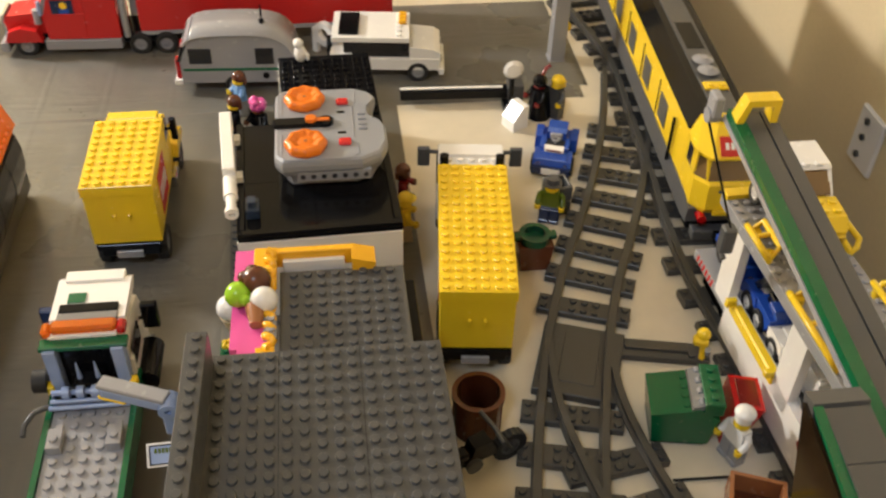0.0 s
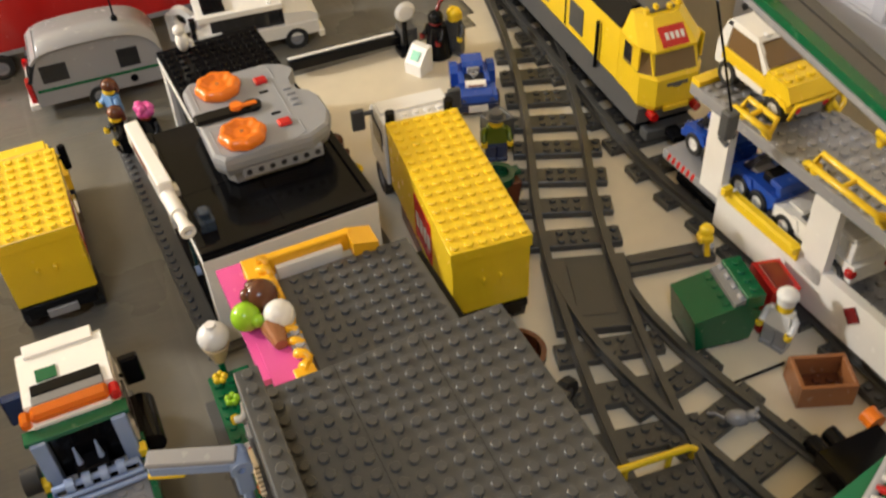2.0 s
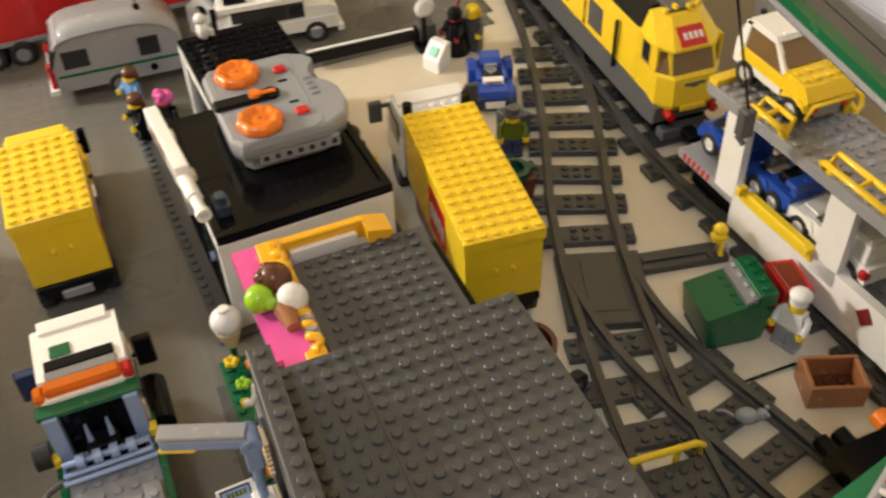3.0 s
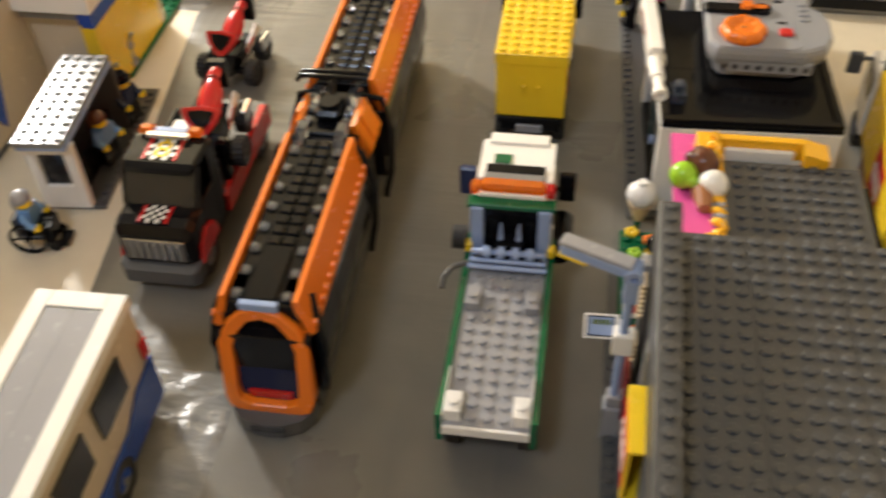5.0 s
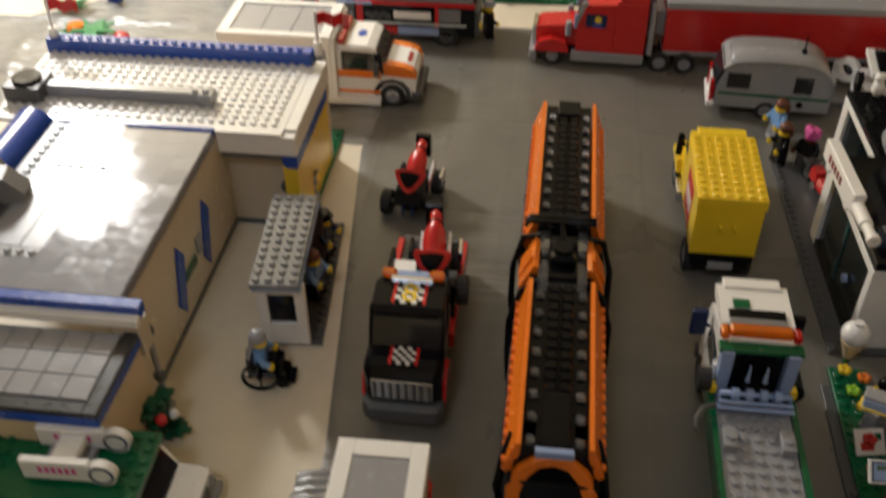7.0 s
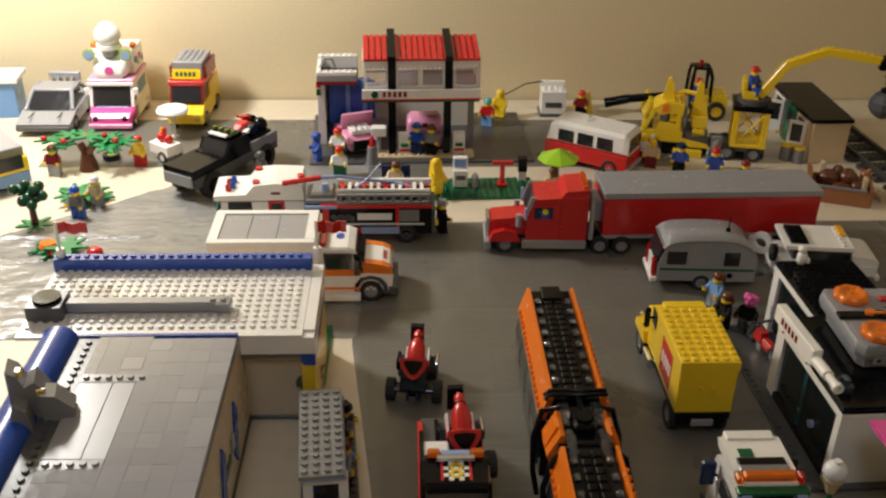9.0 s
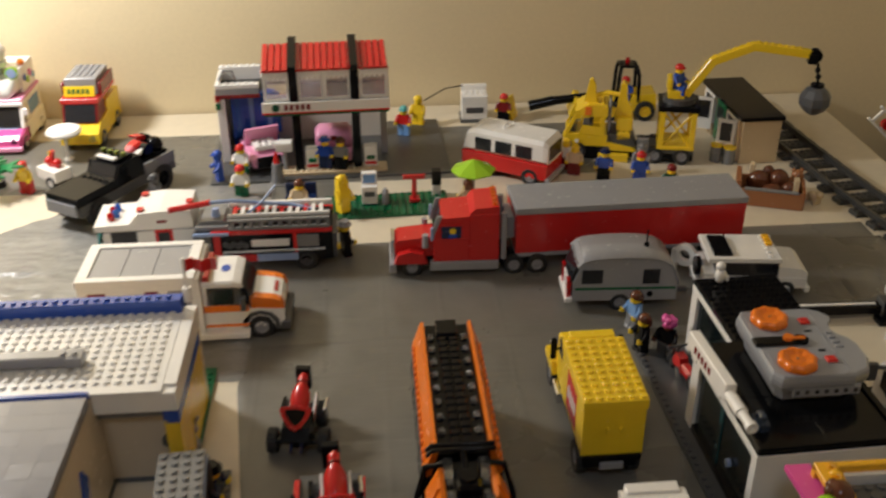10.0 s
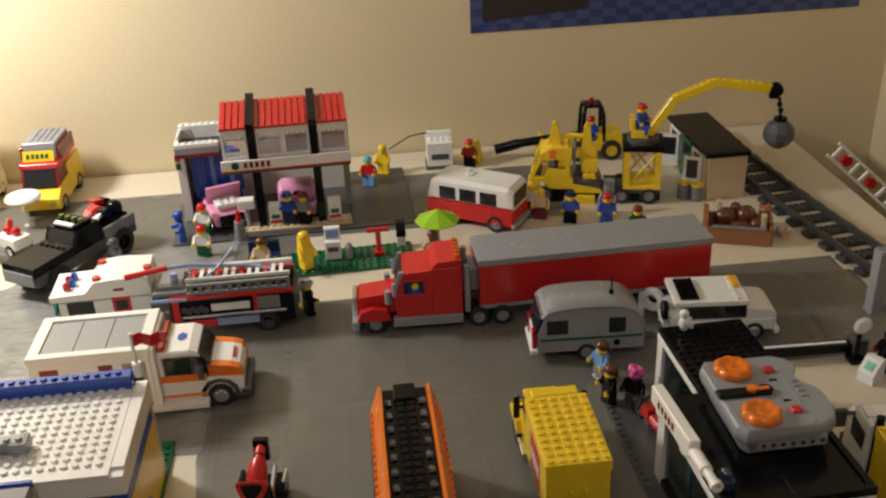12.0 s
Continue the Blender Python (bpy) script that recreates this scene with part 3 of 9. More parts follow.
def rail_form(line, off):
    f, n, vs = Form(), len(RAIL), []
    for p, a in line:
        nx, ny = -math.sin(a), math.cos(a)
        for s, z in RAIL:
            vs.append((p.x * 1000 + nx * (off + s), p.y * 1000 + ny * (off + s), z))
    fs = []
    for i in range(len(line) - 1):
        fs += [(i * n + j, i * n + (j + 1) % n, (i + 1) * n + (j + 1) % n, (i + 1) * n + j) for j in range(n)]
    f.add(vs, fs)
    f.add(vs[:n], [list(range(n))])
    return f.add(vs[-n:], [list(range(n))[::-1]])


def track(label, pts, sleepers=True, skip=lambda p: False, offs=(-20, 20), z=0.0):
    tr = thing("railway_track", label, "toy railway track", 0, 0, 0, z, group="railway tracks")
    line = spline(pts, 0.008)
    for o in offs:
        part("rail", rail_form(line, o), TRACK_GREY, tr)
    if sleepers:
        for p, a in spline(pts, 0.032):
            if not skip(p):
                part("sleeper", SLEEPER, None, tr, at=Matrix.Translation(p) @ Matrix.Rotation(a, 4, "Z"))
    return tr


MAIN = [(0.2781, -0.1893), (0.2772, 0.1107), (0.2762, 0.3907), (0.2685, 0.5104), (0.2762, 0.6307), (0.2839, 0.7310), (0.2863, 0.8088), (0.2705, 0.9041), (0.2470, 1.0500), (0.2320, 1.2000), (0.2280, 1.3100)]
track("dark grey toy railway track along the table edge", MAIN)
CURVE = [(0.2769, 0.7750), (0.2599, 0.7100), (0.2397, 0.6492), (0.2196, 0.5965), (0.1985, 0.5487), (0.1755, 0.4988), (0.1544, 0.4410), (0.1381, 0.3853), (0.1256, 0.3348), (0.1160, 0.2845), (0.1074, 0.2241)]
track("dark grey toy track curving off the main line", CURVE, True, lambda p: p.y > 0.708 or 0.391 < p.y < 0.451, z=0.0002)
track("dark grey toy switch track, second branch", [(0.1544, 0.4410), (0.1506, 0.3908), (0.1563, 0.3410), (0.1669, 0.2914), (0.1803, 0.2270)], True, lambda p: p.y > 0.351, z=0.0005)
sw = thing("railway_switch", "dark grey switch plate with a yellow throw lever", "toy railway switch", 0.1530, 0.4299, -20)
part("plate", Form().box(-27, -34, 0, 27, 28, 6.6, 0.5).box(-12, -24, 6.6, 12, 20, 7.2, 0.3), TRACK_GREY, sw)
part("arm", Form().box(27, 6, 0, 86, 22, 5.4, 0.5).studs(70, 6, 5.4, 2, 1).box(30, 12, 5.4, 72, 16, 7, 0.3), TRACK_GREY, sw, at=pose(0, 0, 0, 0, 0, 8))
part("lever", Form().rod([(78, 18, 7), (77, 20, 16), (74, 20, 20)], 2.0).box(70, 16, 18, 80, 24, 24, 1.5).ball((76, 22, 25), 5, 10), YELLOW, sw, "yellow throw lever")
part("knob", Form().cyl((80, 24, 5.4), 3.6, 5, 2, 14), LIGHT_GREY, sw)


# ---- vehicles ----
def stripes(x0, x1, y, z0, z1, n, m, along=0):
    """Plain bars that stand for lettering, on a face."""
    f = Form()
    w = (x1 - x0) / (n * 1.6)
    for i in range(n):
        a = x0 + (x1 - x0) * i / n
        if along == 0:
            f.box(a, y - 0.15, z0, a + w, y + 0.15, z1, 0.03)
        else:
            f.box(y - 0.15, a, z0, y + 0.15, a + w, z1, 0.03)
    return f


def sign_square(parent, x0, x1, y, z0, z1, name="sticker"):
    """A red sticker with white bars in place of a brand mark, on a side face (constant y)."""
    s = 1 if y > 0 else -1
    st = part(name, Form().box(x0, min(y, y + s * 0.4), z0, x1, max(y, y + s * 0.4), z1, 0.05), RED, parent, "red square sticker")
    zc, h = (z0 + z1) / 2, (z1 - z0)
    part("mark", stripes(x0 + 0.08 * (x1 - x0), x1 - 0.04 * (x1 - x0), y + s * 0.5, zc - 0.16 * h, zc + 0.16 * h, 4, 0), WHITE, st, "white bars of a brand mark")


def box_van(x, y, turn, nlen, cab, label):
    """Yellow delivery lorry: local x runs forward from the rear face of the box."""
    v = thing("delivery_truck", label, "toy truck", x, y, turn, group="delivery trucks")
    L = 8 * nlen
    top = 79.0
    part("cargo_box", Form().box(1, -23.2, 27, L, 23.2, 71.5, 0.4).box(-0.3, -24, 69, L + 0.2, 24, top - 1.8, 0.3).studs(0, -24, top - 1.8, nlen, 6), YELLOW, v)
    part("door_knob", Form().cyl((-2.0, -5, 52), 1.2, 3.2, 0, 8).box(-2.6, -5.8, 49.5, -1.2, -4.2, 54, 0.2), YELLOW, v)
    part("door_knob", Form().cyl((-2.0, 5, 52), 1.2, 3.2, 0, 8).box(-2.6, 4.2, 49.5, -1.2, 5.8, 54, 0.2), YELLOW, v)
    part("chassis", Form().box(2, -20, 14, L + 62, 20, 24, 0.5).box(-1, -22, 22, L, 22, 27, 0.4), BLACK, v)
    part("number_plate", Form().box(-2.2, -9, 15.5, 0, 9, 21.5, 0.3), LIGHT_GREY, v, "plain grey rear plate")
    for s in (-1, 1):
        sign_square(v, L * 0.30, L * 0.30 + 33, s * 23.2, 32, 65)
    axles(v, (18,), 20, 12.5, 8)
    if cab == "yellow":
        part("cab", Form().box(L + 2, -21, 22, L + 30, 21, 52, 0.5).side([(L + 2, 52), (L + 30, 52), (L + 20, 68), (L + 2, 70)], -20, 20), YELLOW, v)
        part("sun_visor", Form().box(L + 4, -19, 70.5, L + 14, 17, 75.5, 0.6), YELLOW, v)
        part("windscreen", Form().side([(L + 30.4, 53), (L + 21, 67), (L + 20.4, 67), (L + 29.8, 53)], -17, 17), GLASS_DARK, v)
        for s in (-1, 1):
            part("side_window", Form().box(L + 6, s * 21 - 0.5, 50, L + 22, s * 21 + 0.5, 64, 0.2), GLASS_DARK, v)
            part("mirror", Form().box(L + 16, s * 27 - 2.5, 46, L + 20, s * 27 + 2.5, 66, 1.2).rod([(L + 18, s * 20, 56), (L + 18, s * 27, 56)], 1.2), BLACK, v)
            part("fender", Form().side([(L + 28, 22), (L + 33, 31), (L + 46, 34), (L + 60, 30), (L + 64, 22)], min(s * 15, s * 25), max(s * 15, s * 25)), YELLOW, v)
            part("step", Form().box(L + 4, s * 22 - 3, 10, L + 26, s * 22 + 3, 20, 0.8), CHROME, v)
            part("headlight", Form().cyl((L + 60, s * 18, 30), 3.5, 4, 0, 14), CHROME, v)
        part("hood", Form().box(L + 30, -14, 24, L + 62, 14, 42, 1.2), YELLOW, v)
        part("grille", Form().box(L + 62, -12, 22, L + 65, 12, 40, 0.5), CHROME, v)
        axles(v, (L + 46,), 20, 12.5, 8)
    else:
        part("cab", Form().box(L + 8, -24, 20, L + 48, 24, 50, 0.8).side([(L + 8, 50), (L + 48, 50), (L + 46, 58), (L + 40, 66), (L + 32, 70), (L + 8, 70)], -23.4, 23.4), WHITE, v)
        part("cab_roof", Form().side([(L + 8, 70), (L + 34, 70), (L + 30, 73.4), (L + 17, 73.4), (L + 17, 71), (L + 8, 71)], -22.6, 22.6).studs(L + 9, -20, 71, 1, 5), WHITE, v, "white cab roof with a row of studs")
        part("windscreen", Form().side([(L + 48.5, 40), (L + 48.8, 40), (L + 46.6, 58), (L + 45.9, 58)], -19, 19), GLASS_DARK, v)
        for s in (-1, 1):
            part("exhaust", Form().cyl((L + 4, s * 19.5, 20), 3.2, 62, 2, 14), BLACK, v)
            part("mirror", Form().box(L + 34, s * 34 - 4.5, 50, L + 38, s * 34 + 4.5, 66, 0.8).rod([(L + 36, s * 23, 62), (L + 36, s * 30, 62)], 1.6), DARK_GREY, v)
            part("side_window", Form().box(L + 14, s * 24 - 0.5, 44, L + 36, s * 24 + 0.6, 60, 0.2), GLASS_DARK, v)
            part("side_skirt", Form().box(30, s * 21 - 2, 14, L - 20, s * 21 + 2, 26, 0.5), DARK_RED, v)
        axles(v, (L + 28, 42), 20, 12.5, 8)
    return v


box_van(-0.1457, 0.5483, 90, 10, "yellow", "bright yellow delivery lorry with studded box on the grey road")
box_van(0.0818, 0.4247, 83.6, 16, "white", "long yellow box lorry with a white cab beside the railway")


def tow_truck():
    v = thing("recovery_truck", "white and green recovery lorry with grey studded flatbed", "toy truck", -0.145, 0.271, 90)
    part("bed", Form().box(13, -21.5, 34, 127, 21.5, 40, 0.4).studs(14, -20, 40, 14, 5), LIGHT_GREY, v, "light grey studded flatbed")
    for s in (-1, 1):
        a, b = (s * 21.6, s * 25) if s > 0 else (s * 25, s * 21.6)
        part("side_rail", Form().side([(13, 26), (125, 26), (143, 30), (143, 44), (125, 42), (40, 42), (13, 47)], a, b), GREEN, v, "green side rail")
        part("end_block", Form().box(15, s * 16.6 - 4, 40, 28, s * 16.6 + 4, 48, 0.4).studs(17, s * 16.6 - 4, 48, 1, 1), WHITE, v)
        part("end_strip", Form().box(13.2, s * 21.2 - 0.3, 40, 44, s * 21.2 + 0.3, 46.6, 0.1), WHITE, v)
        part("bed_block", Form().box(87, s * 16 - 4, 40, 101, s * 16 + 4, 46, 0.4).studs(89, s * 16 - 4, 46, 1, 1), LIGHT_GREY, v)
        part("post", Form().box(136, s * 18.5 - 3.5, 40, 144, s * 18.5 + 3.5, 76, 0.4), PALE_BLUE, v, "pale blue post")
        part("mirror", Form().box(180, s * 29 - 5, 46, 185, s * 29 + 5, 66, 1.0).rod([(182, s * 22, 54), (182, s * 28, 54)], 1.2), DARK_BLUE if s > 0 else BLACK, v)
        part("side_lamp", Form().box(134, s * 23 - 2, 44, 140, s * 23 + 2, 50, 0.5), YELLOW, v)
        part("door", Form().box(146, s * 22 - 1.2, 20, 176, s * 22 + 1.2, 56, 0.4), WHITE, v)
        part("side_window", Form().box(150, s * 23 - 0.6, 48, 172, s * 23 + 0.6, 62, 0.2), GLASS_DARK, v)
    part("tail_edge", Form().box(11, -21.5, 34, 13, 21.5, 40, 0.3), WHITE, v)
    part("chassis", Form().box(28, -17, 13, 190, 17, 34, 0.5), BLACK, v)
    part("cab", Form().box(144, -22, 16, 197, 22, 50, 0.8).side([(146, 50), (197, 50), (190, 66), (157, 74), (146, 74)], -21.5, 21.5), WHITE, v)
    roof = part("roof", Form().side([(157, 74), (192, 71), (197, 76), (193, 78.5), (159, 79)], -21, 21).box(190, -17, 72, 199, 17, 80, 0.5), WHITE, v)
    part("patch", Form().box(172, 3, 79.0, 180, 13, 79.6, 0.05), GREEN, roof, "green printed square")
    part("roof_vent", Form().box(157, -17, 76.5, 163, 17, 80.5, 0.6), MID_GREY, v)
    part("vent_slot", Form().box(163, -16.5, 77, 170, 16.5, 80.8, 0.5), BLACK, v)
    part("beacon_base", Form().box(144.5, -18, 77.5, 148, 18, 80, 0.3), WHITE, v)
    part("beacon", Form().box(146, -18, 78.8, 154.5, 18, 84.5, 1.6), GLASS_AMBER, v, "clear orange beacon bar")
    for s in (-1, 1):
        part("beacon_end", Form().box(145, min(s * 18.1, s * 23), 77.5, 154, max(s * 18.1, s * 23), 83.5, 1.4), GLASS_RED if s < 0 else GLASS_AMBER, v)
    for k in range(4):
        part("bulb", Form().ball((150, -12 + 8 * k, 81), 2.2, 8), PALE_YELLOW, v)
    part("cab_rear", Form().box(142.5, -15, 40, 144.4, 15, 74, 0.3), BLACK, v)
    part("roof_edge", Form().box(138, -24, 74.5, 146, 24, 77.5, 0.4), GREEN, v)
    part("winch_frame", Form().rod([(128, -20, 41), (128, -20, 52), (128, 20, 52), (128, 20, 41)], 1.7).rod([(122, -22, 46), (122, 22, 46)], 1.6).rod([(124, -21, 49), (124, 21, 49)], 1.4), PALE_BLUE, v)
    for y in (-12, -4, 4, 12):
        part("clip", Form().ring((127, y - 2, 53), 3.6, 1.7, 4, 1, 14), PALE_BLUE, v)
    part("winch", Form().box(130, -8, 40, 140, 8, 56, 0.6), BLACK, v)
    for y in (-5, 5):
        part("spike", Form().cyl((135, y, 56), 1.6, 12, 2, 8, 0.5), PALE_BLUE, v)
    part("spare_wheel", Form().cyl((140, 25, 50), 6.5, 7, 1, 24).ring((140, 24.6, 50), 6.9, 5.0, 7.8, 1, 24), RUBBER, v)
    part("fuel_tank", Form().cyl((148, -27, 34), 7.5, 30, 0, 18).box(152, -27, 30, 172, -20, 38, 0.6), BLACK, v, "black side tank")
    part("hook", Form().rod([(124, 22, 46), (120, 30, 46), (112, 34, 45), (106, 34, 43)], 1.6), DARK_GREY, v)
    part("windscreen", Form().side([(197.6, 51), (190.7, 66), (190, 66), (196.9, 51)], -18, 18), GLASS_DARK, v)
    part("bumper", Form().box(196.5, -24, 10, 202, 24, 20, 0.8), DARK_GREY, v)
    fixed = ("bed", "side_rail", "end_block", "end_strip", "bed_block", "tail_edge", "chassis")
    for ob in list(v.children):
        if ob.name.split(".")[0] not in fixed:
            ob.matrix_basis = pose(-0.007, 0, 0) @ ob.matrix_basis
    axles(v, (36, 62, 173), 19, 12.5, 8)
    return v


tow = tow_truck()


def lettering(body, size, m, mat, name, parent, label):
    """Raised print in the built-in font, turned to a mesh."""
    cu = bpy.data.curves.new(name, "FONT")
    cu.body, cu.size, cu.align_x, cu.align_y, cu.extrude = body, size, "CENTER", "CENTER", 0.00012
    tmp = bpy.data.objects.new(name, cu)
    me = bpy.data.meshes.new_from_object(tmp)
    bpy.data.objects.remove(tmp)
    me.materials.clear()
    me.materials.append(mat)
    ob = new(name, me)
    ob.parent = parent
    ob.matrix_basis = m
    return tagged(ob, label)


lettering("24-7 SERVICE", 0.0033, pose(0.1885, 0.0, 0.0791, 0, 0, 90), GREEN, "lettering", tow, "green printed service lettering")


CLEAR_STUD = mesh_of("clear_stud", Form().box(-3.0, -2.8, 0, 3.0, 2.8, 1.4, 0.4).cyl((0, 0, 1.4), 2.4, 1.6, 2, 12, None, 0, (1, 0)).cyl((0, 0, 3.0), 2.4, 0.5, 2, 12, 1.8), GLASS_MILK)
RIB_TILE = mesh_of("rib_tile", Form().box(-3.6, -7.4, 0, 3.4, -0.5, 2.2, 0.9).box(-3.6, 0.5, 0, 3.4, 7.4, 2.2, 0.9), BLACK)


def tram():
    v = thing("tram", "long orange and black articulated tram with ribbed roof", "toy tram", -0.2605, 0.294, 90)
    for x0, x1, first in ((0, 148, True), (204, 356, False)):
        car = part("car_body", Form().box(x0 + (14 if first else 0), -24, 8, x1, 24, 62, 0.6), BLACK, v)
        a0 = x0 + (20 if first else 2)
        n = int((x1 - a0) / 8)
        part("roof", Form().box(a0, -17, 62, x1 + (0 if first else 3), 17, 80, 0.5).box(a0 + 2, -8.6, 80, x1 - 1, 8.6, 80.6, 0.2), BLACK, car)
        for i in range(5 if first else 0, n):
            part("rib_tile", RIB_TILE, None, car, at=pose((a0 + 8 * i + 4) * 0.001, 0, 0.0804))
        if first:
            part("smooth_tile", Form().box(a0 + 2, -7.6, 80.5, a0 + 39.6, 7.6, 82.4, 0.4), BLACK, car, "smooth black roof tile")
        else:
            part("smooth_tile", Form().box(x1 - 16, -8.4, 80.5, x1 + 4, 8.4, 84.4, 0.8), BLACK, car, "smooth black roof tile")
        for i in range(0, n, 2):
            for s in (-1, 1):
                part("clear_stud", CLEAR_STUD, None, car, at=pose((a0 + 8 * i + 6) * 0.001, s * 0.0128, 0.0798))
        for s in (-1, 1):
            part("orange_slope", Form().prism([(s * 17.5, 78), (s * 17.5, 84.5), (s * 20, 84.5), (s * 27, 63), (s * 24, 60), (s * 22, 62)], 0, a0, x1 + 1), ORANGE, car, "sloping orange side strip")
            g = Form()
            for i in range(n):
                g.cyl((a0 + 8 * i + 4, s * 25.2, 67), 2.3, s * 2.2, 1, 10)
            part("slope_studs", g, ORANGE, car)
            part("side_glass", Form().prism([(s * 24.2, 61), (s * 27.0, 58), (s * 29.0, 46), (s * 28.4, 32), (s * 25.5, 21), (s * 24.2, 21)], 0, x0 + (24 if first else 6), x1 - 6), GLASS_DARK, car, "bulging smoked side glass")
            for k in range(1, int((x1 - a0) / 36)):
                part("glass_joint", Form().prism([(s * 27.0, 58.3), (s * 29.3, 46), (s * 28.7, 32), (s * 25.7, 21)], 0, a0 + 36 * k, a0 + 36 * k + 1.0), BLACK, car)
            part("skirt", Form().box(x0 + 16, s * 24 - 0.6, 6, x1, s * 24 + 1.6, 20, 0.3), DARK_GREY, car)
    part("joint", Form().box(148.4, -20, 12, 203.6, 20, 76, 1.0).box(156, -15, 76, 198, 15, 80, 0.8), BLACK, v)
    part("joint_well", Form().box(150, -9, 76, 162, 9, 77, 0.3), CHARCOAL, v)
    part("joint_block", Form().box(166, -8, 80, 186, 8, 87, 2.2).cyl((176, 0, 87), 6, 2, 2, 16), BLACK, v)
    for s in (-1, 1):
        part("joint_slope", Form().prism([(s * 15, 76), (s * 15, 82), (s * 18, 83), (s * 27, 64), (s * 23, 56)], 0, 162, 190), ORANGE, v)
        part("slope_cap", Form().prism([(s * 17.6, 83.4), (s * 20, 83), (s * 27.6, 65), (s * 26, 63)], 0, 171, 181), ORANGE, v)
        part("cable", Form().rod([(150, s * 14, 82), (146, s * 25, 75), (144, s * 31, 52), (138, s * 31, 30), (128, s * 29, 14)], 2.2), BLACK, v)
        part("cable", Form().rod([(194, s * 14, 82), (200, s * 26, 75), (196, s * 32, 54), (186, s * 32, 30), (178, s * 29, 14)], 2.2), BLACK, v)
        part("clear_slope", Form().side([(143, 80.5), (160, 80), (160, 86), (152, 86)], min(s * 9, s * 15), max(s * 9, s * 15)), GLASS_MILK, v, "clear wedge over the joint")
        part("clear_slope", Form().side([(182, 80), (202, 80.5), (195, 86.5), (184, 86.5)], min(s * 9, s * 15), max(s * 9, s * 15)), GLASS_MILK, v, "clear wedge over the joint")
        part("clear_stud", CLEAR_STUD, None, v, at=pose(0.1665, s * 0.0115, 0.0798))
        part("clear_stud", CLEAR_STUD, None, v, at=pose(0.1775, s * 0.0115, 0.0798))
        part("cab_hose", Form().rod([(34, s * 22, 76), (26, s * 26, 68), (20, s * 29, 48), (18, s * 28.5, 30), (22, s * 26, 16)], 2.4), BLACK, v, "black hose beside the nose")
        part("shoulder", Form().side([(20, 62), (40, 62), (40, 80), (30, 80), (20, 72)], min(s * 10, s * 21), max(s * 10, s * 21)), BLACK, v)
    part("pantograph", Form().rod([(201, -20, 92), (201, 22, 92), (201, 25, 88)], 1.7).rod([(196, -20, 92), (196, 22, 92), (196, 25, 88)], 1.7).rod([(182, 0, 86), (197, 2, 91)], 2.2), BLACK, v)
    # nose: an orange hoop round a blue smoked window, over a grey apron
    out = [(24 * c, z) for c, z in ((-0.55, 11), (-0.9, 14), (-1, 20), (-1, 56), (-0.78, 68), (-0.45, 76), (0, 78.5), (0.45, 76), (0.78, 68), (1, 56), (1, 20), (0.9, 14), (0.55, 11))]

    def lean(z):
        return 18 - 16 * (1 - z / 80) ** 0.9
    rings = []
    for scale, back in ((1.0, 22), (1.0, 0.8), (0.97, 0), (0.70, 0), (0.68, 0.8), (0.68, 5)):
        rings.append([(lean(z) + back, y * scale, 45 + (z - 45) * (1 if scale == 1 else 1 - (1 - scale) * 0.66)) for y, z in out])
    g = Form()
    n = len(out)
    for a, b in zip(rings, rings[1:]):
        g.add(a + b, [(i, (i + 1) % n, n + (i + 1) % n, n + i) for i in range(n)])
    part("nose_frame", g, ORANGE, v, "orange hoop round the front window")
    part("windscreen", Form().add([(x + 0.3, y * 1.02, z) for x, y, z in rings[-1]], [list(range(n))[::-1]]), WINDOW_BLUE, v, "dark blue front window")
    part("nose_studs", Form().studs(20, -12, 77.6, 1, 3, 0, 12), ORANGE, v)
    part("cab_bulkhead", Form().box(26, -20, 12, 30, 20, 72, 0.5), BLACK, v)
    part("dash", Form().box(8.6, -12, 19, 13, 12, 24, 0.5), GLASS_RED, v, "clear red lamp block")
    part("apron", Form().prism([(26, 24), (8, 23), (0, 17), (-4, 8), (-5, 0), (-4, -8), (0, -17), (8, -23), (26, -24)], 2, 3, 13), DARK_GREY, v, "rounded grey apron")
    part("apron_slot", Form().box(-5.4, -9, 7, -4.2, 9, 8.6, 0.2).box(-5.4, -9, 10, -4.2, 9, 11.4, 0.2), CHARCOAL, v)
    part("roof_edge", Form().box(17, -10, 78, 21, 10, 83, 0.5), PALE_BLUE, v)
    part("base", Form().box(16, -22, 1.5, 352, 22, 9, 0.5), DARK_GREY, v)
    return v


tram()


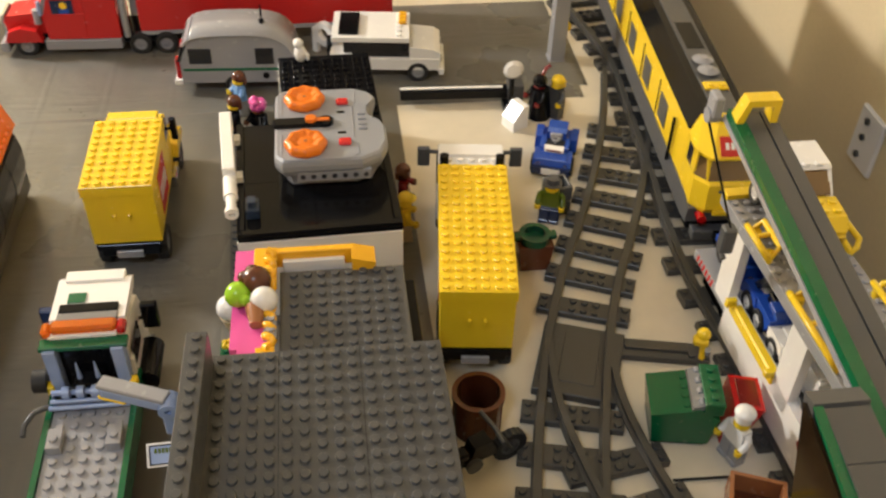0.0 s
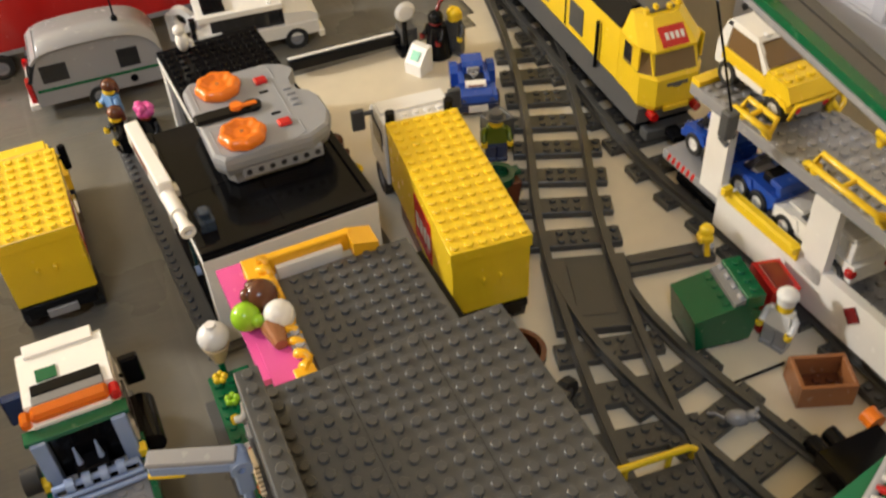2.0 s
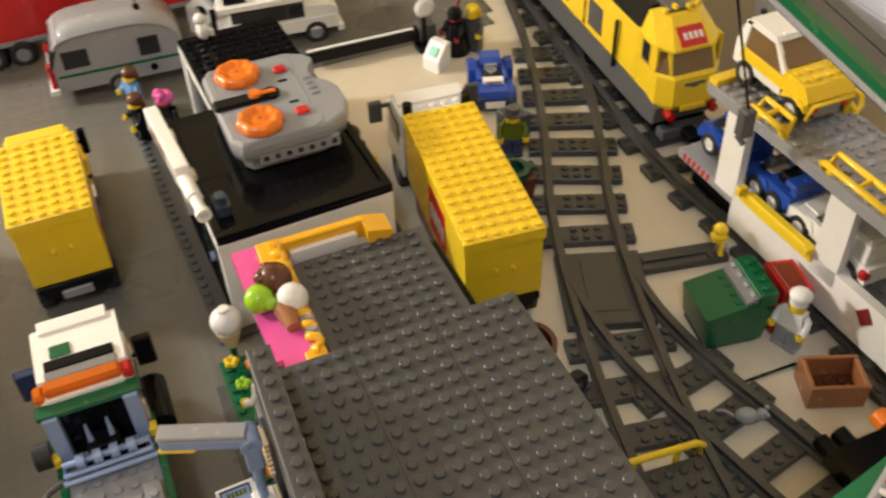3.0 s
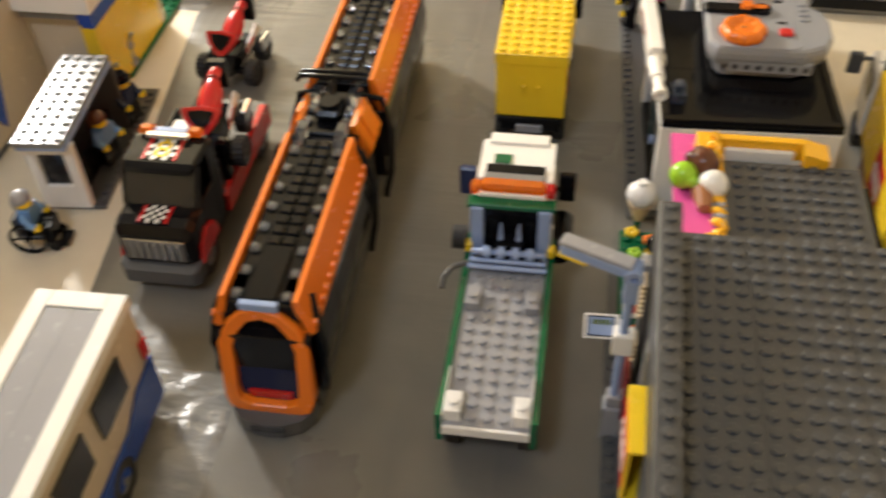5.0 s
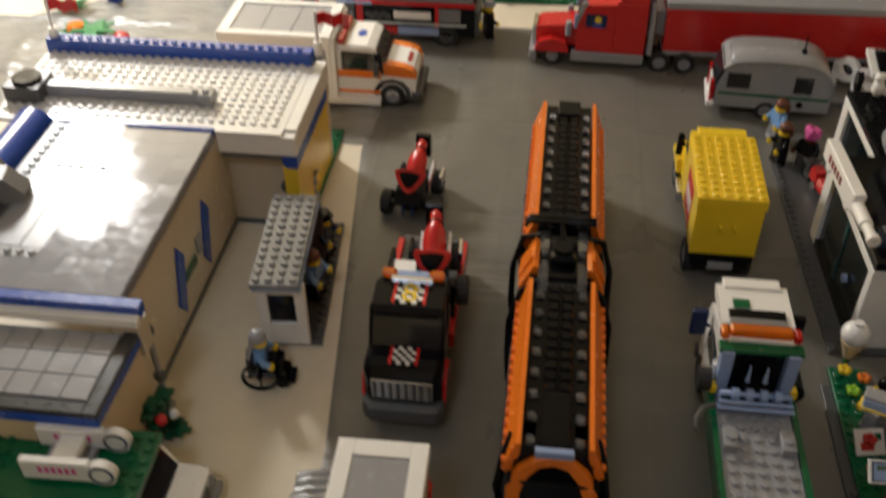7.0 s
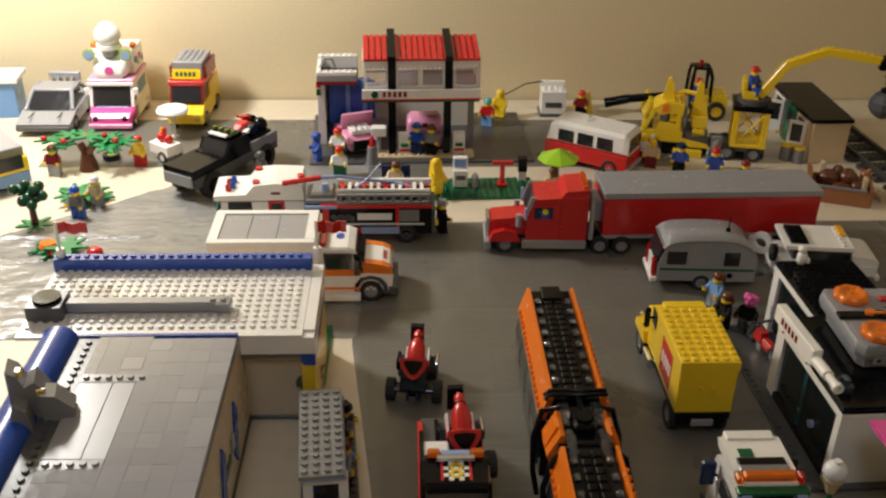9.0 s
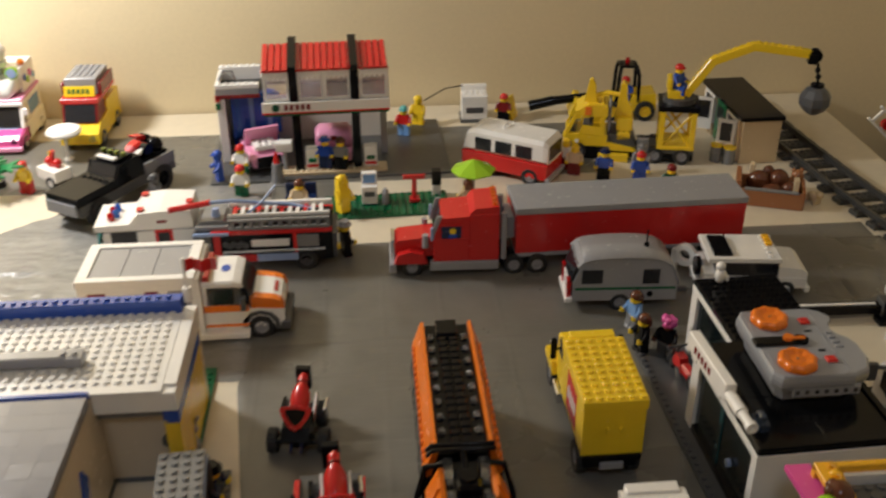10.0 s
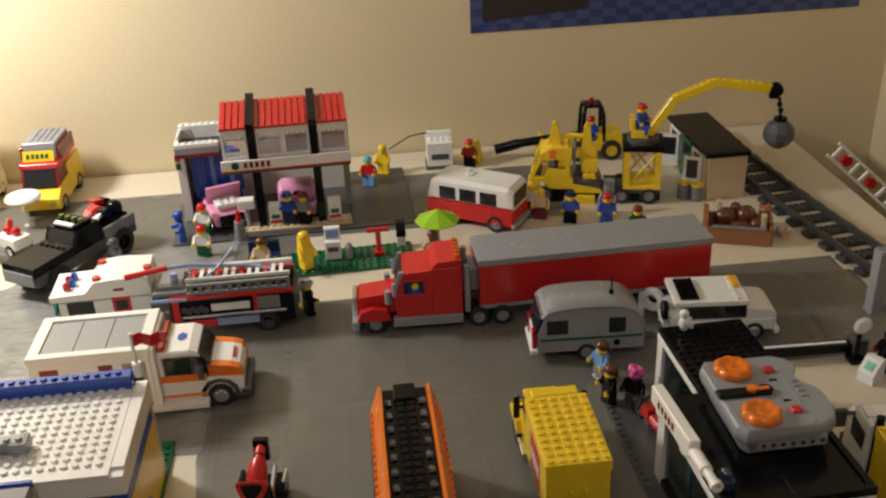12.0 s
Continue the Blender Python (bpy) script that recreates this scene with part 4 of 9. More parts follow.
def black_truck():
    """Black pick-up with a quad on its bed, facing the viewer."""
    v = thing("pickup_truck", "black flatbed pick-up with red sides and chequered stickers", "toy truck", -0.3525, 0.389, 90)
    part("chassis", Form().box(4, -22, 10, 156, 22, 20, 0.5), BLACK, v)
    part("hood", Form().loft([(-1, 21, 24, 44), (3, 24, 20, 49.4), (10, 24.5, 20, 51), (22, 24, 20, 51)], 0, False, 0.25), BLACK, v)
    part("grille", Form().box(-2, -19, 26, 3, 19, 42, 0.5), CHROME, v, "grey ribbed grille")
    g = Form()
    for i in range(8):
        g.box(-3, -18 + 4.8 * i, 27, -1.6, -16 + 4.8 * i, 41, 0.2)
    part("grille_rib", g, DARK_GREY, v)
    part("bumper", Form().loft([(-6, 21, 10, 20), (-2, 25, 9, 22), (6, 25, 9, 24)], 0, False, 0.2), DARK_GREY, v)
    part("cab", Form().box(46, -23, 20, 58, 23, 72, 0.8).box(22, -23, 20, 46, -20, 50, 0.5).box(22, 20, 20, 46, 23, 50, 0.5), BLACK, v)
    part("windscreen", Form().side([(19, 51), (21, 51), (30, 71), (28, 71)], -21, 21), GLASS_SMOKE, v, "smoked windscreen")
    part("roof", Form().loft([(25, 20, 70, 74), (29, 22.5, 70, 76), (52, 23, 70, 76), (58, 21, 70, 75)], 0, False, 0.5), BLACK, v)
    for s in (-1, 1):
        part("pillar", Form().side([(19, 50), (23, 50), (33, 73), (29, 73)], s * 22 - 1.5, s * 22 + 1.5), BLACK, v)
        part("beacon", Form().box(52, s * 15 - 4.5, 76, 59, s * 15 + 4.5, 81, 1.4), GLASS_AMBER, v, "orange beacon")
        part("side_panel", Form().side([(58, 14), (152, 14), (152, 28), (146, 33), (64, 29), (58, 26)], s * 23 - 2, s * 23 + 2), RED, v, "red bed side")
        part("fender", Form().side([(4, 20), (8, 32), (18, 37), (30, 32), (34, 20)], s * 24 - 2, s * 24 + 2.5), RED, v)
    part("beacon_bridge", Form().box(53, -10, 76, 58, 10, 79.5, 0.5), PALE_BLUE, v)
    ck = Form()
    for i in range(5):
        for j in range(5):
            ck.box(4 + 2.8 * i, -7 + 2.8 * j, 50.6, 4 + 2.8 * (i + 1), -7 + 2.8 * (j + 1), 51.9, 0.02, (i + j) % 2)
    ck.box(4, -9, 50.6, 18, -7.1, 51.9, 0.05, 2).box(4, 7.1, 50.6, 18, 9, 51.9, 0.05, 2)
    part("hood_sticker", ck, [BLACK, WHITE, RED], v, "black and white chequered sticker")
    ck = Form()
    for i in range(5):
        for j in range(5):
            ck.box(31 + 3.4 * i, -8.5 + 3.4 * j, 75.9, 31 + 3.4 * (i + 1), -8.5 + 3.4 * (j + 1), 76.5, 0.02, (i + j) % 2)
    ck.box(31, -10.5, 75.9, 48, -8.6, 76.5, 0.05, 2).box(31, 8.6, 75.9, 48, 10.5, 76.5, 0.05, 2)
    sk = part("roof_sticker", ck, [BLACK, WHITE, RED], v, "chequered sticker with a yellow number")
    lettering("8", 0.021, pose(0.0395, 0, 0.07665, 0, 0, -90), YELLOW, "numeral", sk, "yellow number eight")
    part("bed", Form().box(58, -22, 20, 156, 22, 28, 0.4).box(62, -10, 28, 100, 10, 33, 0.4), DARK_GREY, v)
    part("fuel_box", Form().box(64, 3, 28, 102, 21, 50, 0.5).studs(64, 4, 50, 1, 2), WHITE, v, "white box on the bed")
    part("bed_wall", Form().box(60, 21.2, 28, 112, 24, 52, 0.4), BLACK, v)
    part("roof_spoiler", Form().box(48, -13, 76, 52, 13, 78.4, 0.4).box(48, -13, 78.8, 52, 13, 80.2, 0.4), CHROME, v, "ribbed silver bar")
    for s in (-1, 1):
        part("bed_post", Form().box(70, s * 21 - 3, 28, 78, s * 21 + 3, 58, 0.5), BLACK, v)
    axles(v, (19, 132), 20, 12.5, 8, LIGHT_GREY)


black_truck()


def quad(x, y, turn, z, label):
    """A little red and black racing quad; the nose points along local x."""
    v = thing("racing_quad", label, "toy quad", x, y, turn, z, group="racing quads")
    part("chassis", Form().box(-26, -6, 7, 22, 6, 15, 0.5).box(-20, -11, 9, -14, 11, 13, 0.4).box(10, -17, 9, 16, 17, 13, 0.4).box(-14, -8, 15, 10, 8, 25, 1.2), BLACK, v)
    part("front_guard", Form().side([(4, 16), (26, 14), (30, 20), (22, 27), (4, 30)], -11, 11).box(18, -19, 12, 24, 19, 16, 0.8), BLACK, v)
    part("tank", Form().loft([(11, 5.5, 24, 34), (6, 7.0, 25, 38), (-1, 7.8, 27, 42), (-7, 7.2, 31, 44.5), (-11, 5.6, 34, 45.5), (-13.5, 4.0, 37, 45.5), (-16, 3.9, 39, 47.5), (-21, 3.9, 40, 48), (-22.5, 2.8, 42, 47)], 0, True, 0.75), RED, v, "rounded red tank and seat hump")
    part("tank_groove", Form().ring((-14.2, 0, 42.0), 4.6, 3.6, 1.0, 0, 16), DARK_RED, v)
    # triangular fairing tilted back towards the rider
    tilt = pose(0.0190, 0, 0.0365, 0, 58, 0)
    tri = [(-11.5, 6.5), (-12.4, 4.2), (-9.5, -2.5), (-4.0, -9.6), (0, -11.2), (4.0, -9.6), (9.5, -2.5), (12.4, 4.2), (11.5, 6.5), (0, 7.6)]
    part("fairing", Form().prism([(-q, p) for p, q in tri][::-1], 2, -3.0, 1.6), RED, v, "red triangular front fairing", at=tilt)
    part("visor", Form().prism([(-q * 0.66 - 0.4, p * 0.66) for p, q in tri][::-1], 2, 1.6, 2.3), BLACK, v, "glossy black triangular visor", at=tilt)
    part("fork", Form().rod([(22, -4, 22), (30, -4, 9)], 1.4).rod([(22, 4, 22), (30, 4, 9)], 1.4), DARK_BLUE, v)
    part("tail_plate", Form().box(-34, -8, 26, -28, 4, 46, 0.6), BLACK, v)
    part("side_strip", Form().side([(-26, 22), (-20, 30), (12, 18), (16, 12)], -10.5, -8.5), WHITE, v, "white printed side strip")
    part("side_strip", Form().side([(-26, 22), (-20, 30), (12, 18), (16, 12)], 8.5, 10.5), WHITE, v, "white printed side strip")
    for s in (-1, 1):
        part("strip_print", Form().side([(-12, 23), (-8, 24.4), (6, 19), (4, 17.6)], s * 10.6 - 0.3, s * 10.6 + 0.3), RED, v)
        part("side_step", Form().box(-24, s * 17 - 1.5, 12, -8, s * 17 + 1.5, 22, 0.8), CHROME if s > 0 else BLACK, v)
    for dx, hy in ((-18, 13), (16, 20)):
        for s in (-1, 1):
            wheel(v, dx, s * hy, 10.0, 8.0, DARK_GREY)
    return v


quad(-0.3455, 0.489, -87, 0.032, "red and black racing quad loaded on the pick-up bed")
quad(-0.3775, 0.6215, -97, 0.0, "red and black racing quad standing on the grey road")


def coach():
    v = thing("coach", "white coach with grey roof panel and blue stripe", "toy bus", -0.347, 0.306, -88.8)
    L = 208
    part("body", Form().box(0, -22, 26, L, 22, 80, 0.6), PALE_CREAM, v, "cream coach body")
    part("roof", Form().box(-0.4, -23.5, 80, L, -14.5, 87, 0.4).box(-0.4, 14.5, 80, L, 23.5, 87, 0.4).box(-0.4, -14.5, 80, 10, 14.5, 87, 0.4), WHITE, v, "white roof rim")
    for j in range(2):
        part("roof_panel", Form().box(10.1, -14.4 + 14.4 * j, 80, L, 14.3 * j, 86.2, 0.15), LIGHT_GREY, v, "long smooth grey roof panel")
    for s in (-1, 1):
        part("blue_stripe", Form().side([(0, 10), (L, 10), (L, 30), (40, 28), (22, 38), (0, 40)], s * 23 - 0.6, s * 23 + 0.9), BLUE, v, "blue lower stripe")
        part("red_line", Form().box(0, s * 23 - 0.5, 44, 6, s * 23 + 1.1, 56, 0.2), RED, v)
        for i in range(4):
            part("window", Form().box(26 + 44 * i, s * 23 - 0.7, 48, 58 + 44 * i, s * 23 + 0.8, 72, 0.3), GLASS_DARK, v)
    part("rear_window", Form().box(-0.8, -17, 50, 0.6, 17, 72, 0.2), GLASS_DARK, v)
    for s in (-1, 1):
        part("tail_lamp", Form().cyl((-2, s * 20, 56), 2.4, 3, 0, 10), GLASS_RED, v)
    part("chassis", Form().box(2, -21, 8, L, 21, 26, 0.6), DARK_BLUE, v)
    axles(v, (58, 162), 20.5, 12.5, 8, MID_GREY)


coach()


# ---- buildings ----
def shop_black():
    """White filling-station shop with a black roof: a wide front unit and a narrower rear one."""
    v = thing("station_shop", "white brick shop with flat black roof and dark glass side", "toy building", -0.0105, 0.492, 2.2)
    W = 53
    part("baseplate", Form().box(-66, -6, 0, 56, 222, 3.2, 0.3).studs(-66, -6, 3.2, 1, 28), DARK_GREY, v)
    part("front_wall", Form().box(-W, 0, 3.2, W, 8, 70, 0.4), WHITE, v)
    part("right_wall", Form().box(W - 8, 8, 3.2, W, 124, 70, 0.4), WHITE, v)
    part("corner_post", Form().box(-W, 110, 3.2, -W + 8, 124, 70, 0.4), WHITE, v, "white corner post")
    part("partition", Form().box(-W + 8, 116, 3.2, W - 8, 124, 70, 0.4), BLACK, v)
    part("glass_side", Form().box(-W + 3, 8, 8, -W + 4.6, 110, 66, 0.2), SHOP_GLASS, v, "dark shop glass")
    part("inner_frame", Form().box(-W + 2, 62, 9, -W + 3.4, 68, 65, 0.3), TEAL_DARK, v, "dark teal window bar")
    part("sill", Form().box(-W, 8, 3.2, -W + 6, 110, 9, 0.3), BLACK, v)
    part("roof_edge", Form().box(-W - 0.4, -0.4, 65, -W + 5, 124.4, 71, 0.3), WHITE, v, "white roof edge")
    part("door_ball", Form().cyl((-W - 1, 40, 30), 3.2, 3, 0, 14), PALE_BLUE, v)
    roof = part("roof", Form().box(-W, 0, 70.6, W, 126, 74, 0.4), BLACK, v, "glossy black roof")
    part("roof_rim", Form().box(-W, 0, 74, W, 5, 77, 0.4), BLACK, roof)
    part("roof_rim", Form().box(W - 5, 5, 74, W, 126, 77, 0.4), BLACK, roof)
    part("roof_rim", Form().box(-W, 5, 74, -W + 5, 126, 77, 0.4), BLACK, roof)
    part("roof_tile", Form().box(-W + 5.2, 5.2, 74, -2, 56, 75, 0.2), BLACK, roof)
    part("roof_tile", Form().box(-1.8, 5.2, 74, W - 5.2, 56, 75, 0.2), BLACK, roof)
    part("roof_tile", Form().box(-W + 5.2, 56.2, 74, W - 5.2, 125.8, 75, 0.2), BLACK, roof)
    # rear unit
    R0, R1 = -W + 33, W
    part("rear_wall", Form().box(R0 + 8, 212, 3.2, R1, 220, 70, 0.4), WHITE, v)
    part("rear_side", Form().box(R1 - 8, 124, 3.2, R1, 212, 70, 0.4), WHITE, v)
    part("rear_post", Form().box(R0, 208, 3.2, R0 + 8, 220, 70, 0.4), WHITE, v, "white corner post")
    part("rear_glass", Form().box(R0 + 3, 124, 8, R0 + 4.6, 208, 66, 0.2), SHOP_GLASS, v, "dark shop glass")
    part("rear_edge", Form().box(R0 - 0.4, 126.2, 65, R0 + 5, 220, 71, 0.3), WHITE, v, "white roof edge")
    part("rear_roof", Form().box(R0, 126.2, 70.6, R1, 220, 75.4, 0.4).studs(R0 + 1, 128, 75.4, 9, 11, 0, 10), BLACK, v, "black studded rear roof")
    part("hinge_block", Form().box(-47, 17, 75, -38, 31, 83, 0.8).box(-45, 20, 83, -40, 28, 87, 0.6), GLASS_SLATE, v, "dark blue clear bracket")
    return v


shop_black()
# white sign bar with a pipe at its end along the roof's edge
s = thing("sign_board", "white roof sign bar with a rounded pipe end", "sign", -0.0655, 0.503, 4.5, 0.0775)
part("bar", Form().box(-4.5, 34, 3, 4, 103, 18, 0.8), WHITE, s)
part("pipe", Form().cyl((-0.5, 14, 9), 4.6, 20, 1, 18).cyl((-0.5, 0, 9), 3.4, 14, 1, 18).ring((-0.5, -3, 9), 4.4, 2.2, 4, 1, 18), WHITE, s, "round white pipe end")
for y in (42, 86):
    part("bracket", Form().box(-4, y, -1, 8, y + 8, 4, 0.4), WHITE, s)
part("lettering_bars", stripes(60, 92, -4.6, 7, 13, 5, 0, 1), DARK_RED, s, "dark bars of a brand name")


def remote():
    v = thing("remote_control", "grey toy train remote with two orange dials", "remote control", -0.0005, 0.5765, 0, 0.0765)
    poly = [(-33, -43), (20, -43), (33, -36), (38, -24), (38, -6), (35, 2), (29, 7), (26.5, 14), (27.5, 22), (32, 28), (33, 33), (28, 40), (18, 45), (-33, 45), (-38, 38), (-38, -36)]
    n = len(poly)
    def ring(k, z):
        return [(x * k, y * k, z) for x, y in poly]
    g = Form()
    lv = [ring(0.82, 0), ring(0.85, 8), ring(0.95, 11), ring(0.995, 16), ring(1.0, 20), ring(0.985, 23), ring(0.95, 24.4)]
    g.skin(lv)
    part("case", g, REMOTE_GREY, v)
    part("holes_bar", Form().box(-24, -42, 6, 26, -36, 15, 1.0), REMOTE_GREY, v)
    for i in range(7):
        part("hole", Form().cyl((-20 + 7 * i, -42.3, 10.5), 1.8, 1.0, 1, 12), CHARCOAL, v)
    part("strap", Form().box(-39, -5, 23.5, -3, 6, 27, 1.5).cyl((-3, 0.5, 23.5), 5.5, 3.5, 2, 20), BLACK, v, "black selector strip")
    part("slider", Form().box(-15, -1.5, 26.8, 0, 2.5, 28.4, 0.8).cyl((-13, 0.5, 26.6), 3.8, 3.0, 2, 14), ORANGE, v, "small orange slider")
    for y in (-27, 27.5):
        # domed dial with soft lobes
        rows = ((13.2, 24, 0.02), (14.0, 26.2, 0.035), (13.8, 28.4, 0.045), (12.7, 30.1, 0.05), (11.2, 31.0, 0.06), (9.6, 31.0, 0.08), (8.0, 29.9, 0.10), (6.2, 28.8, 0.08), (4.4, 28.9, 0.03), (3.0, 29.6, 0.0), (1.7, 29.4, 0.0))
        N = 72
        rings = [[(-17 + r * (1 + w * math.cos(8 * 2 * math.pi * i / N)) * math.cos(2 * math.pi * i / N), y + r * (1 + w * math.cos(8 * 2 * math.pi * i / N)) * math.sin(2 * math.pi * i / N), z) for i in range(N)] for r, z, w in rows]
        g = Form()
        g.skin(rings, 0, True)
        d = part("dial", g, ORANGE, v, "round orange dial with soft lobes")
        part("dial_hole", Form().box(-18.0, y - 1.0, 29.2, -16.0, y + 1.0, 29.7, 0.1), NOUGAT, d)
        part("button", Form().box(5, y * 0.9 - 4, 24, 13.5, y * 0.9 + 4, 26.6, 1.2), RED, v, "red stop button")
        part("switch_slot", Form().box(5, y * 0.46 - 1, 23.8, 10.5, y * 0.46 + 1.2, 24.9, 0.2), BLACK, v)
        sg = 1 if y > 0 else -1
        part("panel_line", Form().rod([(-33, sg * 12, 24.4), (-33, sg * 38, 24.4), (-28, sg * 42, 24.2), (10, sg * 42, 24.2), (18, sg * 38, 24.4), (18, sg * 24, 24.4)], 0.45, 6), REMOTE_GREY, v)
    for k in range(4):
        part("channel_rib", Form().box(19, -10 + 6 * k, 23.8, 25, -7.4 + 6 * k, 25.6, 0.7), REMOTE_GREY, v)
    part("rim_line", Form().box(15.2, -18, 23.8, 16, 20, 24.9, 0.2), REMOTE_GREY, v)


remote()


def parlour():
    """Ice-cream parlour: two dark grey roofs, a glazed front to the road."""
    v = thing("ice_cream_parlour", "ice cream parlour with dark grey studded flat roofs", "toy building", -0.083, 0.19, 0)
    # local x to the right, y back
    part("baseplate", Form().box(-4, -60, 0, 134, 262, 3.2, 0.3).studs(-4, -60, 3.2, 1, 30), DARK_GREY, v)
    part("garden", Form().box(2, 168, 3.2, 26, 276, 6.4, 0.3).studs(2, 168, 6.4, 3, 13), GREEN, v, "green studded garden strip")
    part("right_wall", Form().box(122, -60, 3.2, 128, 156, 110, 0.4), CREAM, v)
    part("back_wall", Form().box(14, 148, 3.2, 122, 156, 110, 0.4), CREAM, v)
    part("rear_block", Form().box(56, 160, 3.2, 118, 246, 88, 0.4), DARK_GREY, v)
    part("front_base", Form().box(8, -60, 3.2, 14, 160, 12, 0.3), MID_GREY, v)
    for i in range(5):
        part("front_pillar", Form().box(7, -60 + 52 * i, 12, 14, -52 + 52 * i, 106, 0.3), MID_GREY, v)
    for i in range(4):
        part("front_glass", Form().box(10, -52 + 52 * i, 12, 11.2, -8 + 52 * i, 100, 0.2), GLASS_DARK, v)
    roof = part("roof", Form().box(14.7, -60, 110, 131, 159, 119.5, 0.4).studs(18, -65, 119.5, 14, 28), DARK_GREY, v, "dark grey studded roof")
    for i in range(2):
        part("roof_joint", Form().box(50 + 40 * i - 0.1, -60, 119.3, 50 + 40 * i + 0.1, 159, 119.62, 0.02), BLACK, roof)
    lean = Matrix.Rotation(radians(-1.5), 4, "Z")
    part("parapet", Form().box(4.5, -62, 112, 14.5, 154, 142.5, 0.4).studs(5.6, -62, 142.5, 1, 27).moved(lean), DARK_GREY, v, "raised roof edge with studs")
    part("low_roof", Form().box(48, 164, 88, 120, 246, 93, 0.4).studs(52, 166, 93, 8, 10), DARK_GREY, v)
    part("low_tile", Form().box(118, 166, 70, 126, 240, 86, 0.5), BLACK, v)
    # sign: pink panel leaning back, yellow frame with a wavy edge, cone with scoops
    sg = part("sign_panel", Form().prism([(182, 98), (268, 92), (268, 88), (182, 94)], 0, 22, 38).prism([(176, 99), (206, 98), (206, 94), (176, 95)], 0, 26, 42), PINK, v, "bright pink sign panel")
    part("yellow_frame", Form().box(34, 253, 90, 92, 258, 102, 0.6).box(34, 226, 98, 47, 258, 102.5, 0.5).side([(90, 102), (104, 98), (104, 92), (90, 92)], 244, 258), PALE_YELLOW, v, "yellow orange frame arm")
    part("frame_window", Form().box(50, 250, 86, 86, 253, 97, 0.4), WHITE, v)
    pts = [(43 - 2.2 * math.sin(k * 0.95), 178 + 1.25 * k, 100.5 + (2.6 if k > 38 else 0) + 1.4 * math.cos(k * 0.95)) for k in range(61)]
    part("yellow_curl", Form().rod(pts, 2.3, 8).box(36, 174, 96, 46, 180, 101, 0.5), PALE_YELLOW, v, "wavy yellow sign edge")
    part("bracket", Form().box(40, 186, 96, 47, 206, 101, 0.5).studs(40, 188, 101, 1, 2, 0, 10), LIGHT_GREY, v)
    part("cone", Form().cyl((36, 196, 101), 3.2, 13, 1, 16, 6.2), NOUGAT, v, "brown ice cream cone")
    part("scoop", Form().ball((36, 226, 106), 8.6, 20).ball((34, 231, 108), 4.5, 12).ball((30, 226, 109), 4, 12), BROWN, v, "glossy chocolate scoop")
    part("scoop", Form().ball((26, 219, 103), 7.4, 18).ball((30, 213, 104), 3.6, 12), LIME, v, "lime green scoop")
    part("scoop", Form().ball((40.5, 212, 104), 7.8, 18), WHITE, v, "white vanilla scoop")
    # things on the front
    part("yellow_sign", Form().box(0, 46, 66, 1.6, 80, 104, 0.3).box(1.6, 46, 102, 13, 80, 104, 0.3).box(11.4, 46, 66, 13, 80, 102, 0.3).box(1.6, 46, 66, 11.4, 80, 68, 0.3).box(1.6, 76, 68, 11.4, 78, 102, 0.3), YELLOW, v, "yellow open box sign")
    part("sign_sticker", Form().box(-0.5, 49, 72, 0, 77, 99, 0.05), RED, v, "red sticker with white bars")
    for k in range(4):
        part("sign_bar", Form().box(-0.9, 52 + 5.6 * k, 80, -0.5, 55.8 + 5.6 * k, 91, 0.05), WHITE, v)
    for z0, z1, n in ((40, 70, 8), (88, 111, 7)):
        part("slat_back", Form().box(6.6, 130, z0, 7.2, 140, z1, 0.1), DARK_GREY, v)
        for k in range(n):
            q = z0 + (z1 - z0) * (k + 0.5) / n
            part("slat", Form().box(4.4, 130, q - 0.9, 6.6, 140, q + 0.9, 0.2), CREAM, v, "pale grille slat")
    part("poster_panel", Form().box(3, 120, 22, 5, 150, 56, 0.2), DARK_RED, v)
    return v


parlour()
cn = thing("ice_cream_sign", "white ice cream cone sign on a stick", "toy sign", -0.071, 0.466)
part("cone", Form().cyl((0, 0, 18), 3.5, 14, 2, 16, 8), CREAM, cn)
part("scoop", Form().ball((0, 0, 38), 9.2, 18, 0, (1, 1, 0.9)).cyl((0, 0, 45.5), 3.0, 2.5, 2, 12), WHITE, cn)
part("stick", Form().cyl((0, 0, 6), 2, 12, 2, 10), GREEN, cn)


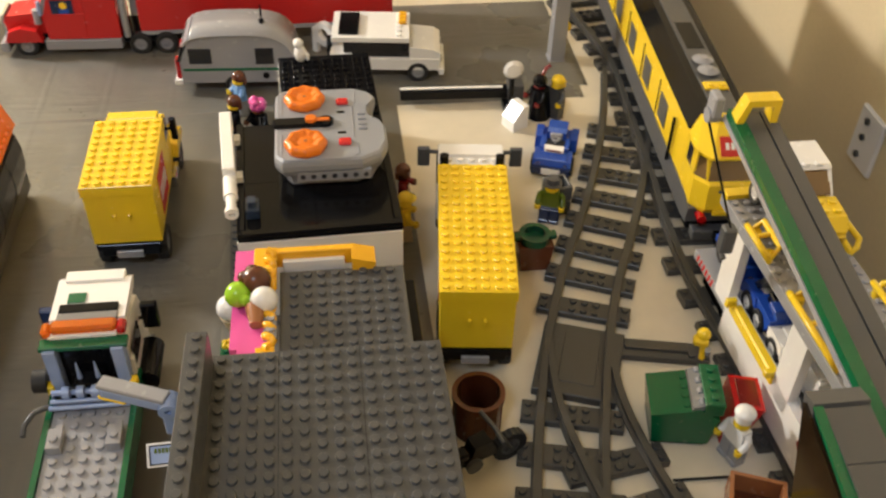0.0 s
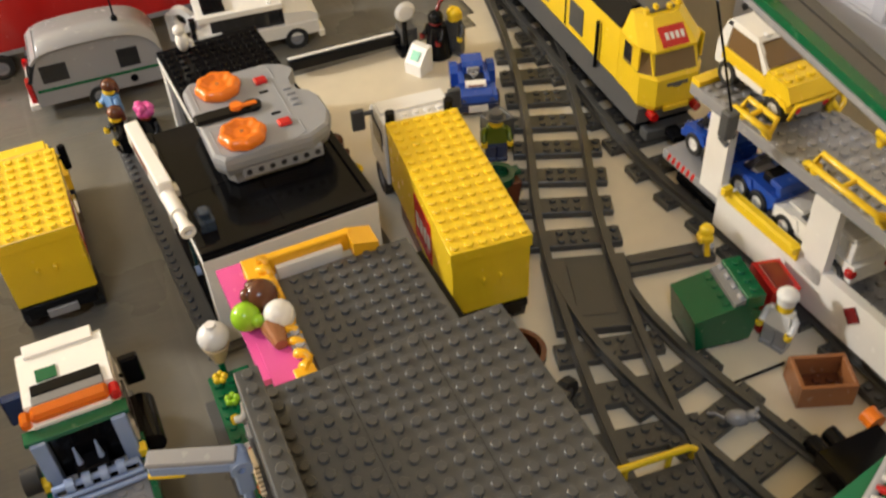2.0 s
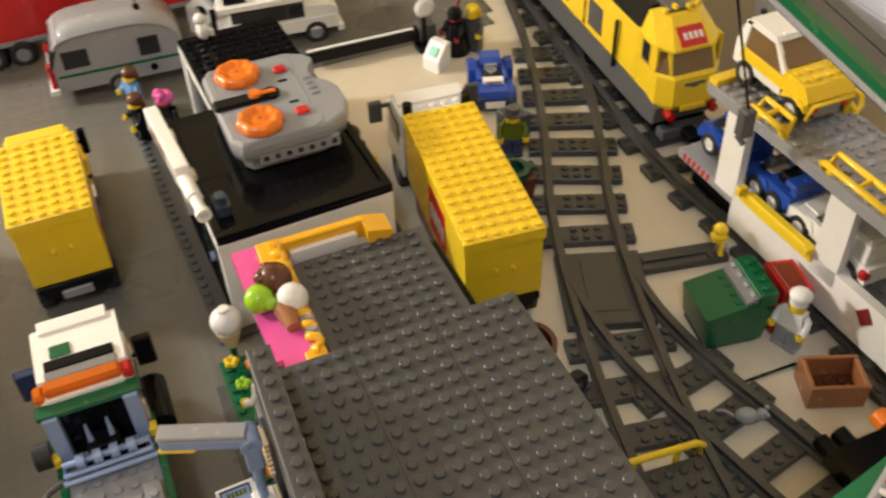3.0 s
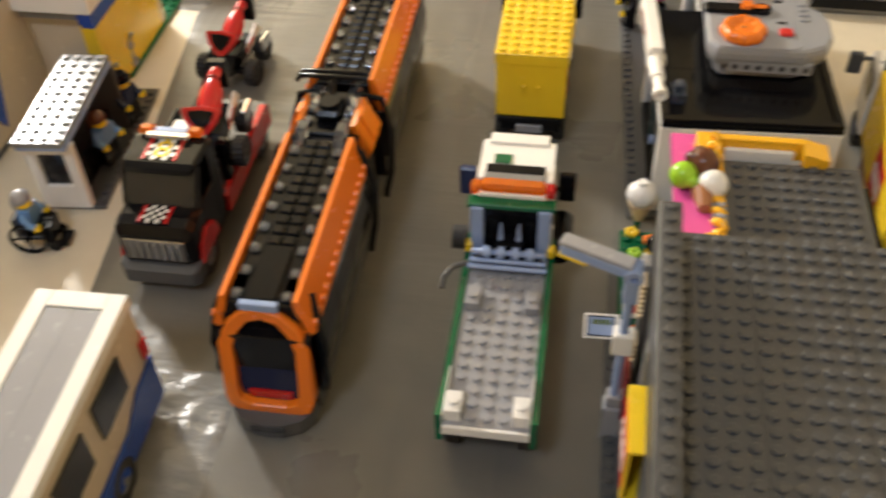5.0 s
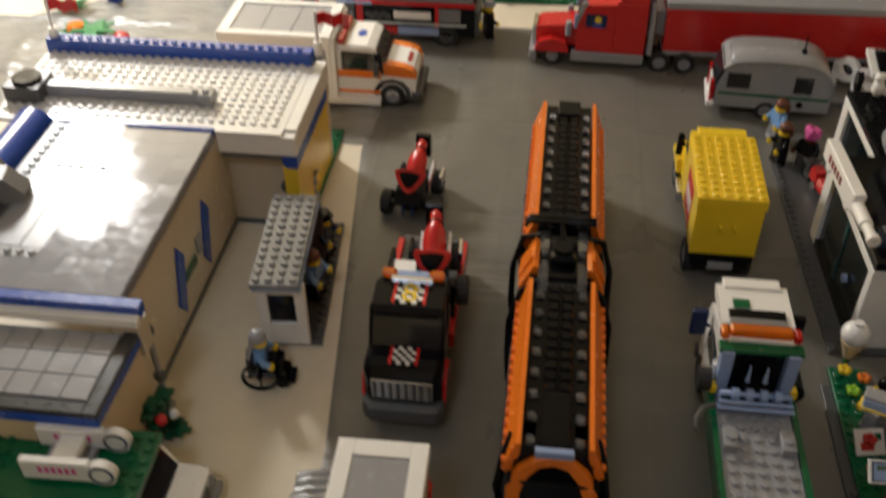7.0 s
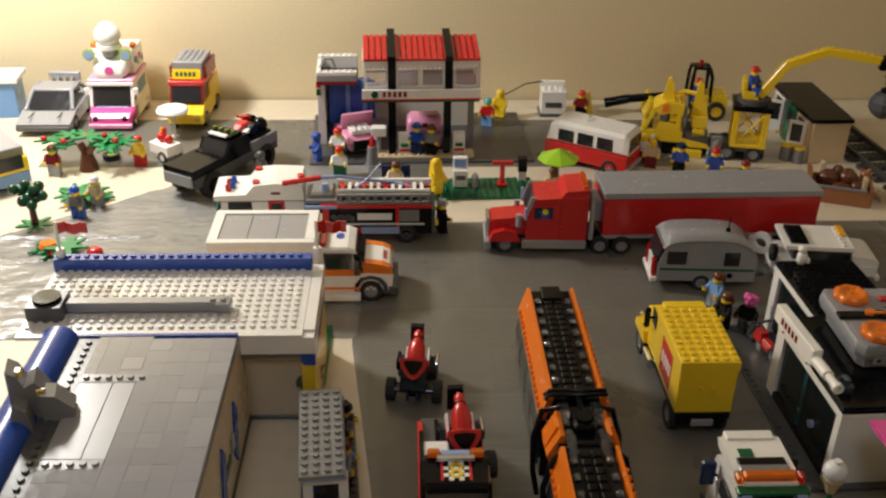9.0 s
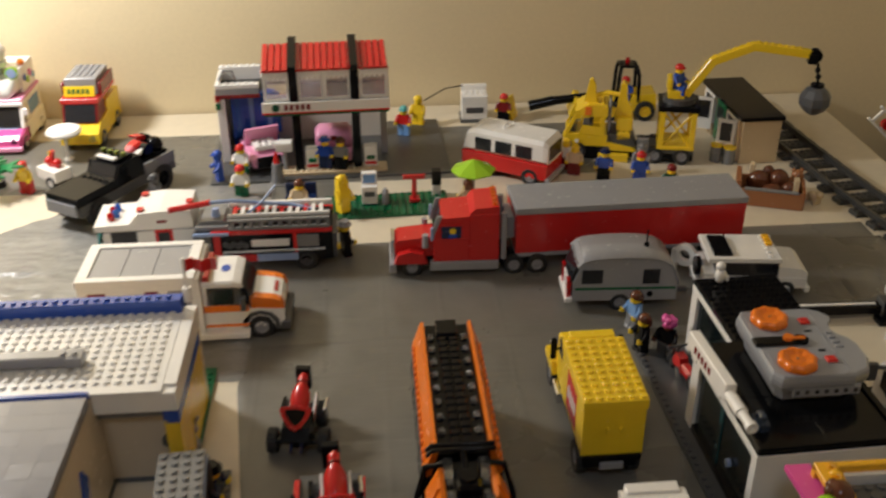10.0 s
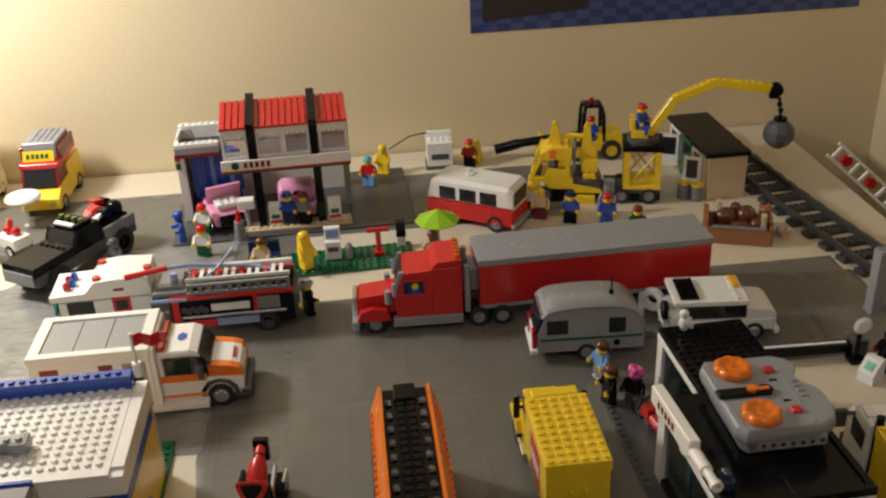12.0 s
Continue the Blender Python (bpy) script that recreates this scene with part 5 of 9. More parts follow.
def depot():
    """Low station building: tiled grey roof, white studded rear roof, blue trims."""
    v = thing("station_building", "low cream station building with grey tiled roof and blue trim", "toy building", 0, 0, 0)
    X0, X1 = -690, -517
    part("side_wall", Form().box(X1 - 8, 386, 3, X1, 582, 88, 0.4), PALE_CREAM, v, "cream side wall")
    part("return_wall", Form().box(X1, 582, 0, -470, 590, 84, 0.4), PALE_CREAM, v)
    part("return_band", Form().box(X1, 574, 66, -470, 582, 74, 0.4), MID_GREY, v, "grey band under the roof edge")
    part("corner_brick", Form().box(-470, 570.6, 64, -458.6, 578, 74, 0.4), BLUE, v, "blue corner brick")
    part("corner_pillar", Form().box(-470, 571, 0, -459, 578, 64, 0.4), YELLOW, v, "yellow corner pillar")
    part("wall_base", Form().box(X1 - 8, 386, 0, X1 + 1.4, 582, 3.2, 0.3).box(X1, 580, 0, -470, 582, 3.2, 0.3), DARK_GREY, v)
    part("rear_wall", Form().box(X0, 672, 0, -459, 680, 88, 0.4), CREAM, v)
    part("end_wall", Form().box(-467, 578, 0, -459, 672, 62, 0.4), YELLOW, v, "yellow end wall")
    part("end_band", Form().box(-468, 570.4, 62, -458.4, 672, 74, 0.4), BLUE, v, "blue band")
    part("white_band", Form().box(X1, 569, 74, -458, 577.5, 90, 0.4).box(-467.5, 577.5, 74, -458, 681, 92, 0.4), WHITE, v)
    part("rear_roof", Form().box(X0, 569, 89, -467.5, 672, 92.2, 0.3).studs(X0 + 2, 578, 92.2, 27, 12), WHITE, v, "white studded rear roof")
    part("blue_ridge", Form().box(X0, 670, 92, -468, 681, 104, 0.4).studs(X0, 671.5, 104, 27, 1), BLUE, v, "blue parapet")
    part("blue_edge", Form().box(-650, 565.5, 90, X1, 569, 95.5, 0.3), BLUE, v)
    # grey tiled roof
    part("roof_bed", Form().box(-650, 386, 86, X1, 565, 92, 0.3), ROOF_TILE, v)
    random.seed(4)
    for i in range(7):
        x1 = X1 - 16 * i
        x0 = max(x1 - 16, -622)
        y = 386.2
        while y < 560:
            ln = min(random.choice((16, 16, 16, 32, 32)), 565 - y)
            if x0 < -588 and y < 506 and y + ln > 424:
                if y < 420:
                    ln = 424 - y
                else:
                    y = 506
                    continue
            mid = Vector(((x0 + x1) / 2, y + ln / 2, 94))
            tilt = Matrix.Translation(mid) @ Matrix.Rotation(radians(random.gauss(0, 0.35)), 4, "X") @ Matrix.Rotation(radians(random.gauss(0, 0.5)), 4, "Y") @ Matrix.Translation(-mid)
            part("roof_tile", Form().box(x0 + 0.02, y, 92, x1 - 0.02, y + ln - 0.04, 95.0, 0.1).moved(tilt), ROOF_TILE, v)
            y += ln
    part("roof_hatch", Form().box(-622, 424, 92, -597.2, 506, 95.1, 0.4).box(-597.1, 424, 92, -581.2, 506, 94.9, 0.3), HATCH_GREY, v)
    part("stud_strip", Form().box(-622, 414.5, 94.7, -582, 423.5, 95.1, 0.1).studs(-622, 415, 95.1, 5, 1), LIGHT_GREY, v)
    part("stud_strip", Form().box(-622, 507.5, 94.7, -574, 516.5, 95.1, 0.1).studs(-622, 508, 95.1, 6, 1), LIGHT_GREY, v)
    part("side_studs", Form().box(-644, 386, 92, -622.2, 565, 94, 0.3).studs(-633, 386, 94, 1, 22), DARK_GREY, v)
    part("blue_barrel", Form().cyl((-653, 388, 90), 15, 178, 1, 24), BLUE, v, "blue rounded eaves")
    part("corner_block", Form().box(-687, 589, 92, -659, 617, 106, 0.6), DARK_GREY, v)
    part("corner_disc", Form().cyl((-673, 603, 106), 11, 3, 2, 24), BLACK, v)
    part("roof_beam", Form().box(-659, 601, 94, -530, 611, 103, 0.6).studs(-546, 601, 103, 2, 1).box(-540, 599, 94, -528, 613, 102.6, 0.6), LIGHT_GREY, v, "long pale grey beam")
    part("blue_front_edge", Form().box(X0, 378, 86, X1 + 14, 386, 95, 0.4), BLUE, v)
    part("white_front_edge", Form().box(X0, 372, 84, X1 + 14, 378, 90, 0.4), WHITE, v)
    # lower porch in front
    part("porch_lip", Form().box(X1 - 4, 374, 60, X1 + 14, 386, 84, 0.4), PALE_CREAM, v)
    part("porch_wall", Form().box(X1 + 4, 318, 0, X1 + 11, 374, 68, 0.4).box(X0 + 60, 312, 0, X1 + 11, 318, 68, 0.4), CREAM, v)
    part("porch_rim", Form().box(X1 + 4, 311, 68, X1 + 12, 374, 75, 0.4).box(X0, 311, 68, X1 + 4, 319, 75, 0.4), BLUE, v, "blue rim brick row")
    part("rim_plate", Form().box(X1 + 4, 311, 75.1, X1 + 12, 374, 79, 0.4).box(X0, 311, 75.1, X1 + 4, 319, 79, 0.4), CHARCOAL, v, "dark plate on the rim")
    for i in range(11):
        for j in range(3):
            part("porch_tile", Form().box(X0 + 1 + 16 * i, 320 + 17 * j, 74, X0 + 16.6 + 16 * i, 336.6 + 17 * j, 80 + 0.1 * ((i * 3 + j) % 3), 0.3), LIGHT_GREY, v)
    part("porch_bed", Form().box(X0, 319, 68, X1 + 4, 372, 74.5, 0.3), MID_GREY, v)
    for y in (462, 516):
        part("blue_plank", Form().prism([(y, 12), (y - 9, 25), (y + 4, 66), (y + 13, 53)], 0, X1, X1 + 1.6), BLUE, v, "blue plank on the wall")
    part("green_bar", Form().box(X1, 470, 31, X1 + 1.4, 494, 38, 0.2), GREEN, v)
    part("emblem", Form().box(X1, 498, 34, X1 + 2, 507, 48, 0.2), LIGHT_GREY, v)
    for x in (X0 + 6, -463):
        p = part("flag_pole", Form().cyl((x, 676, 100), 3.6, 12, 2, 12).cyl((x, 676, 112), 1.4, 26, 2, 10), WHITE, v)
        g = Form()
        pts = [(0, 0), (7, 3), (14, -2), (21, 2), (26, 0)]
        for (a, b), (c, d) in zip(pts, pts[1:]):
            g.add([(x + a, 676 + b, 126), (x + c, 676 + d, 127), (x + c, 676 + d, 137), (x + a, 676 + b, 136),
                   (x + a, 677 + b, 126), (x + c, 677 + d, 127), (x + c, 677 + d, 137), (x + a, 677 + b, 136)],
                  [(0, 1, 2, 3), (7, 6, 5, 4), (3, 2, 6, 7), (0, 4, 5, 1)])
        part("flag", g, RED, p, "small red waving flag")
    return v


depot()


# ---- the railway yard ----
def loco():
    v = thing("locomotive", "yellow and dark grey diesel locomotive standing on the track", "toy train", 0.2828, 0.5405, 86.5)
    L = 372
    part("underframe", Form().box(6, -22, 10, L, 22, 24, 0.6), BLACK, v)
    part("lower_body", Form().side([(2, 20), (14, 18), (L, 18), (L, 38), (16, 38), (0, 34)], -25.6, 25.6), LOCO_GREY, v, "dark grey lower side")
    part("body", Form().box(34, -25, 38, L, 25, 80, 0.6), YELLOW, v)
    # nose: chamfered in plan, with a window band under a sloping brow
    def plan(z, xf, w=25):
        return [(34, -w, z), (xf + 10, -w, z), (xf, -w + 9, z), (xf, w - 9, z), (xf + 10, w, z), (34, w, z)]
    low = [plan(32, -3), plan(37, -6), plan(58, -5), plan(60, -2)]
    brow = [plan(75, 4, 24.4), plan(76, 1), plan(78, 1), plan(94, 20, 19)]
    part("nose", Form().skin([g[::-1] for g in low], closed=False, ends=(0, 0)), YELLOW, v, "yellow cab nose with cut corners")
    part("brow", Form().skin([g[::-1] for g in brow], closed=False, ends=(0, 1)), YELLOW, v, "yellow sloping brow")
    part("windscreen", Form().skin([g[::-1] for g in (low[-1], brow[0])], closed=False, ends=(0, 0)), GLASS_TAN, v, "brown tinted cab windows")
    part("nose_core", Form().box(20, -18, 40, 33, 18, 88, 0.5), CHARCOAL, v)
    for y in (-16.5, 16.5):
        part("window_post", Form().side([(-1.6, 60), (1.4, 60), (7.0, 75.4), (4.0, 75.4)], y - 1.2, y + 1.2), YELLOW, v)
    for s in (-1, 1):
        part("cab_side", Form().box(8, s * 25 - 1.6, 60, 17, s * 25, 79, 0.2).box(28, s * 25 - 1.6, 60, 34, s * 25, 79, 0.2), YELLOW, v)
        part("cab_window", Form().side([(17, 60), (28, 60), (28, 78), (20, 78)], s * 24.4 - 0.5, s * 24.4 + 0.5), GLASS_DARK, v)
    part("front_plate", Form().box(-8.4, -10, 33, -6.0, 10, 37, 0.3), YELLOW, v)
    part("front_emblem", Form().box(-6.2, -8, 52, -4.9, 8, 54.2, 0.1).box(-6.2, -3, 50.5, -4.9, 3, 52, 0.1), LOCO_GREY, v, "small grey printed emblem")
    part("number_mark", Form().box(-7.4, -21.5, 40, -6.5, -16, 41.4, 0.05), BLACK, v)
    for k in range(4):
        part("brow_clip", Form().box(24 - 3 * (k % 2), -15 + 9 * k, 95, 28 - 3 * (k % 2), -12 + 9 * k, 99, 0.4), YELLOW, v)
    for s in (-1, 1):
        part("headlamp", Form().cyl((-9, s * 17, 30), 3.4, 8, 0, 12), GLASS_RED, v, "red nose lamp")
        part("handrail", Form().rod([(62, s * 27.5, 34), (62, s * 27.5, 72)], 1.5), BLACK, v)
        for k in range(5):
            x = 88 + 58 * k
            part("side_window", Form().box(x, s * 25 - 0.4, 44, x + 22, s * 25 + 0.7, 66, 0.3), DARK_GREY, v)
            part("vent_stripe", Form().box(x + 28, s * 25 - 0.3, 40, x + 30, s * 25 + 0.6, 72, 0.2), BLACK, v)
        part("roof_slope", Form().prism([(s * 25, 80), (s * 16, 95), (s * 10, 95), (s * 10, 80)], 0, 36, L), BLACK, v, "black roof slope")
        for x in (40, L - 70):
            wheel(v, x, s * 15, 8.5, 6, BLACK)
            wheel(v, x + 28, s * 15, 8.5, 6, BLACK)
    part("roof", Form().box(24, -10, 88, L, 10, 96, 0.5), DARK_GREY, v)
    part("roof_grille", Form().box(62, -9, 96, 72, 9, 98, 0.4).studs(62, -8, 98, 1, 2), YELLOW, v)
    for x in (102, 118):
        part("roof_dish", Form().cyl((x - 14, 0, 96), 4, 2, 2, 12).cyl((x - 14, 0, 98), 8.5, 2.6, 2, 22, 3.0), LIGHT_GREY, v)
    part("roof_well", Form().box(124, -7, 95.6, 166, 7, 96.4, 0.1), BLACK, v)
    st = part("nose_sticker", Form().box(-0.7, -10, 0, 0.3, 10, 15, 0.05), RED, v, "red square sticker", at=pose(0.0018, 0, 0.0788, 0, 50, 0))
    part("mark", stripes(-8, 8, -0.9, 5, 10, 4, 0, 1), WHITE, st, "white bars of a brand mark")
    part("coupling", Form().box(-18, -5, 10, -4, 5, 16, 0.6), BLACK, v)
    part("plough", Form().box(-6, -20, 8, 4, 20, 16, 0.6), DARK_GREY, v)


loco()


def small_car(x, y, turn, z, body, top, label, w=44, L=66, rim=LIGHT_GREY, group="", roof=True, trim=None):
    """A four-stud toy car; the bonnet points along local x."""
    v = thing("toy_car", label, "toy car", x, y, turn, z, group=group)
    h = w / 2
    part("chassis", Form().box(-L / 2 + 2, -h + 8, 4, L / 2 - 2, h - 8, 9, 0.4), BLACK, v)
    part("body", Form().side([(-L / 2, 8), (L / 2, 8), (L / 2, 16), (L / 2 - 20, 20), (-L / 2, 20)], -h + 3, h - 3), body, v)
    part("bumper", Form().box(L / 2 - 1, -h + 3, 6, L / 2 + 3, h - 3, 11, 0.5), trim or body, v)
    part("windscreen", Form().side([(8, 20), (14, 20), (4, 34), (0, 34)], -h + 6, h - 6), GLASS_DARK, v)
    if roof:
        part("roof", Form().box(-L / 2 + 6, -h + 5, 32, 4, h - 5, 36, 0.5).box(-L / 2 + 4, -h + 4, 20, -L / 2 + 10, h - 4, 33, 0.5).studs(-16, -8, 36, 2, 2), top, v)
    else:
        part("rear_wing", Form().box(-L / 2 - 2, -h + 3, 26, -L / 2 + 8, h - 3, 30, 0.6).box(-L / 2, -h + 6, 20, -L / 2 + 5, h - 6, 26, 0.4), top, v)
        part("seat", Form().box(-12, -8, 20, -2, 8, 27, 0.8), BLACK, v)
    for s in (-1, 1):
        part("fender", Form().side([(L / 2 - 24, 12), (L / 2 - 21, 19), (L / 2 - 7, 19), (L / 2 - 3, 12)], s * (h - 5) - 3, s * (h - 5) + 3), body, v)
        part("headlight", Form().cyl((L / 2 - 1, s * (h - 8), 14), 2.3, 3, 0, 10), GLASS_CLEAR, v)
    part("plate_white", Form().box(L / 2 - 18, -7, 18.5, L / 2 - 6, 7, 20.2, 0.2), WHITE, v)
    axles(v, (-L / 2 + 13, L / 2 - 13), h - 4, 8.0, 6.0, rim)
    return v


def wagon():
    """White two-deck car carrier."""
    v = thing("car_carrier_wagon", "white two-deck railway car carrier with grey decks", "toy train wagon", 0.2748, 0.4976, -87.5)
    L = 330
    part("underframe", Form().box(8, -20, 10, L, 20, 22, 0.5), BLACK, v)
    part("lower_deck", Form().box(-2, -26, 26, L, 26, 33, 0.4).studs(70, -24, 33, 30, 6, 0, 8), LIGHT_GREY, v)
    part("upper_deck", Form().box(16, -28, 89, L, 28, 97, 0.4).studs(24, -28, 97, 38, 7, 0, 10), LIGHT_GREY, v, "grey studded upper deck")
    part("end_tile", Form().box(16, -28, 97, 24, 28, 101, 0.4), YELLOW, v)
    for s in (-1, 1):
        for k, x in enumerate((39, 128, 218)):
            part("post", Form().side([(x, 33), (x + 19, 33), (x + 18, 89), (x - 1, 89)], s * 25 - 3, s * 25 + 3), WHITE, v, "broad white post")
        part("side_wall", Form().side([(57, 12), (L, 12), (L, 44), (57, 44)], s * 25 - 3, s * 25 + 3), WHITE, v)
        part("yellow_panel", Form().box(64, s * 28 - 1.5, 38, 128, s * 28 + 1, 45.5, 0.4).box(64, s * 28 - 6, 44.2, 68, s * 28 + 1, 50, 0.4).box(124, s * 28 - 6, 44.2, 128, s * 28 + 1, 49, 0.4).box(68, s * 26 - 3, 44.2, 124, s * 26 + 2, 46.4, 0.3), YELLOW, v, "yellow side panel")
        for k in range(6):
            part("hazard_stripe", Form().side([(3 + 5 * k, 27), (5.5 + 5 * k, 27), (7 + 5 * k, 33), (4.5 + 5 * k, 33)], s * 26 - 0.2, s * 26 + 0.3), RED, v)
        for k, x in enumerate((56, 116, 204)):
            w = 28 if k == 0 else 55
            part("deck_rail", Form().rod([(x, s * 25, 97), (x, s * 29, 103), (x + 3, s * 31, 106), (x + w - 3, s * 31, 106), (x + w, s * 29, 103), (x + w, s * 25, 97)], 2.0).rod([(x + 1, s * 25, 100), (x + 2, s * 20, 107), (x + w - 2, s * 20, 107), (x + w - 1, s * 25, 100)], 2.0).rod([(x + w / 2, s * 31, 106), (x + w / 2, s * 20, 107)], 1.6), YELLOW, v, "yellow tubular railing")
            for q in (x + 4, x + w - 4):
                part("rail_foot", Form().cyl((q, s * 24, 97), 3.0, 5, 2, 12), YELLOW, v)
        part("lamp", Form().prism([(s * 27.8, 28), (s * 27.8, 40), (s * 29.4, 34)], 0, 172.6, 173.4).side([(167, 34), (173, 27), (179, 34), (173, 41)], min(s * 27.8, s * 29), max(s * 27.8, s * 29)), DARK_RED, v, "dark red diamond lamp")
        for x in (40, 76, 250, 286):
            wheel(v, x, s * 14, 8.5, 6, BLACK)
    part("coupling", Form().box(-16, -5, 10, 8, 5, 16, 0.6), BLACK, v)


wagon()
for cy, body, top, rf, lab in ((0.4745, BLUE, BLUE, True, "blue toy car on the lower deck of the carrier"), (0.4255, BLUE, BLUE, False, "blue open toy car on the lower deck of the carrier"),
                               (0.3710, WHITE, WHITE, True, "white racing car with red lamps on the carrier's lower deck")):
    car = small_car(0.2745, cy, 90, 0.0347, body, top, lab, w=32, L=68 if body == WHITE else 43, rim=WHITE, group="cars on the carrier", roof=rf)
    if body == WHITE:
        for q in (-1, 1):
            part("tail_lamp", Form().ball((-32, q * 12.5, 15), 3.6, 12), GLASS_RED, car, "round red lamp")


def buggy(x, y, turn, z, label):
    v = thing("toy_pickup", label, "toy car", x, y, turn, z)
    part("chassis", Form().box(-30, -12, 6, 28, 12, 11, 0.5), DARK_GREY, v)
    part("lower_body", Form().box(-33, -16, 10, 8, 16, 15, 0.4), WHITE, v, "white lower side")
    part("body", Form().box(-31, -16.4, 15, 9, 16.4, 23, 0.5), YELLOW, v)
    part("hood", Form().side([(9, 16), (30, 16), (32, 19), (27, 27), (9, 28)], -16.4, 16.4), YELLOW, v, "yellow bonnet with studs")
    part("hood_studs", Form().studs(10, -16, 27.6, 2, 4), YELLOW, v)
    part("cab", Form().side([(-37, 10), (-31, 10), (-26, 41), (-31, 40), (-37, 24)], -15.5, 15.5), WHITE, v, "white rear wall")
    part("roof", Form().side([(-31, 38), (-4, 38), (-2, 40), (-5, 42), (-28, 42.6)], -15.5, 15.5).studs(-9, -12, 42, 1, 3, 0, 10), WHITE, v, "white roof")
    part("cab_glass", Form().side([(6, 28), (8, 28), (-2, 38.4), (-4, 38.4)], -14, 14), GLASS_TAN, v, "tinted windscreen")
    part("seat", Form().box(-24, -10, 22, -15, 10, 32, 1.0), YELLOW, v)
    for s in (-1, 1):
        part("cab_pillar", Form().side([(6, 23), (9, 26), (-2, 39), (-5, 39)], s * 14.4 - 1.2, s * 14.4 + 1.2), WHITE, v)
        part("side_glass", Form().side([(-28, 23), (4, 23), (-5, 38), (-26, 38)], s * 14.8 - 0.4, s * 14.8 + 0.4), GLASS_TAN, v)
        part("fender", Form().side([(10, 12), (12, 18), (28, 18), (31, 12), (28, 14), (14, 14)], s * 15 - 2, s * 15 + 3), YELLOW, v)
        part("fog_lamp", Form().cyl((30, s * 10, 13), 2.2, 2.4, 0, 12), RED, v)
    part("bull_bar", Form().rod([(31, -14, 7), (34, -14, 18), (34, 14, 18), (31, 14, 7)], 1.4), YELLOW, v)
    part("engine", Form().box(26, -9, 7, 32, 9, 15, 0.8), MID_GREY, v)
    axles(v, (-23, 20), 14.5, 8.0, 6, WHITE)


buggy(0.279, 0.444, -90, 0.0987, "yellow and white toy pick-up on the upper deck of the carrier")
buggy(0.2735, 0.289, 90, 0.0987, "second yellow toy pick-up on the upper deck of the carrier")


def rail_crane():
    v = thing("railway_crane", "green railway crane with a long grey boom and dark cab", "toy crane", 0.2071, 0.394, -90)
    # local x runs from the boom's tip towards the cab, y to the viewer's right
    part("boom", Form().side([(3, 208), (240, 177), (240, 187), (3, 218)], -10, 7), DARK_GREY, v, "long dark grey boom")
    part("boom_top", Form().side([(4, 218), (240, 187), (240, 190), (4, 221)], -9, -0.5), DARK_GREY, v)
    part("boom_top", Form().side([(4, 218), (240, 187), (240, 190), (4, 221)], 0.5, 7), DARK_GREY, v)
    part("green_edge", Form().side([(2, 217.2), (240, 186.2), (240, 190.6), (2, 221.6)], -15, -9), GREEN, v, "green boom edge")
    part("pale_edge", Form().side([(0, 214), (240, 183), (240, 186.2), (0, 217.2)], -15.5, -10), LIGHT_GREY, v)
    part("tip_handle", Form().prism([(-15, 219), (-11, 219), (-8.4, 229), (2.4, 229), (2.4, 219), (6, 219), (6, 232.5), (-10.6, 232.5)], 0, 5, 13), YELLOW, v, "yellow tip frame")
    part("pulley", Form().box(-10, -21, 214, 0, -16, 226, 0.8).cyl((-5, -22, 214), 4, 6, 1, 14), LIGHT_GREY, v)
    part("cable", Form().rod([(-8, -20, 212), (-22, 17, 124)], 0.7), BLACK, v, "thin black crane cable")
    part("hook", Form().box(-26, 13, 106, -18, 21, 124, 1.0).rod([(-22, 17, 106), (-26, 17, 103), (-20, 17, 101.5)], 1.8), DARK_GREY, v)
    part("cab_core", Form().box(190, -30, 40, 330, 34, 150, 0.8), BLACK, v)
    part("cab", Form().side([(170, 197), (186, 158), (290, 150), (290, 180), (225, 190)], -31, -14), CHARCOAL, v)
    part("cab_window", Form().side([(168, 202.5), (184, 160.5), (221, 165), (221.5, 191.5)], -35.6, -34), GLASS_BROWN, v, "smoked brown cab side glass")
    part("cab_side", Form().side([(188.5, 159.5), (191, 167), (220, 163.5), (222.5, 190), (282, 184), (282, 142), (239, 149)], -34.8, -32), GREEN, v, "green cab side")
    part("window_strip", Form().side([(173, 206), (177, 204), (224, 191), (224, 195)], -35, -31), GREEN, v)
    part("window_post", Form().side([(164, 204), (172, 206), (176, 196), (168, 196)], -34, -12), DARK_GREY, v)
    for k in range(5):
        part("roof_tile", Form().side([(174 + 22.5 * k, 200.4 - 3.6 * k), (196 + 22.5 * k, 196.8 - 3.6 * k), (196 + 22.5 * k, 202 - 3.6 * k), (174 + 22.5 * k, 205.6 - 3.6 * k)], -31, -13), DARK_GREY, v)
    shell = ("cab", "cab_window", "cab_side", "window_strip", "window_post", "roof_tile")
    for ob in list(v.children):
        if ob.name.split(".")[0] in shell:
            ob.matrix_basis = pose(0, -0.005, 0)
    part("cab_figure", Form().box(204, -29, 160, 214, -22, 172, 1.0).ball((209, -25, 177), 5, 10), ORANGE, v)
    part("yellow_arm", Form().box(180, -61, 145, 188.6, -31, 153, 0.8).cyl((184.3, -62, 145), 4.3, 8, 2, 18), YELLOW, v, "yellow ribbed outrigger arm")
    for k in range(3):
        part("arm_rib", Form().box(181 + 2.7 * k, -58, 153, 182.2 + 2.7 * k, -32, 154.2, 0.3), YELLOW, v)
    part("lower_arm", Form().box(212, -66, 144, 246, -62, 153, 0.8).box(212, -62, 144, 217, -55, 153, 0.8).box(212, -55, 144, 246, -51, 153, 0.8), YELLOW, v, "yellow folded outrigger arm")
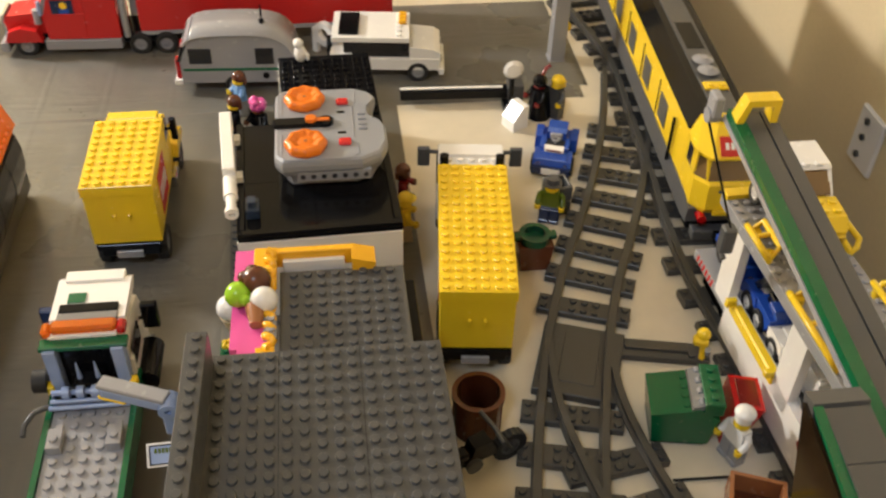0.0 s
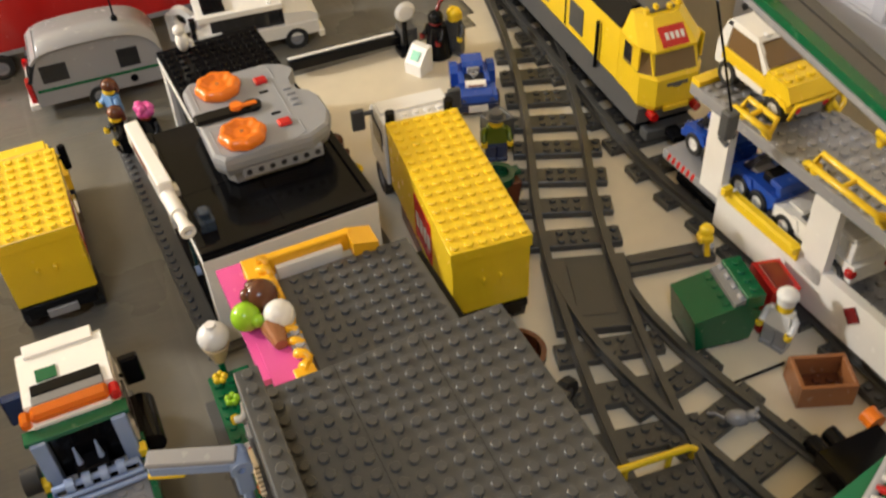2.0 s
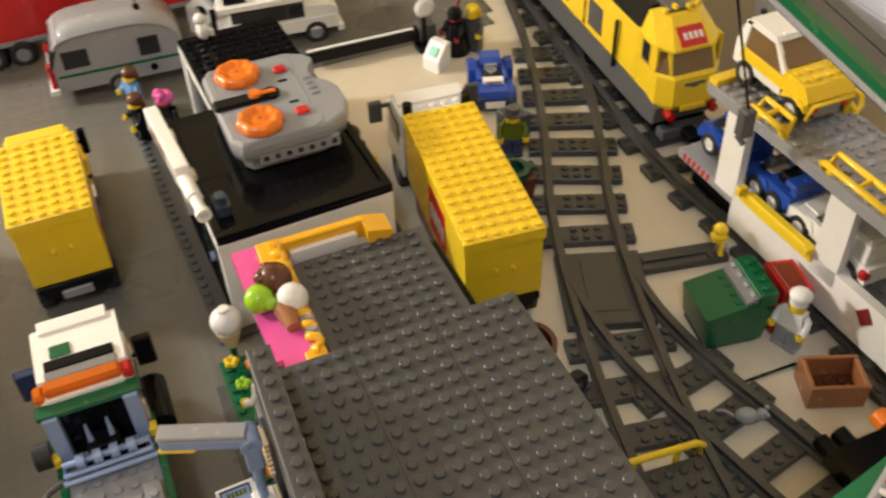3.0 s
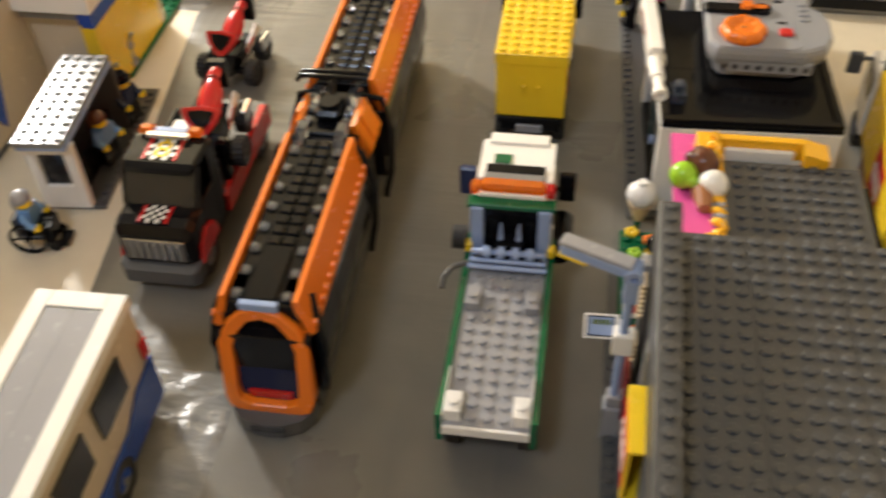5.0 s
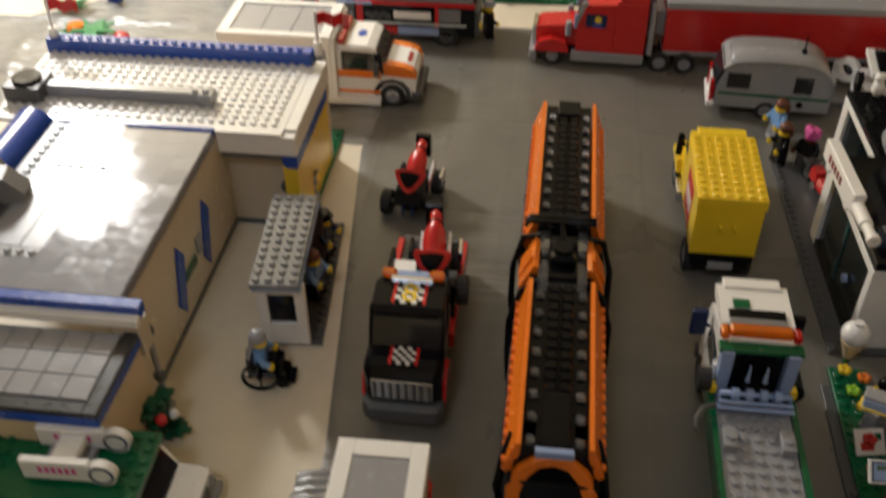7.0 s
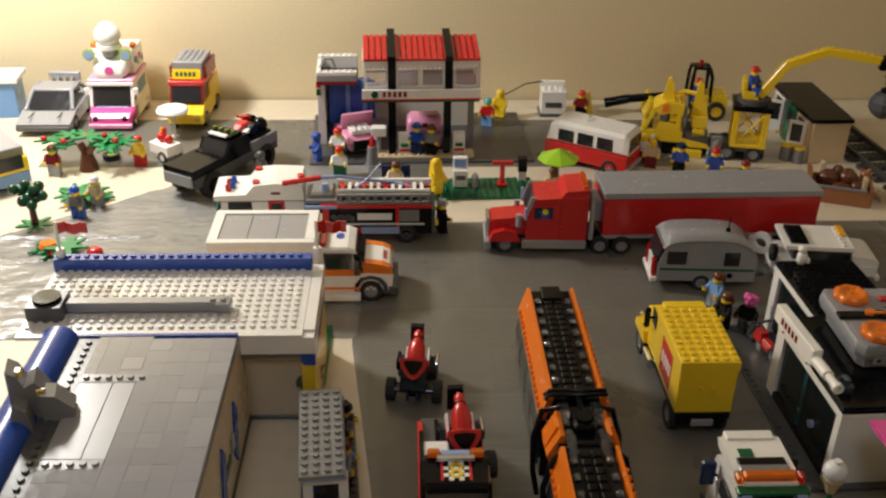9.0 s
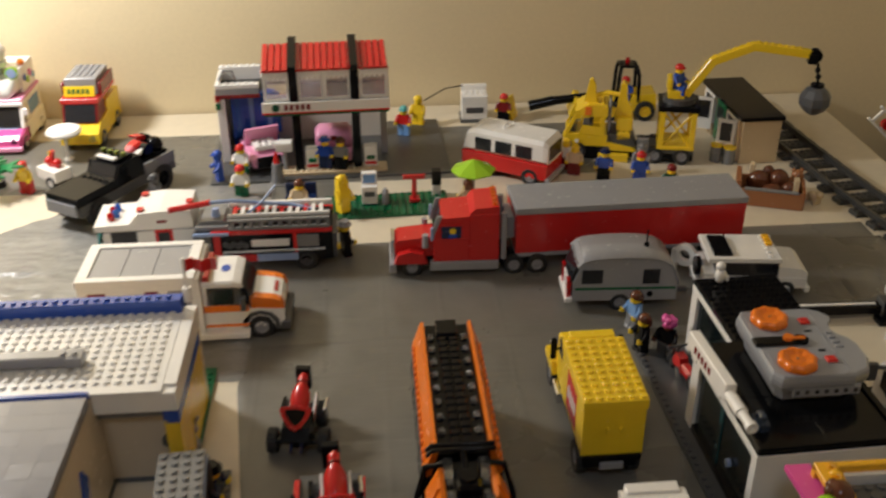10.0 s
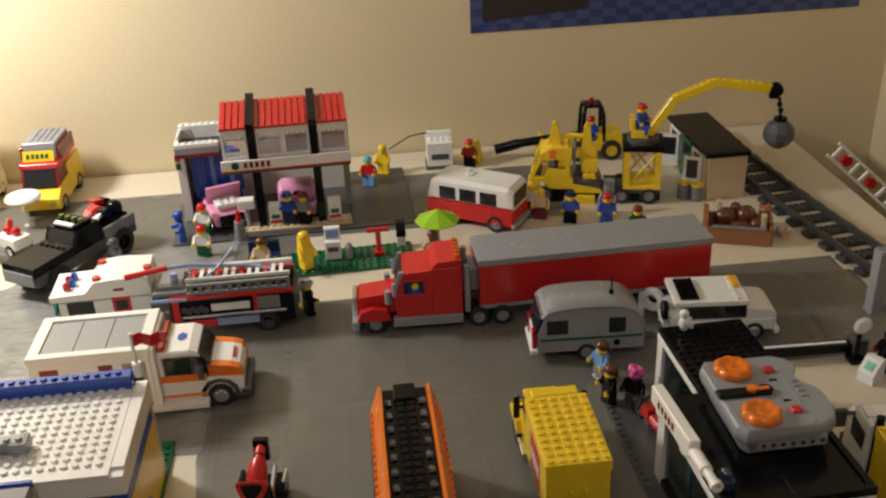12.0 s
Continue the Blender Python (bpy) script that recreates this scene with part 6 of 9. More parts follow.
    part("hinge_plate", Form().box(198, -68, 138, 212, -46, 143, 0.8).studs(202, -66, 143, 1, 2), LIGHT_GREY, v)
    part("green_slope", Form().prism([(-66, 146), (-72, 143), (-160, 80), (-160, 40), (-66, 40)], 0, 191, 330), GREEN, v, "green sloping body side")
    rail_a = [Vector(p) for p in ((186, -66, 145), (194, -79, 141), (204, -100, 132), (212, -120, 121), (226, -156, 98))]
    off = Vector((17, 15, -2))
    lad = part("ladder", Form().rod(rail_a, 2.1).rod([p + off for p in rail_a], 2.1), LIGHT_GREY, v, "grey ladder with coloured rungs")
    part("ladder_bed", Form().skin([[p + Vector((0, 0, -4)), p + off + Vector((0, 0, -4)), p + off + Vector((0, 0, -7)), p + Vector((0, 0, -7))] for p in rail_a]), BLACK, lad, "dark ladder bed")
    for k in range(22):
        q = 0.12 + 0.175 * k
        i = min(int(q), 3)
        a0 = rail_a[i].lerp(rail_a[i + 1], q - i)
        part("rung", Form().rod([a0 + Vector((0, 0, 1)), a0 + off + Vector((0, 0, 1))], 1.5), LIGHT_GREY if k < 7 else (RED, WHITE)[k % 2], lad)
    part("chassis", Form().box(190, -60, 12, 330, 30, 40, 0.6), BLACK, v)
    part("leg", Form().box(200, -100, 0, 230, -70, 40, 0.8), BLACK, v)
    part("lamp", Form().cyl((118, 20, 18), 5.5, 8, 0, 14), ORANGE, v, "orange lamp")
    part("chassis_nose", Form().box(126, -20, 8, 190, 20, 19, 0.6), BLACK, v)
    for y in (-14, -2):
        part("buffer", Form().cyl((116, y, 12), 5, 10, 0, 14), BLACK, v)
    for s in (-1, 1):
        wheel(v, 190, s * 16 - 6, 8.5, 6, BLACK)
        wheel(v, 220, s * 16 - 6, 8.5, 6, BLACK)


rail_crane()

# loose things beside the track
d = thing("dumpster", "green dumpster with an open red bin behind it", "toy dumpster", 0.2014, 0.3738, -10)
part("bin", Form().side([(-19, 4), (18, 4), (22, 28), (8, 37), (-23, 30)], -18, 18), GREEN, d)
part("base", Form().box(-19, -16, 0, 17, 16, 4.4, 0.4), BLACK, d)
part("bin_studs", Form().studs(-4, -16, 0, 1, 4).moved(Matrix.Translation((0, 0, 34.6)) @ Matrix.Rotation(radians(-12.7), 4, "Y")), GREEN, d)
part("lid", Form().box(10, -18, 32, 23, 18, 43, 0.6).studs(12.5, -16, 43, 1, 4), GREEN, d, "thick green hinged lid with studs")
part("hinge", Form().side([(2, 34), (10, 36), (10, 41), (3, 38)], -17, 17), MID_GREY, d, "grey hinge strip")
for k in range(4):
    part("hinge_clip", Form().cyl((8.5, -15 + 9 * k, 40), 1.8, 4, 1, 10), LIGHT_GREY, d)
part("red_bin", Form().side([(27, 1), (38, 1), (50, 36), (30, 38)], -14, 14).side([(33, 37.2), (48, 35.6), (47, 36.6), (34, 38.2)], -11, 11, 1), [RED, DARK_RED], d, "red plastic bin")
d.matrix_world = d.matrix_world @ Matrix.Scale(0.92, 4)
c = thing("crate", "reddish brown open toy crate on the table", "toy crate", 0.2273, 0.3088, -22)
part("side", Form().box(-16, -12, 0, 16, -9.5, 17, 0.4), NOUGAT, c)
part("side", Form().box(-16, 9.5, 0, 16, 12, 17, 0.4), NOUGAT, c)
part("end", Form().box(-16, -9.5, 0, -13.5, 9.5, 17, 0.4), NOUGAT, c)
part("end", Form().box(13.5, -9.5, 0, 16, 9.5, 17, 0.4), NOUGAT, c)
part("bottom", Form().box(-13.5, -9.5, 0, 13.5, 9.5, 3, 0.2).studs(-12, -8, 3, 3, 2), BROWN, c)
figure(0.2278, 0.3468, 200, WHITE, LIGHT_GREY, WHITE, label="little cook figure with white hat and grey apron", hat_kind="chef")
f = Form().ring((0, 0, 0), 15, 13.2, 30, 2, 28).ring((0, 0, 28), 16.2, 13.2, 4, 2, 28).cyl((0, 0, 0.5), 13.4, 1.5, 2, 28)
for k in range(14):
    a = 2 * math.pi * k / 14
    f.cyl((15 * math.cos(a), 15 * math.sin(a), 0), 0.5, 29, 2, 6)
solo("barrel", f, BROWN, "open dark brown toy barrel standing on the table", "toy barrel", pose(0.0777, 0.3860, 0))


def motorbike(x, y, turn, body, label, lean=0):
    v = thing("motorbike", label, "toy motorbike", x, y, turn)
    v.matrix_world = v.matrix_world @ Matrix.Scale(1.2 if body is BLACK else 1.0, 4)
    part("frame", Form().box(-14, -3, 10, 14, 3, 16, 0.8).box(-18, -3.5, 16, -2, 3.5, 20, 1.0), body, v)
    part("tank", Form().side([(-2, 16), (12, 16), (9, 24), (0, 23)], -4, 4), body, v)
    part("fork", Form().rod([(22, -2.5, 9), (13, -2.5, 27)], 1.0).rod([(22, 2.5, 9), (13, 2.5, 27)], 1.0).rod([(11, -11, 29), (13, 0, 27), (11, 11, 29)], 1.2), DARK_GREY, v)
    part("engine", Form().cyl((0, -5, 10), 4.5, 10, 1, 12), CHROME if body is RED else DARK_GREY, v)
    for wx in (22, -20):
        wheel(v, wx, 0, 9.5, 5, CHROME if body is RED else DARK_GREY)


motorbike(0.0686, 0.3516, 22, BLACK, "black toy motorbike parked behind the parlour")
motorbike(-0.0545, 0.668, 100, RED, "red and chrome toy motorbike beside the shop")
f = Form().side([(-10, 0), (10, 0), (13, 22), (-13, 22)], -10, 10)
v = thing("plant_tub", "brown tub holding a dark green plant ring", "toy plant", 0.1410, 0.5324)
part("tub", f, BROWN, v)
part("plant", Form().ring((0, 0, 22), 11.5, 7.5, 6, 2, 18).box(-16, -4, 23, -10, 4, 27, 1).box(10, -4, 23, 16, 4, 27, 1).cyl((0, 0, 21), 8, 2, 2, 18), DARK_GREEN, v)
def race_car(x, y, turn, label):
    """A small open racer; the nose points along local x."""
    v = thing("race_car", label, "toy car", x, y, turn)
    part("chassis", Form().box(-23, -11, 4, 24, 11, 9, 0.5), BLACK, v)
    part("body", Form().box(-25, -12, 7, 22, 12, 17, 0.6).side([(6, 17), (22, 16), (24, 12), (24, 8), (6, 8)], -15.4, 15.4), BLUE, v)
    part("rear_hump", Form().side([(-26, 17), (-26, 22), (-23, 26), (-10, 27), (-7, 24), (-7, 17)], -8, 8), BLUE, v)
    part("cockpit_rim", Form().box(-8, -12, 17, 8, -7.6, 20, 0.6).box(-8, 7.6, 17, 8, 12, 20, 0.6), BLUE, v)
    part("cockpit", Form().box(-7, -7.4, 16.8, 5, 7.4, 18, 0.2), CHARCOAL, v)
    part("steering_wheel", Form().ring((-1, 0, 21), 3.4, 2.2, 1.3, 2, 14).cyl((-1, 0, 18), 1.2, 3.2, 2, 8), LIGHT_GREY, v, "light grey steering wheel")
    part("seat", Form().box(-8, -5, 18, -5, 5, 24, 0.8), LIGHT_GREY, v)
    plate = part("hood_plate", Form().side([(5, 17.4), (12, 17.4), (11, 19.4), (6, 20.4)], -8, 8), WHITE, v, "white printed bonnet plate")
    part("print_bar", Form().box(10.4, -6, 18.2, 12.2, 6, 19, 0.1), DARK_RED, plate)
    part("bumper", Form().side([(21, 4), (27, 5), (26.6, 11), (22, 12)], -15.4, 15.4), DARK_BLUE, v)
    part("front_plate", Form().side([(26.4, 5.6), (27.6, 5.6), (27.2, 11), (26, 11)], -7.4, 7.4), WHITE, v)
    for s in (-1, 1):
        part("rear_fender", Form().side([(-26, 8), (-25, 18), (-20, 22), (-13, 22), (-8, 18), (-6, 8)], s * 14.6 - 3, s * 14.6 + 3), BLUE, v)
        part("headlight", Form().cyl((23.5, s * 11, 13), 2.0, 1.6, 0, 10), GLASS_CLEAR, v)
    axles(v, (-16, 14), 14.5, 7.5, 5.5, BLACK)
    return v


race_car(0.1828, 0.6540, 251, "blue open toy racer with white plates on the table")
figure(0.1630, 0.5783, 250, OLIVE, DARK_BLUE, DARK_GREY, label="small figure in green with a dark grey cap", hat_kind="flat")
v = thing("drum_stack", "two dark grey open boxes stacked by the track", "toy boxes", 0.1707, 0.5916, 10)
for k in range(2):
    part("box_part", Form().box(-9, -9, 14 * k, 9, -7, 14 * k + 13, 0.4).box(-9, 7, 14 * k, 9, 9, 14 * k + 13, 0.4).box(-9, -7, 14 * k, -7, 7, 14 * k + 13, 0.4).box(7, -7, 14 * k, 9, 7, 14 * k + 13, 0.4).box(-7, -7, 14 * k, 7, 7, 14 * k + 2, 0.2), DARK_GREY, v)
figure(0.1223, 0.6067, 90, RED, LIGHT_GREY, BLUE, label="figure with a blue cap beside the lorry")
v = thing("control_desk", "white sloped control desk with green screen", "toy console", 0.1597, 0.7092, -152)
part("desk", Form().side([(-8, 0), (8, 0), (8, 10), (-2, 22), (-8, 22)], -8, 8), WHITE, v)
part("screen", Form().box(-4, -4, 0, 4, 4, 0.8, 0.2), SCREEN_GREEN, v, "green printed screen", at=pose(0.0035, 0, 0.0158, 0, 50, 0))
v = thing("signal_dish", "white dish on a black pole", "toy antenna", 0.1611, 0.7392)
part("pole", Form().cyl((0, 0, 0), 2.2, 40, 2, 10).box(-7, -7, 0, 7, 7, 5, 0.4), BLACK, v)
part("dish", Form().cyl((0, -3, 40), 9, -2.5, 1, 20, 6).cyl((0, -1, 40), 2, 4, 1, 10), WHITE, v)
figure(0.1822, 0.7230, 200, BLACK, BLACK, BLACK, head=DARK_RED, label="black caped figure with plumed helmet by the console", hat_kind="plume")
figure(0.1975, 0.7215, 215, DARK_GREY, DARK_GREY, YELLOW, label="dark grey figure with yellow hair behind the console", hat_kind="hair")
v = thing("barrier_arm", "black and white crossing barrier lying across the road edge", "toy barrier", 0.1151, 0.7504, -2)
part("arm", Form().box(-52, -5, 6, 50, 5, 15, 0.6), BLACK, v)
part("white_edge", Form().box(-52, -2, 15, 40, 1.5, 16.2, 0.3), WHITE, v)
part("pivot", Form().box(44, -8, 0, 58, 8, 20, 0.8).cyl((50, -9, 12), 4, 18, 1, 12), DARK_GREY, v)
v = thing("crossing_gate", "grey crossing post with a raised ladder barrier and red lamps", "toy crossing gate", 0.2190, 0.8164, 0)
part("post", Form().box(-7, -7, 0, 7, 7, 70, 0.5).box(-8, -8, 0, 8, 8, 4, 0.4).studs(-8, -8, 70, 2, 2), LIGHT_GREY, v)
part("bracket", Form().box(5, -10, 66, 22, -6, 110, 0.5), LIGHT_GREY, v)
g = Form()
s0 = 0
g.box(-6, -1.2, -8.4, 120, 1.2, -6, 0.4).box(-6, -1.2, 6, 120, 1.2, 8.4, 0.4)
for k in range(10):
    g.box(-4 + 13 * k, -1.2, -6, -1 + 13 * k, 1.2, 6, 0.2)
arm = part("ladder_arm", g, WHITE, v, "white ladder shaped barrier", at=pose(0.014, -0.012, 0.106, 0, -138, 0))
for x in (30, 66, 102):
    part("red_lamp", Form().cyl((x, -4, 0), 5, 6, 1, 14), GLASS_RED, arm)
part("yellow_cap", Form().ball((10, 10, 30), 5, 10).rod([(8, 8, 4), (10, 10, 28)], 1.5), YELLOW, v)
v = thing("track_buffer", "black track buffer with yellow hand rail", "toy buffer", 0.1002, 0.2803, -96)
part("block", Form().box(-12, -24, 10, 14, 24, 24, 0.6).studs(-10, -24, 24, 3, 6, 0, 10), TRACK_GREY, v)
part("mesh_back", Form().box(14, -23, 2, 15.4, 23, 23.4, 0.3), BLACK, v, "glossy black panel behind the mesh")
g = Form().box(15.4, -24, 1, 17.6, -21, 24, 0.3).box(15.4, 21, 1, 17.6, 24, 24, 0.3).box(15.4, -21, 21, 17.6, 21, 24, 0.3).box(15.4, 4, 2, 17.6, 6.4, 22, 0.3)
for k in range(6):
    g.rod([(16.4, -20 + 5 * k, 2), (16.4, min(4, -8 + 5 * k), 2 + min(19, 1.58 * (min(4, -8 + 5 * k) + 20 - 5 * k)))], 0.8, 6)
    g.rod([(16.6, -20 + 5 * k, 21), (16.6, min(4, -8 + 5 * k), 21 - min(19, 1.58 * (min(4, -8 + 5 * k) + 20 - 5 * k)))], 0.8, 6)
part("mesh_grille", g, DARK_GREY, v, "dark grey lattice grille")
part("hand_rail", Form().rod([(-14, -27, 22), (-14, -25, 27), (-14, -18, 32), (-14, 22, 32), (-14, 26, 29), (-14, 25, 23)], 2.0), YELLOW, v, "yellow hand rail")
for y in (-12, 12):
    part("rail_post", Form().rod([(-14, y, 16), (-14, y, 32)], 1.6), YELLOW, v)
for y in (-18, 18):
    wheel(v, -8, y, 8, 5, BLACK)
f = Form().ball((0, 0, 6), 5, 10, 0, (1.4, 1, 1)).ball((7, 0, 9), 3.6, 10).rod([(-6, 0, 4), (-12, 2, 5), (-16, -1, 8)], 0.9).ball((9, 2.5, 12), 1.6, 8).ball((9, -2.5, 12), 1.6, 8)
solo("toy_mouse", f, LIGHT_GREY, "small grey toy rat lying between the rails", "toy animal", pose(0.1688, 0.3065, 0.006, 0, 0, -35))
solo("rod", Form().rod([(0, 0, 1.0), (12, -0.6, 1.3), (35, -1.5, 1.6)], 0.9), BLACK, "thin black rod lying on the table", "toy rod", pose(0.1875, 0.3329, 0))


# ---- the yard beside the station ----
def shelter():
    v = thing("shelter", "small white kiosk with grey studded roof on a dark base", "toy kiosk", -0.4600, 0.4405, 5)
    part("base", Form().box(-2, 8, 0, 42, 141, 3, 0.3).studs(34, 10, 3, 1, 16), DARK_GREY, v)
    part("roof", Form().box(0, 0, 58, 32, 98, 62, 0.4).studs(0, 1, 62, 4, 12), MID_GREY, v, "grey studded roof")
    part("roof_edge", Form().box(1, 1, 55, 33, 97, 58, 0.3), PALE_BLUE, v)
    part("near_wall", Form().box(2, 6, 3, 9, 12, 55, 0.3).box(27, 6, 3, 34, 12, 55, 0.3).box(9, 6, 3, 27, 12, 22, 0.3).box(9, 6, 48, 27, 12, 55, 0.3), WHITE, v, "white end wall with window opening")
    part("window", Form().box(9, 8.5, 22, 27, 9.5, 48, 0.2), GLASS_DARK, v)
    part("rear_wall", Form().box(2, 12, 3, 8, 92, 55, 0.3), WHITE, v)
    part("far_wall", Form().box(2, 92, 3, 34, 97, 55, 0.3), DARK_GREY, v)
    part("counter", Form().box(10, 20, 3, 26, 84, 26, 0.4), BLACK, v)


shelter()
figure(-0.4325, 0.498, -10, SKY_BLUE, BLACK, BROWN, z=0.0048, label="figure in blue shirt standing at the kiosk", hat_kind="hair")
figure(-0.4355, 0.545, -10, DARK_BLUE, BLACK, BLACK, z=0.003, label="officer figure in dark blue at the kiosk", hat_kind="flat")
figure(-0.4700, 0.585, 60, LIGHT_GREY, DARK_GREY, DARK_GREY, z=0.003, label="figure with dark grey hair behind the kiosk", hat_kind="hair")
v = thing("wheelchair", "black toy wheelchair on the cream yard", "toy wheelchair", -0.449, 0.418, 8)
part("seat", Form().box(-8, -8, 9, 8, 8, 12, 0.4).box(-10, -8, 9, -7, 8, 26, 0.4), DARK_GREY, v)
part("footrest", Form().rod([(8, -6, 10), (16, -6, 3)], 1.2).rod([(8, 6, 10), (16, 6, 3)], 1.2).box(13, -7, 2, 20, 7, 4, 0.4), BLACK, v)
for s in (-1, 1):
    w = part("wheel", Form().ring((-2, s * 10 - 1, 12), 12, 10.4, 2, 1, 24).rod([(-2, s * 10, 1.5), (-2, s * 10, 22.5)], 0.6).rod([(-12.5, s * 10, 12), (8.5, s * 10, 12)], 0.6).cyl((-2, s * 10 - 1.5, 12), 2, 3, 1, 10), BLACK, v)
    part("caster", Form().cyl((12, s * 8 - 1, 4), 4, 2, 1, 14), BLACK, v)
figure(-0.450, 0.418, 8, SKY_BLUE, BLACK, LIGHT_GREY, z=0.0122, label="grey-haired seated figure in light blue", hat_kind="hair", seated=True)
v = thing("garden_strip", "green studded base strip beside the station", "toy baseplate", -0.466, 0.6, 0)
part("plate", Form().box(-9, 0, 0, 9, 118, 3.2, 0.3).studs(-8, 1, 3.2, 2, 14), GREEN, v)
solo("fountain_statue", Form().cyl((0, 0, 0), 5, 4, 2, 14).cyl((0, 0, 4), 3, 10, 2, 12, 2).ball((0, 0, 17), 4.5, 12).rod([(0, 0, 18), (5, 2, 27)], 1.4), LIGHT_GREY, "small grey statuette on the green strip", "toy statue", pose(-0.461, 0.612, 0.0049))


def market_truck(x, y, turn, sign, label):
    """White van with dark glass and a green studded roof; the nose points along local x."""
    v = thing("market_truck", label, "toy truck", x, y, turn, group="green topped trucks")
    part("chassis", Form().box(-120, -20, 6, -2, 20, 14, 0.5), BLACK, v)
    part("body", Form().box(-118, -23, 10, -1, 23, 25, 0.6).loft([(-20, 22, 22, 29), (-6, 22, 20, 27.5), (0, 21, 18, 25)], 0, False, 0.2), WHITE, v)
    part("bumper", Form().box(-3, -24, 6, 5, 24, 13, 0.8), MID_GREY, v)
    part("grille", Form().box(-0.5, -12, 13, 1.2, 12, 22, 0.3), DARK_GREY, v)
    part("windscreen", Form().side([(-20, 28), (-17, 28), (-27, 46), (-30, 46)], -20, 20), GLASS_DARK, v, "dark windscreen")
    part("side_glass", Form().box(-110, -22.2, 27, -30, 22.2, 46, 0.3), GLASS_DARK, v, "dark window band")
    part("roof", Form().box(-118, -25, 46, -24, 25, 51, 0.5).studs(-40, -24, 51, 2, 6).studs(-118, -24, 51, 2, 6), GREEN, v, "green studded roof")
    part("rear_wall", Form().box(-118, -22, 25, -112, 22, 46, 0.4), WHITE, v)
    part("seat", Form().box(-44, -14, 26, -38, 14, 38, 0.6), DARK_RED, v)
    for s in (-1, 1):
        part("pillar", Form().side([(-20, 26), (-16.5, 26), (-26.5, 46), (-30, 46)], s * 21.2 - 1.3, s * 21.2 + 1.3), WHITE, v)
        part("pillar", Form().box(-66, s * 22.2 - 0.6, 25, -60, s * 22.2 + 0.6, 46, 0.2), WHITE, v)
        part("red_stripe", Form().box(-70, s * 23 - 0.3, 16, -34, s * 23 + 0.5, 20, 0.2), RED, v)
        part("headlight", Form().cyl((-1, s * 18, 19), 3, 3, 0, 12), GLASS_CLEAR, v)
        part("wheel_arch", Form().side([(-38, 8), (-35, 17), (-28, 21), (-20, 21), (-13, 17), (-10, 8)], s * 22.6 - 1.2, s * 22.6 + 1.2), DARK_GREY, v)
    if sign:
        for y0 in (-14, 8):
            b = part("sign", Form().box(-87, y0, 54, -49, y0 + 5, 68, 0.6).cyl((-43, y0, 60), 8, 5, 1, 24), WHITE, v, "white roof sign with a round end")
            part("sign_bars", stripes(-77, -55, y0 - 0.1, 60, 64.5, 6, 0), PINK, b)
            part("sign_ring", Form().ring((-43, y0 - 0.5, 60), 6.6, 5.6, 1, 1, 24), DARK_BLUE, b)
        part("sign_base", Form().box(-80, -10, 51, -54, 10, 56, 0.5), LIGHT_GREY, v)
        part("sign_link", Form().box(-72, -9, 60, -58, 8, 66, 0.5), WHITE, v)
    axles(v, (-24, -96), 19.5, 9.5, 7, LIGHT_GREY)


market_truck(-0.4535, 0.302, 2, True, "white van with green roof and white shop signs")
market_truck(-0.452, 0.225, 4, False, "second white van with a green studded roof")
v = thing("flower_bush", "dark green toy bush with red and white flowers", "toy plant", -0.5030, 0.3640)
random.seed(9)
for k in range(34):
    a, r, z = random.uniform(0, 6.28), random.uniform(0, 15), random.uniform(3, 34)
    g = Form().cyl((r * math.cos(a), r * math.sin(a), z), 4.5, 2.2, 2, 8, 3.5)
    for q in range(4):
        b = a + q * 1.571
        g.box(r * math.cos(a) + 4 * math.cos(b) - 2.4, r * math.sin(a) + 4 * math.sin(b) - 2.4, z - 0.5, r * math.cos(a) + 4 * math.cos(b) + 2.4, r * math.sin(a) + 4 * math.sin(b) + 2.4, z + 1.8, 0.6)
    part("leaf", g, DARK_GREEN, v)
part("stem", Form().cyl((0, 0, 0), 3, 24, 2, 10), DARK_GREEN, v)
part("flower", Form().ball((8, -8, 24), 4, 10), RED, v)
part("flower", Form().ball((10, 4, 16), 3.6, 10), WHITE, v)
v = thing("lamp_post", "slim grey lamp post with dark round ends", "toy lamp post", -0.5050, 0.3850)
part("pole", Form().cyl((0, 0, 0), 5, 4, 2, 14).rod([(0, 0, 3), (0, 0, 30), (-3, 5, 56), (-6, 8, 70)], 2.0), LIGHT_GREY, v)
part("joint", Form().ball((0, 0, 31), 4.2, 12), DARK_GREY, v)
part("lamp_head", Form().ball((-5, 7, 62), 5.2, 14, 0, (1, 1, 0.8)), DARK_GREY, v, "dark grey lamp head")

# ---- in front of the parlour ----
v = thing("street_lamp", "pale blue grey folding street lamp beside the parlour", "toy street lamp", -0.0835, 0.3175)
part("column", Form().box(-5, -5, 0, 5, 5, 26, 0.8).box(-3.8, -3.8, 26, 3.8, 3.8, 34, 0.6), LIGHT_GREY, v, "grey lamp column")
part("mast", Form().cyl((0, 0, 33), 2.2, 83, 2, 12).box(-3.5, -3.5, 104, 3.5, 3.5, 118, 0.8).ring((0, -5, 122), 4.6, 1.6, 10, 1, 14), PALE_BLUE, v, "thin pale blue mast")
part("arm", Form().box(0, -3.9, 0.5, 35, 3.9, 3, 0.6), LIGHT_GREY, v, "long grey lamp arm", at=pose(0, 0, 0.125, 0, 0, 158))
part("arm_frame", Form().box(-1, -3.7, -5, 34.5, 3.7, 0.5, 0.6), PALE_BLUE, v, at=pose(0, 0, 0.125, 0, 0, 158))
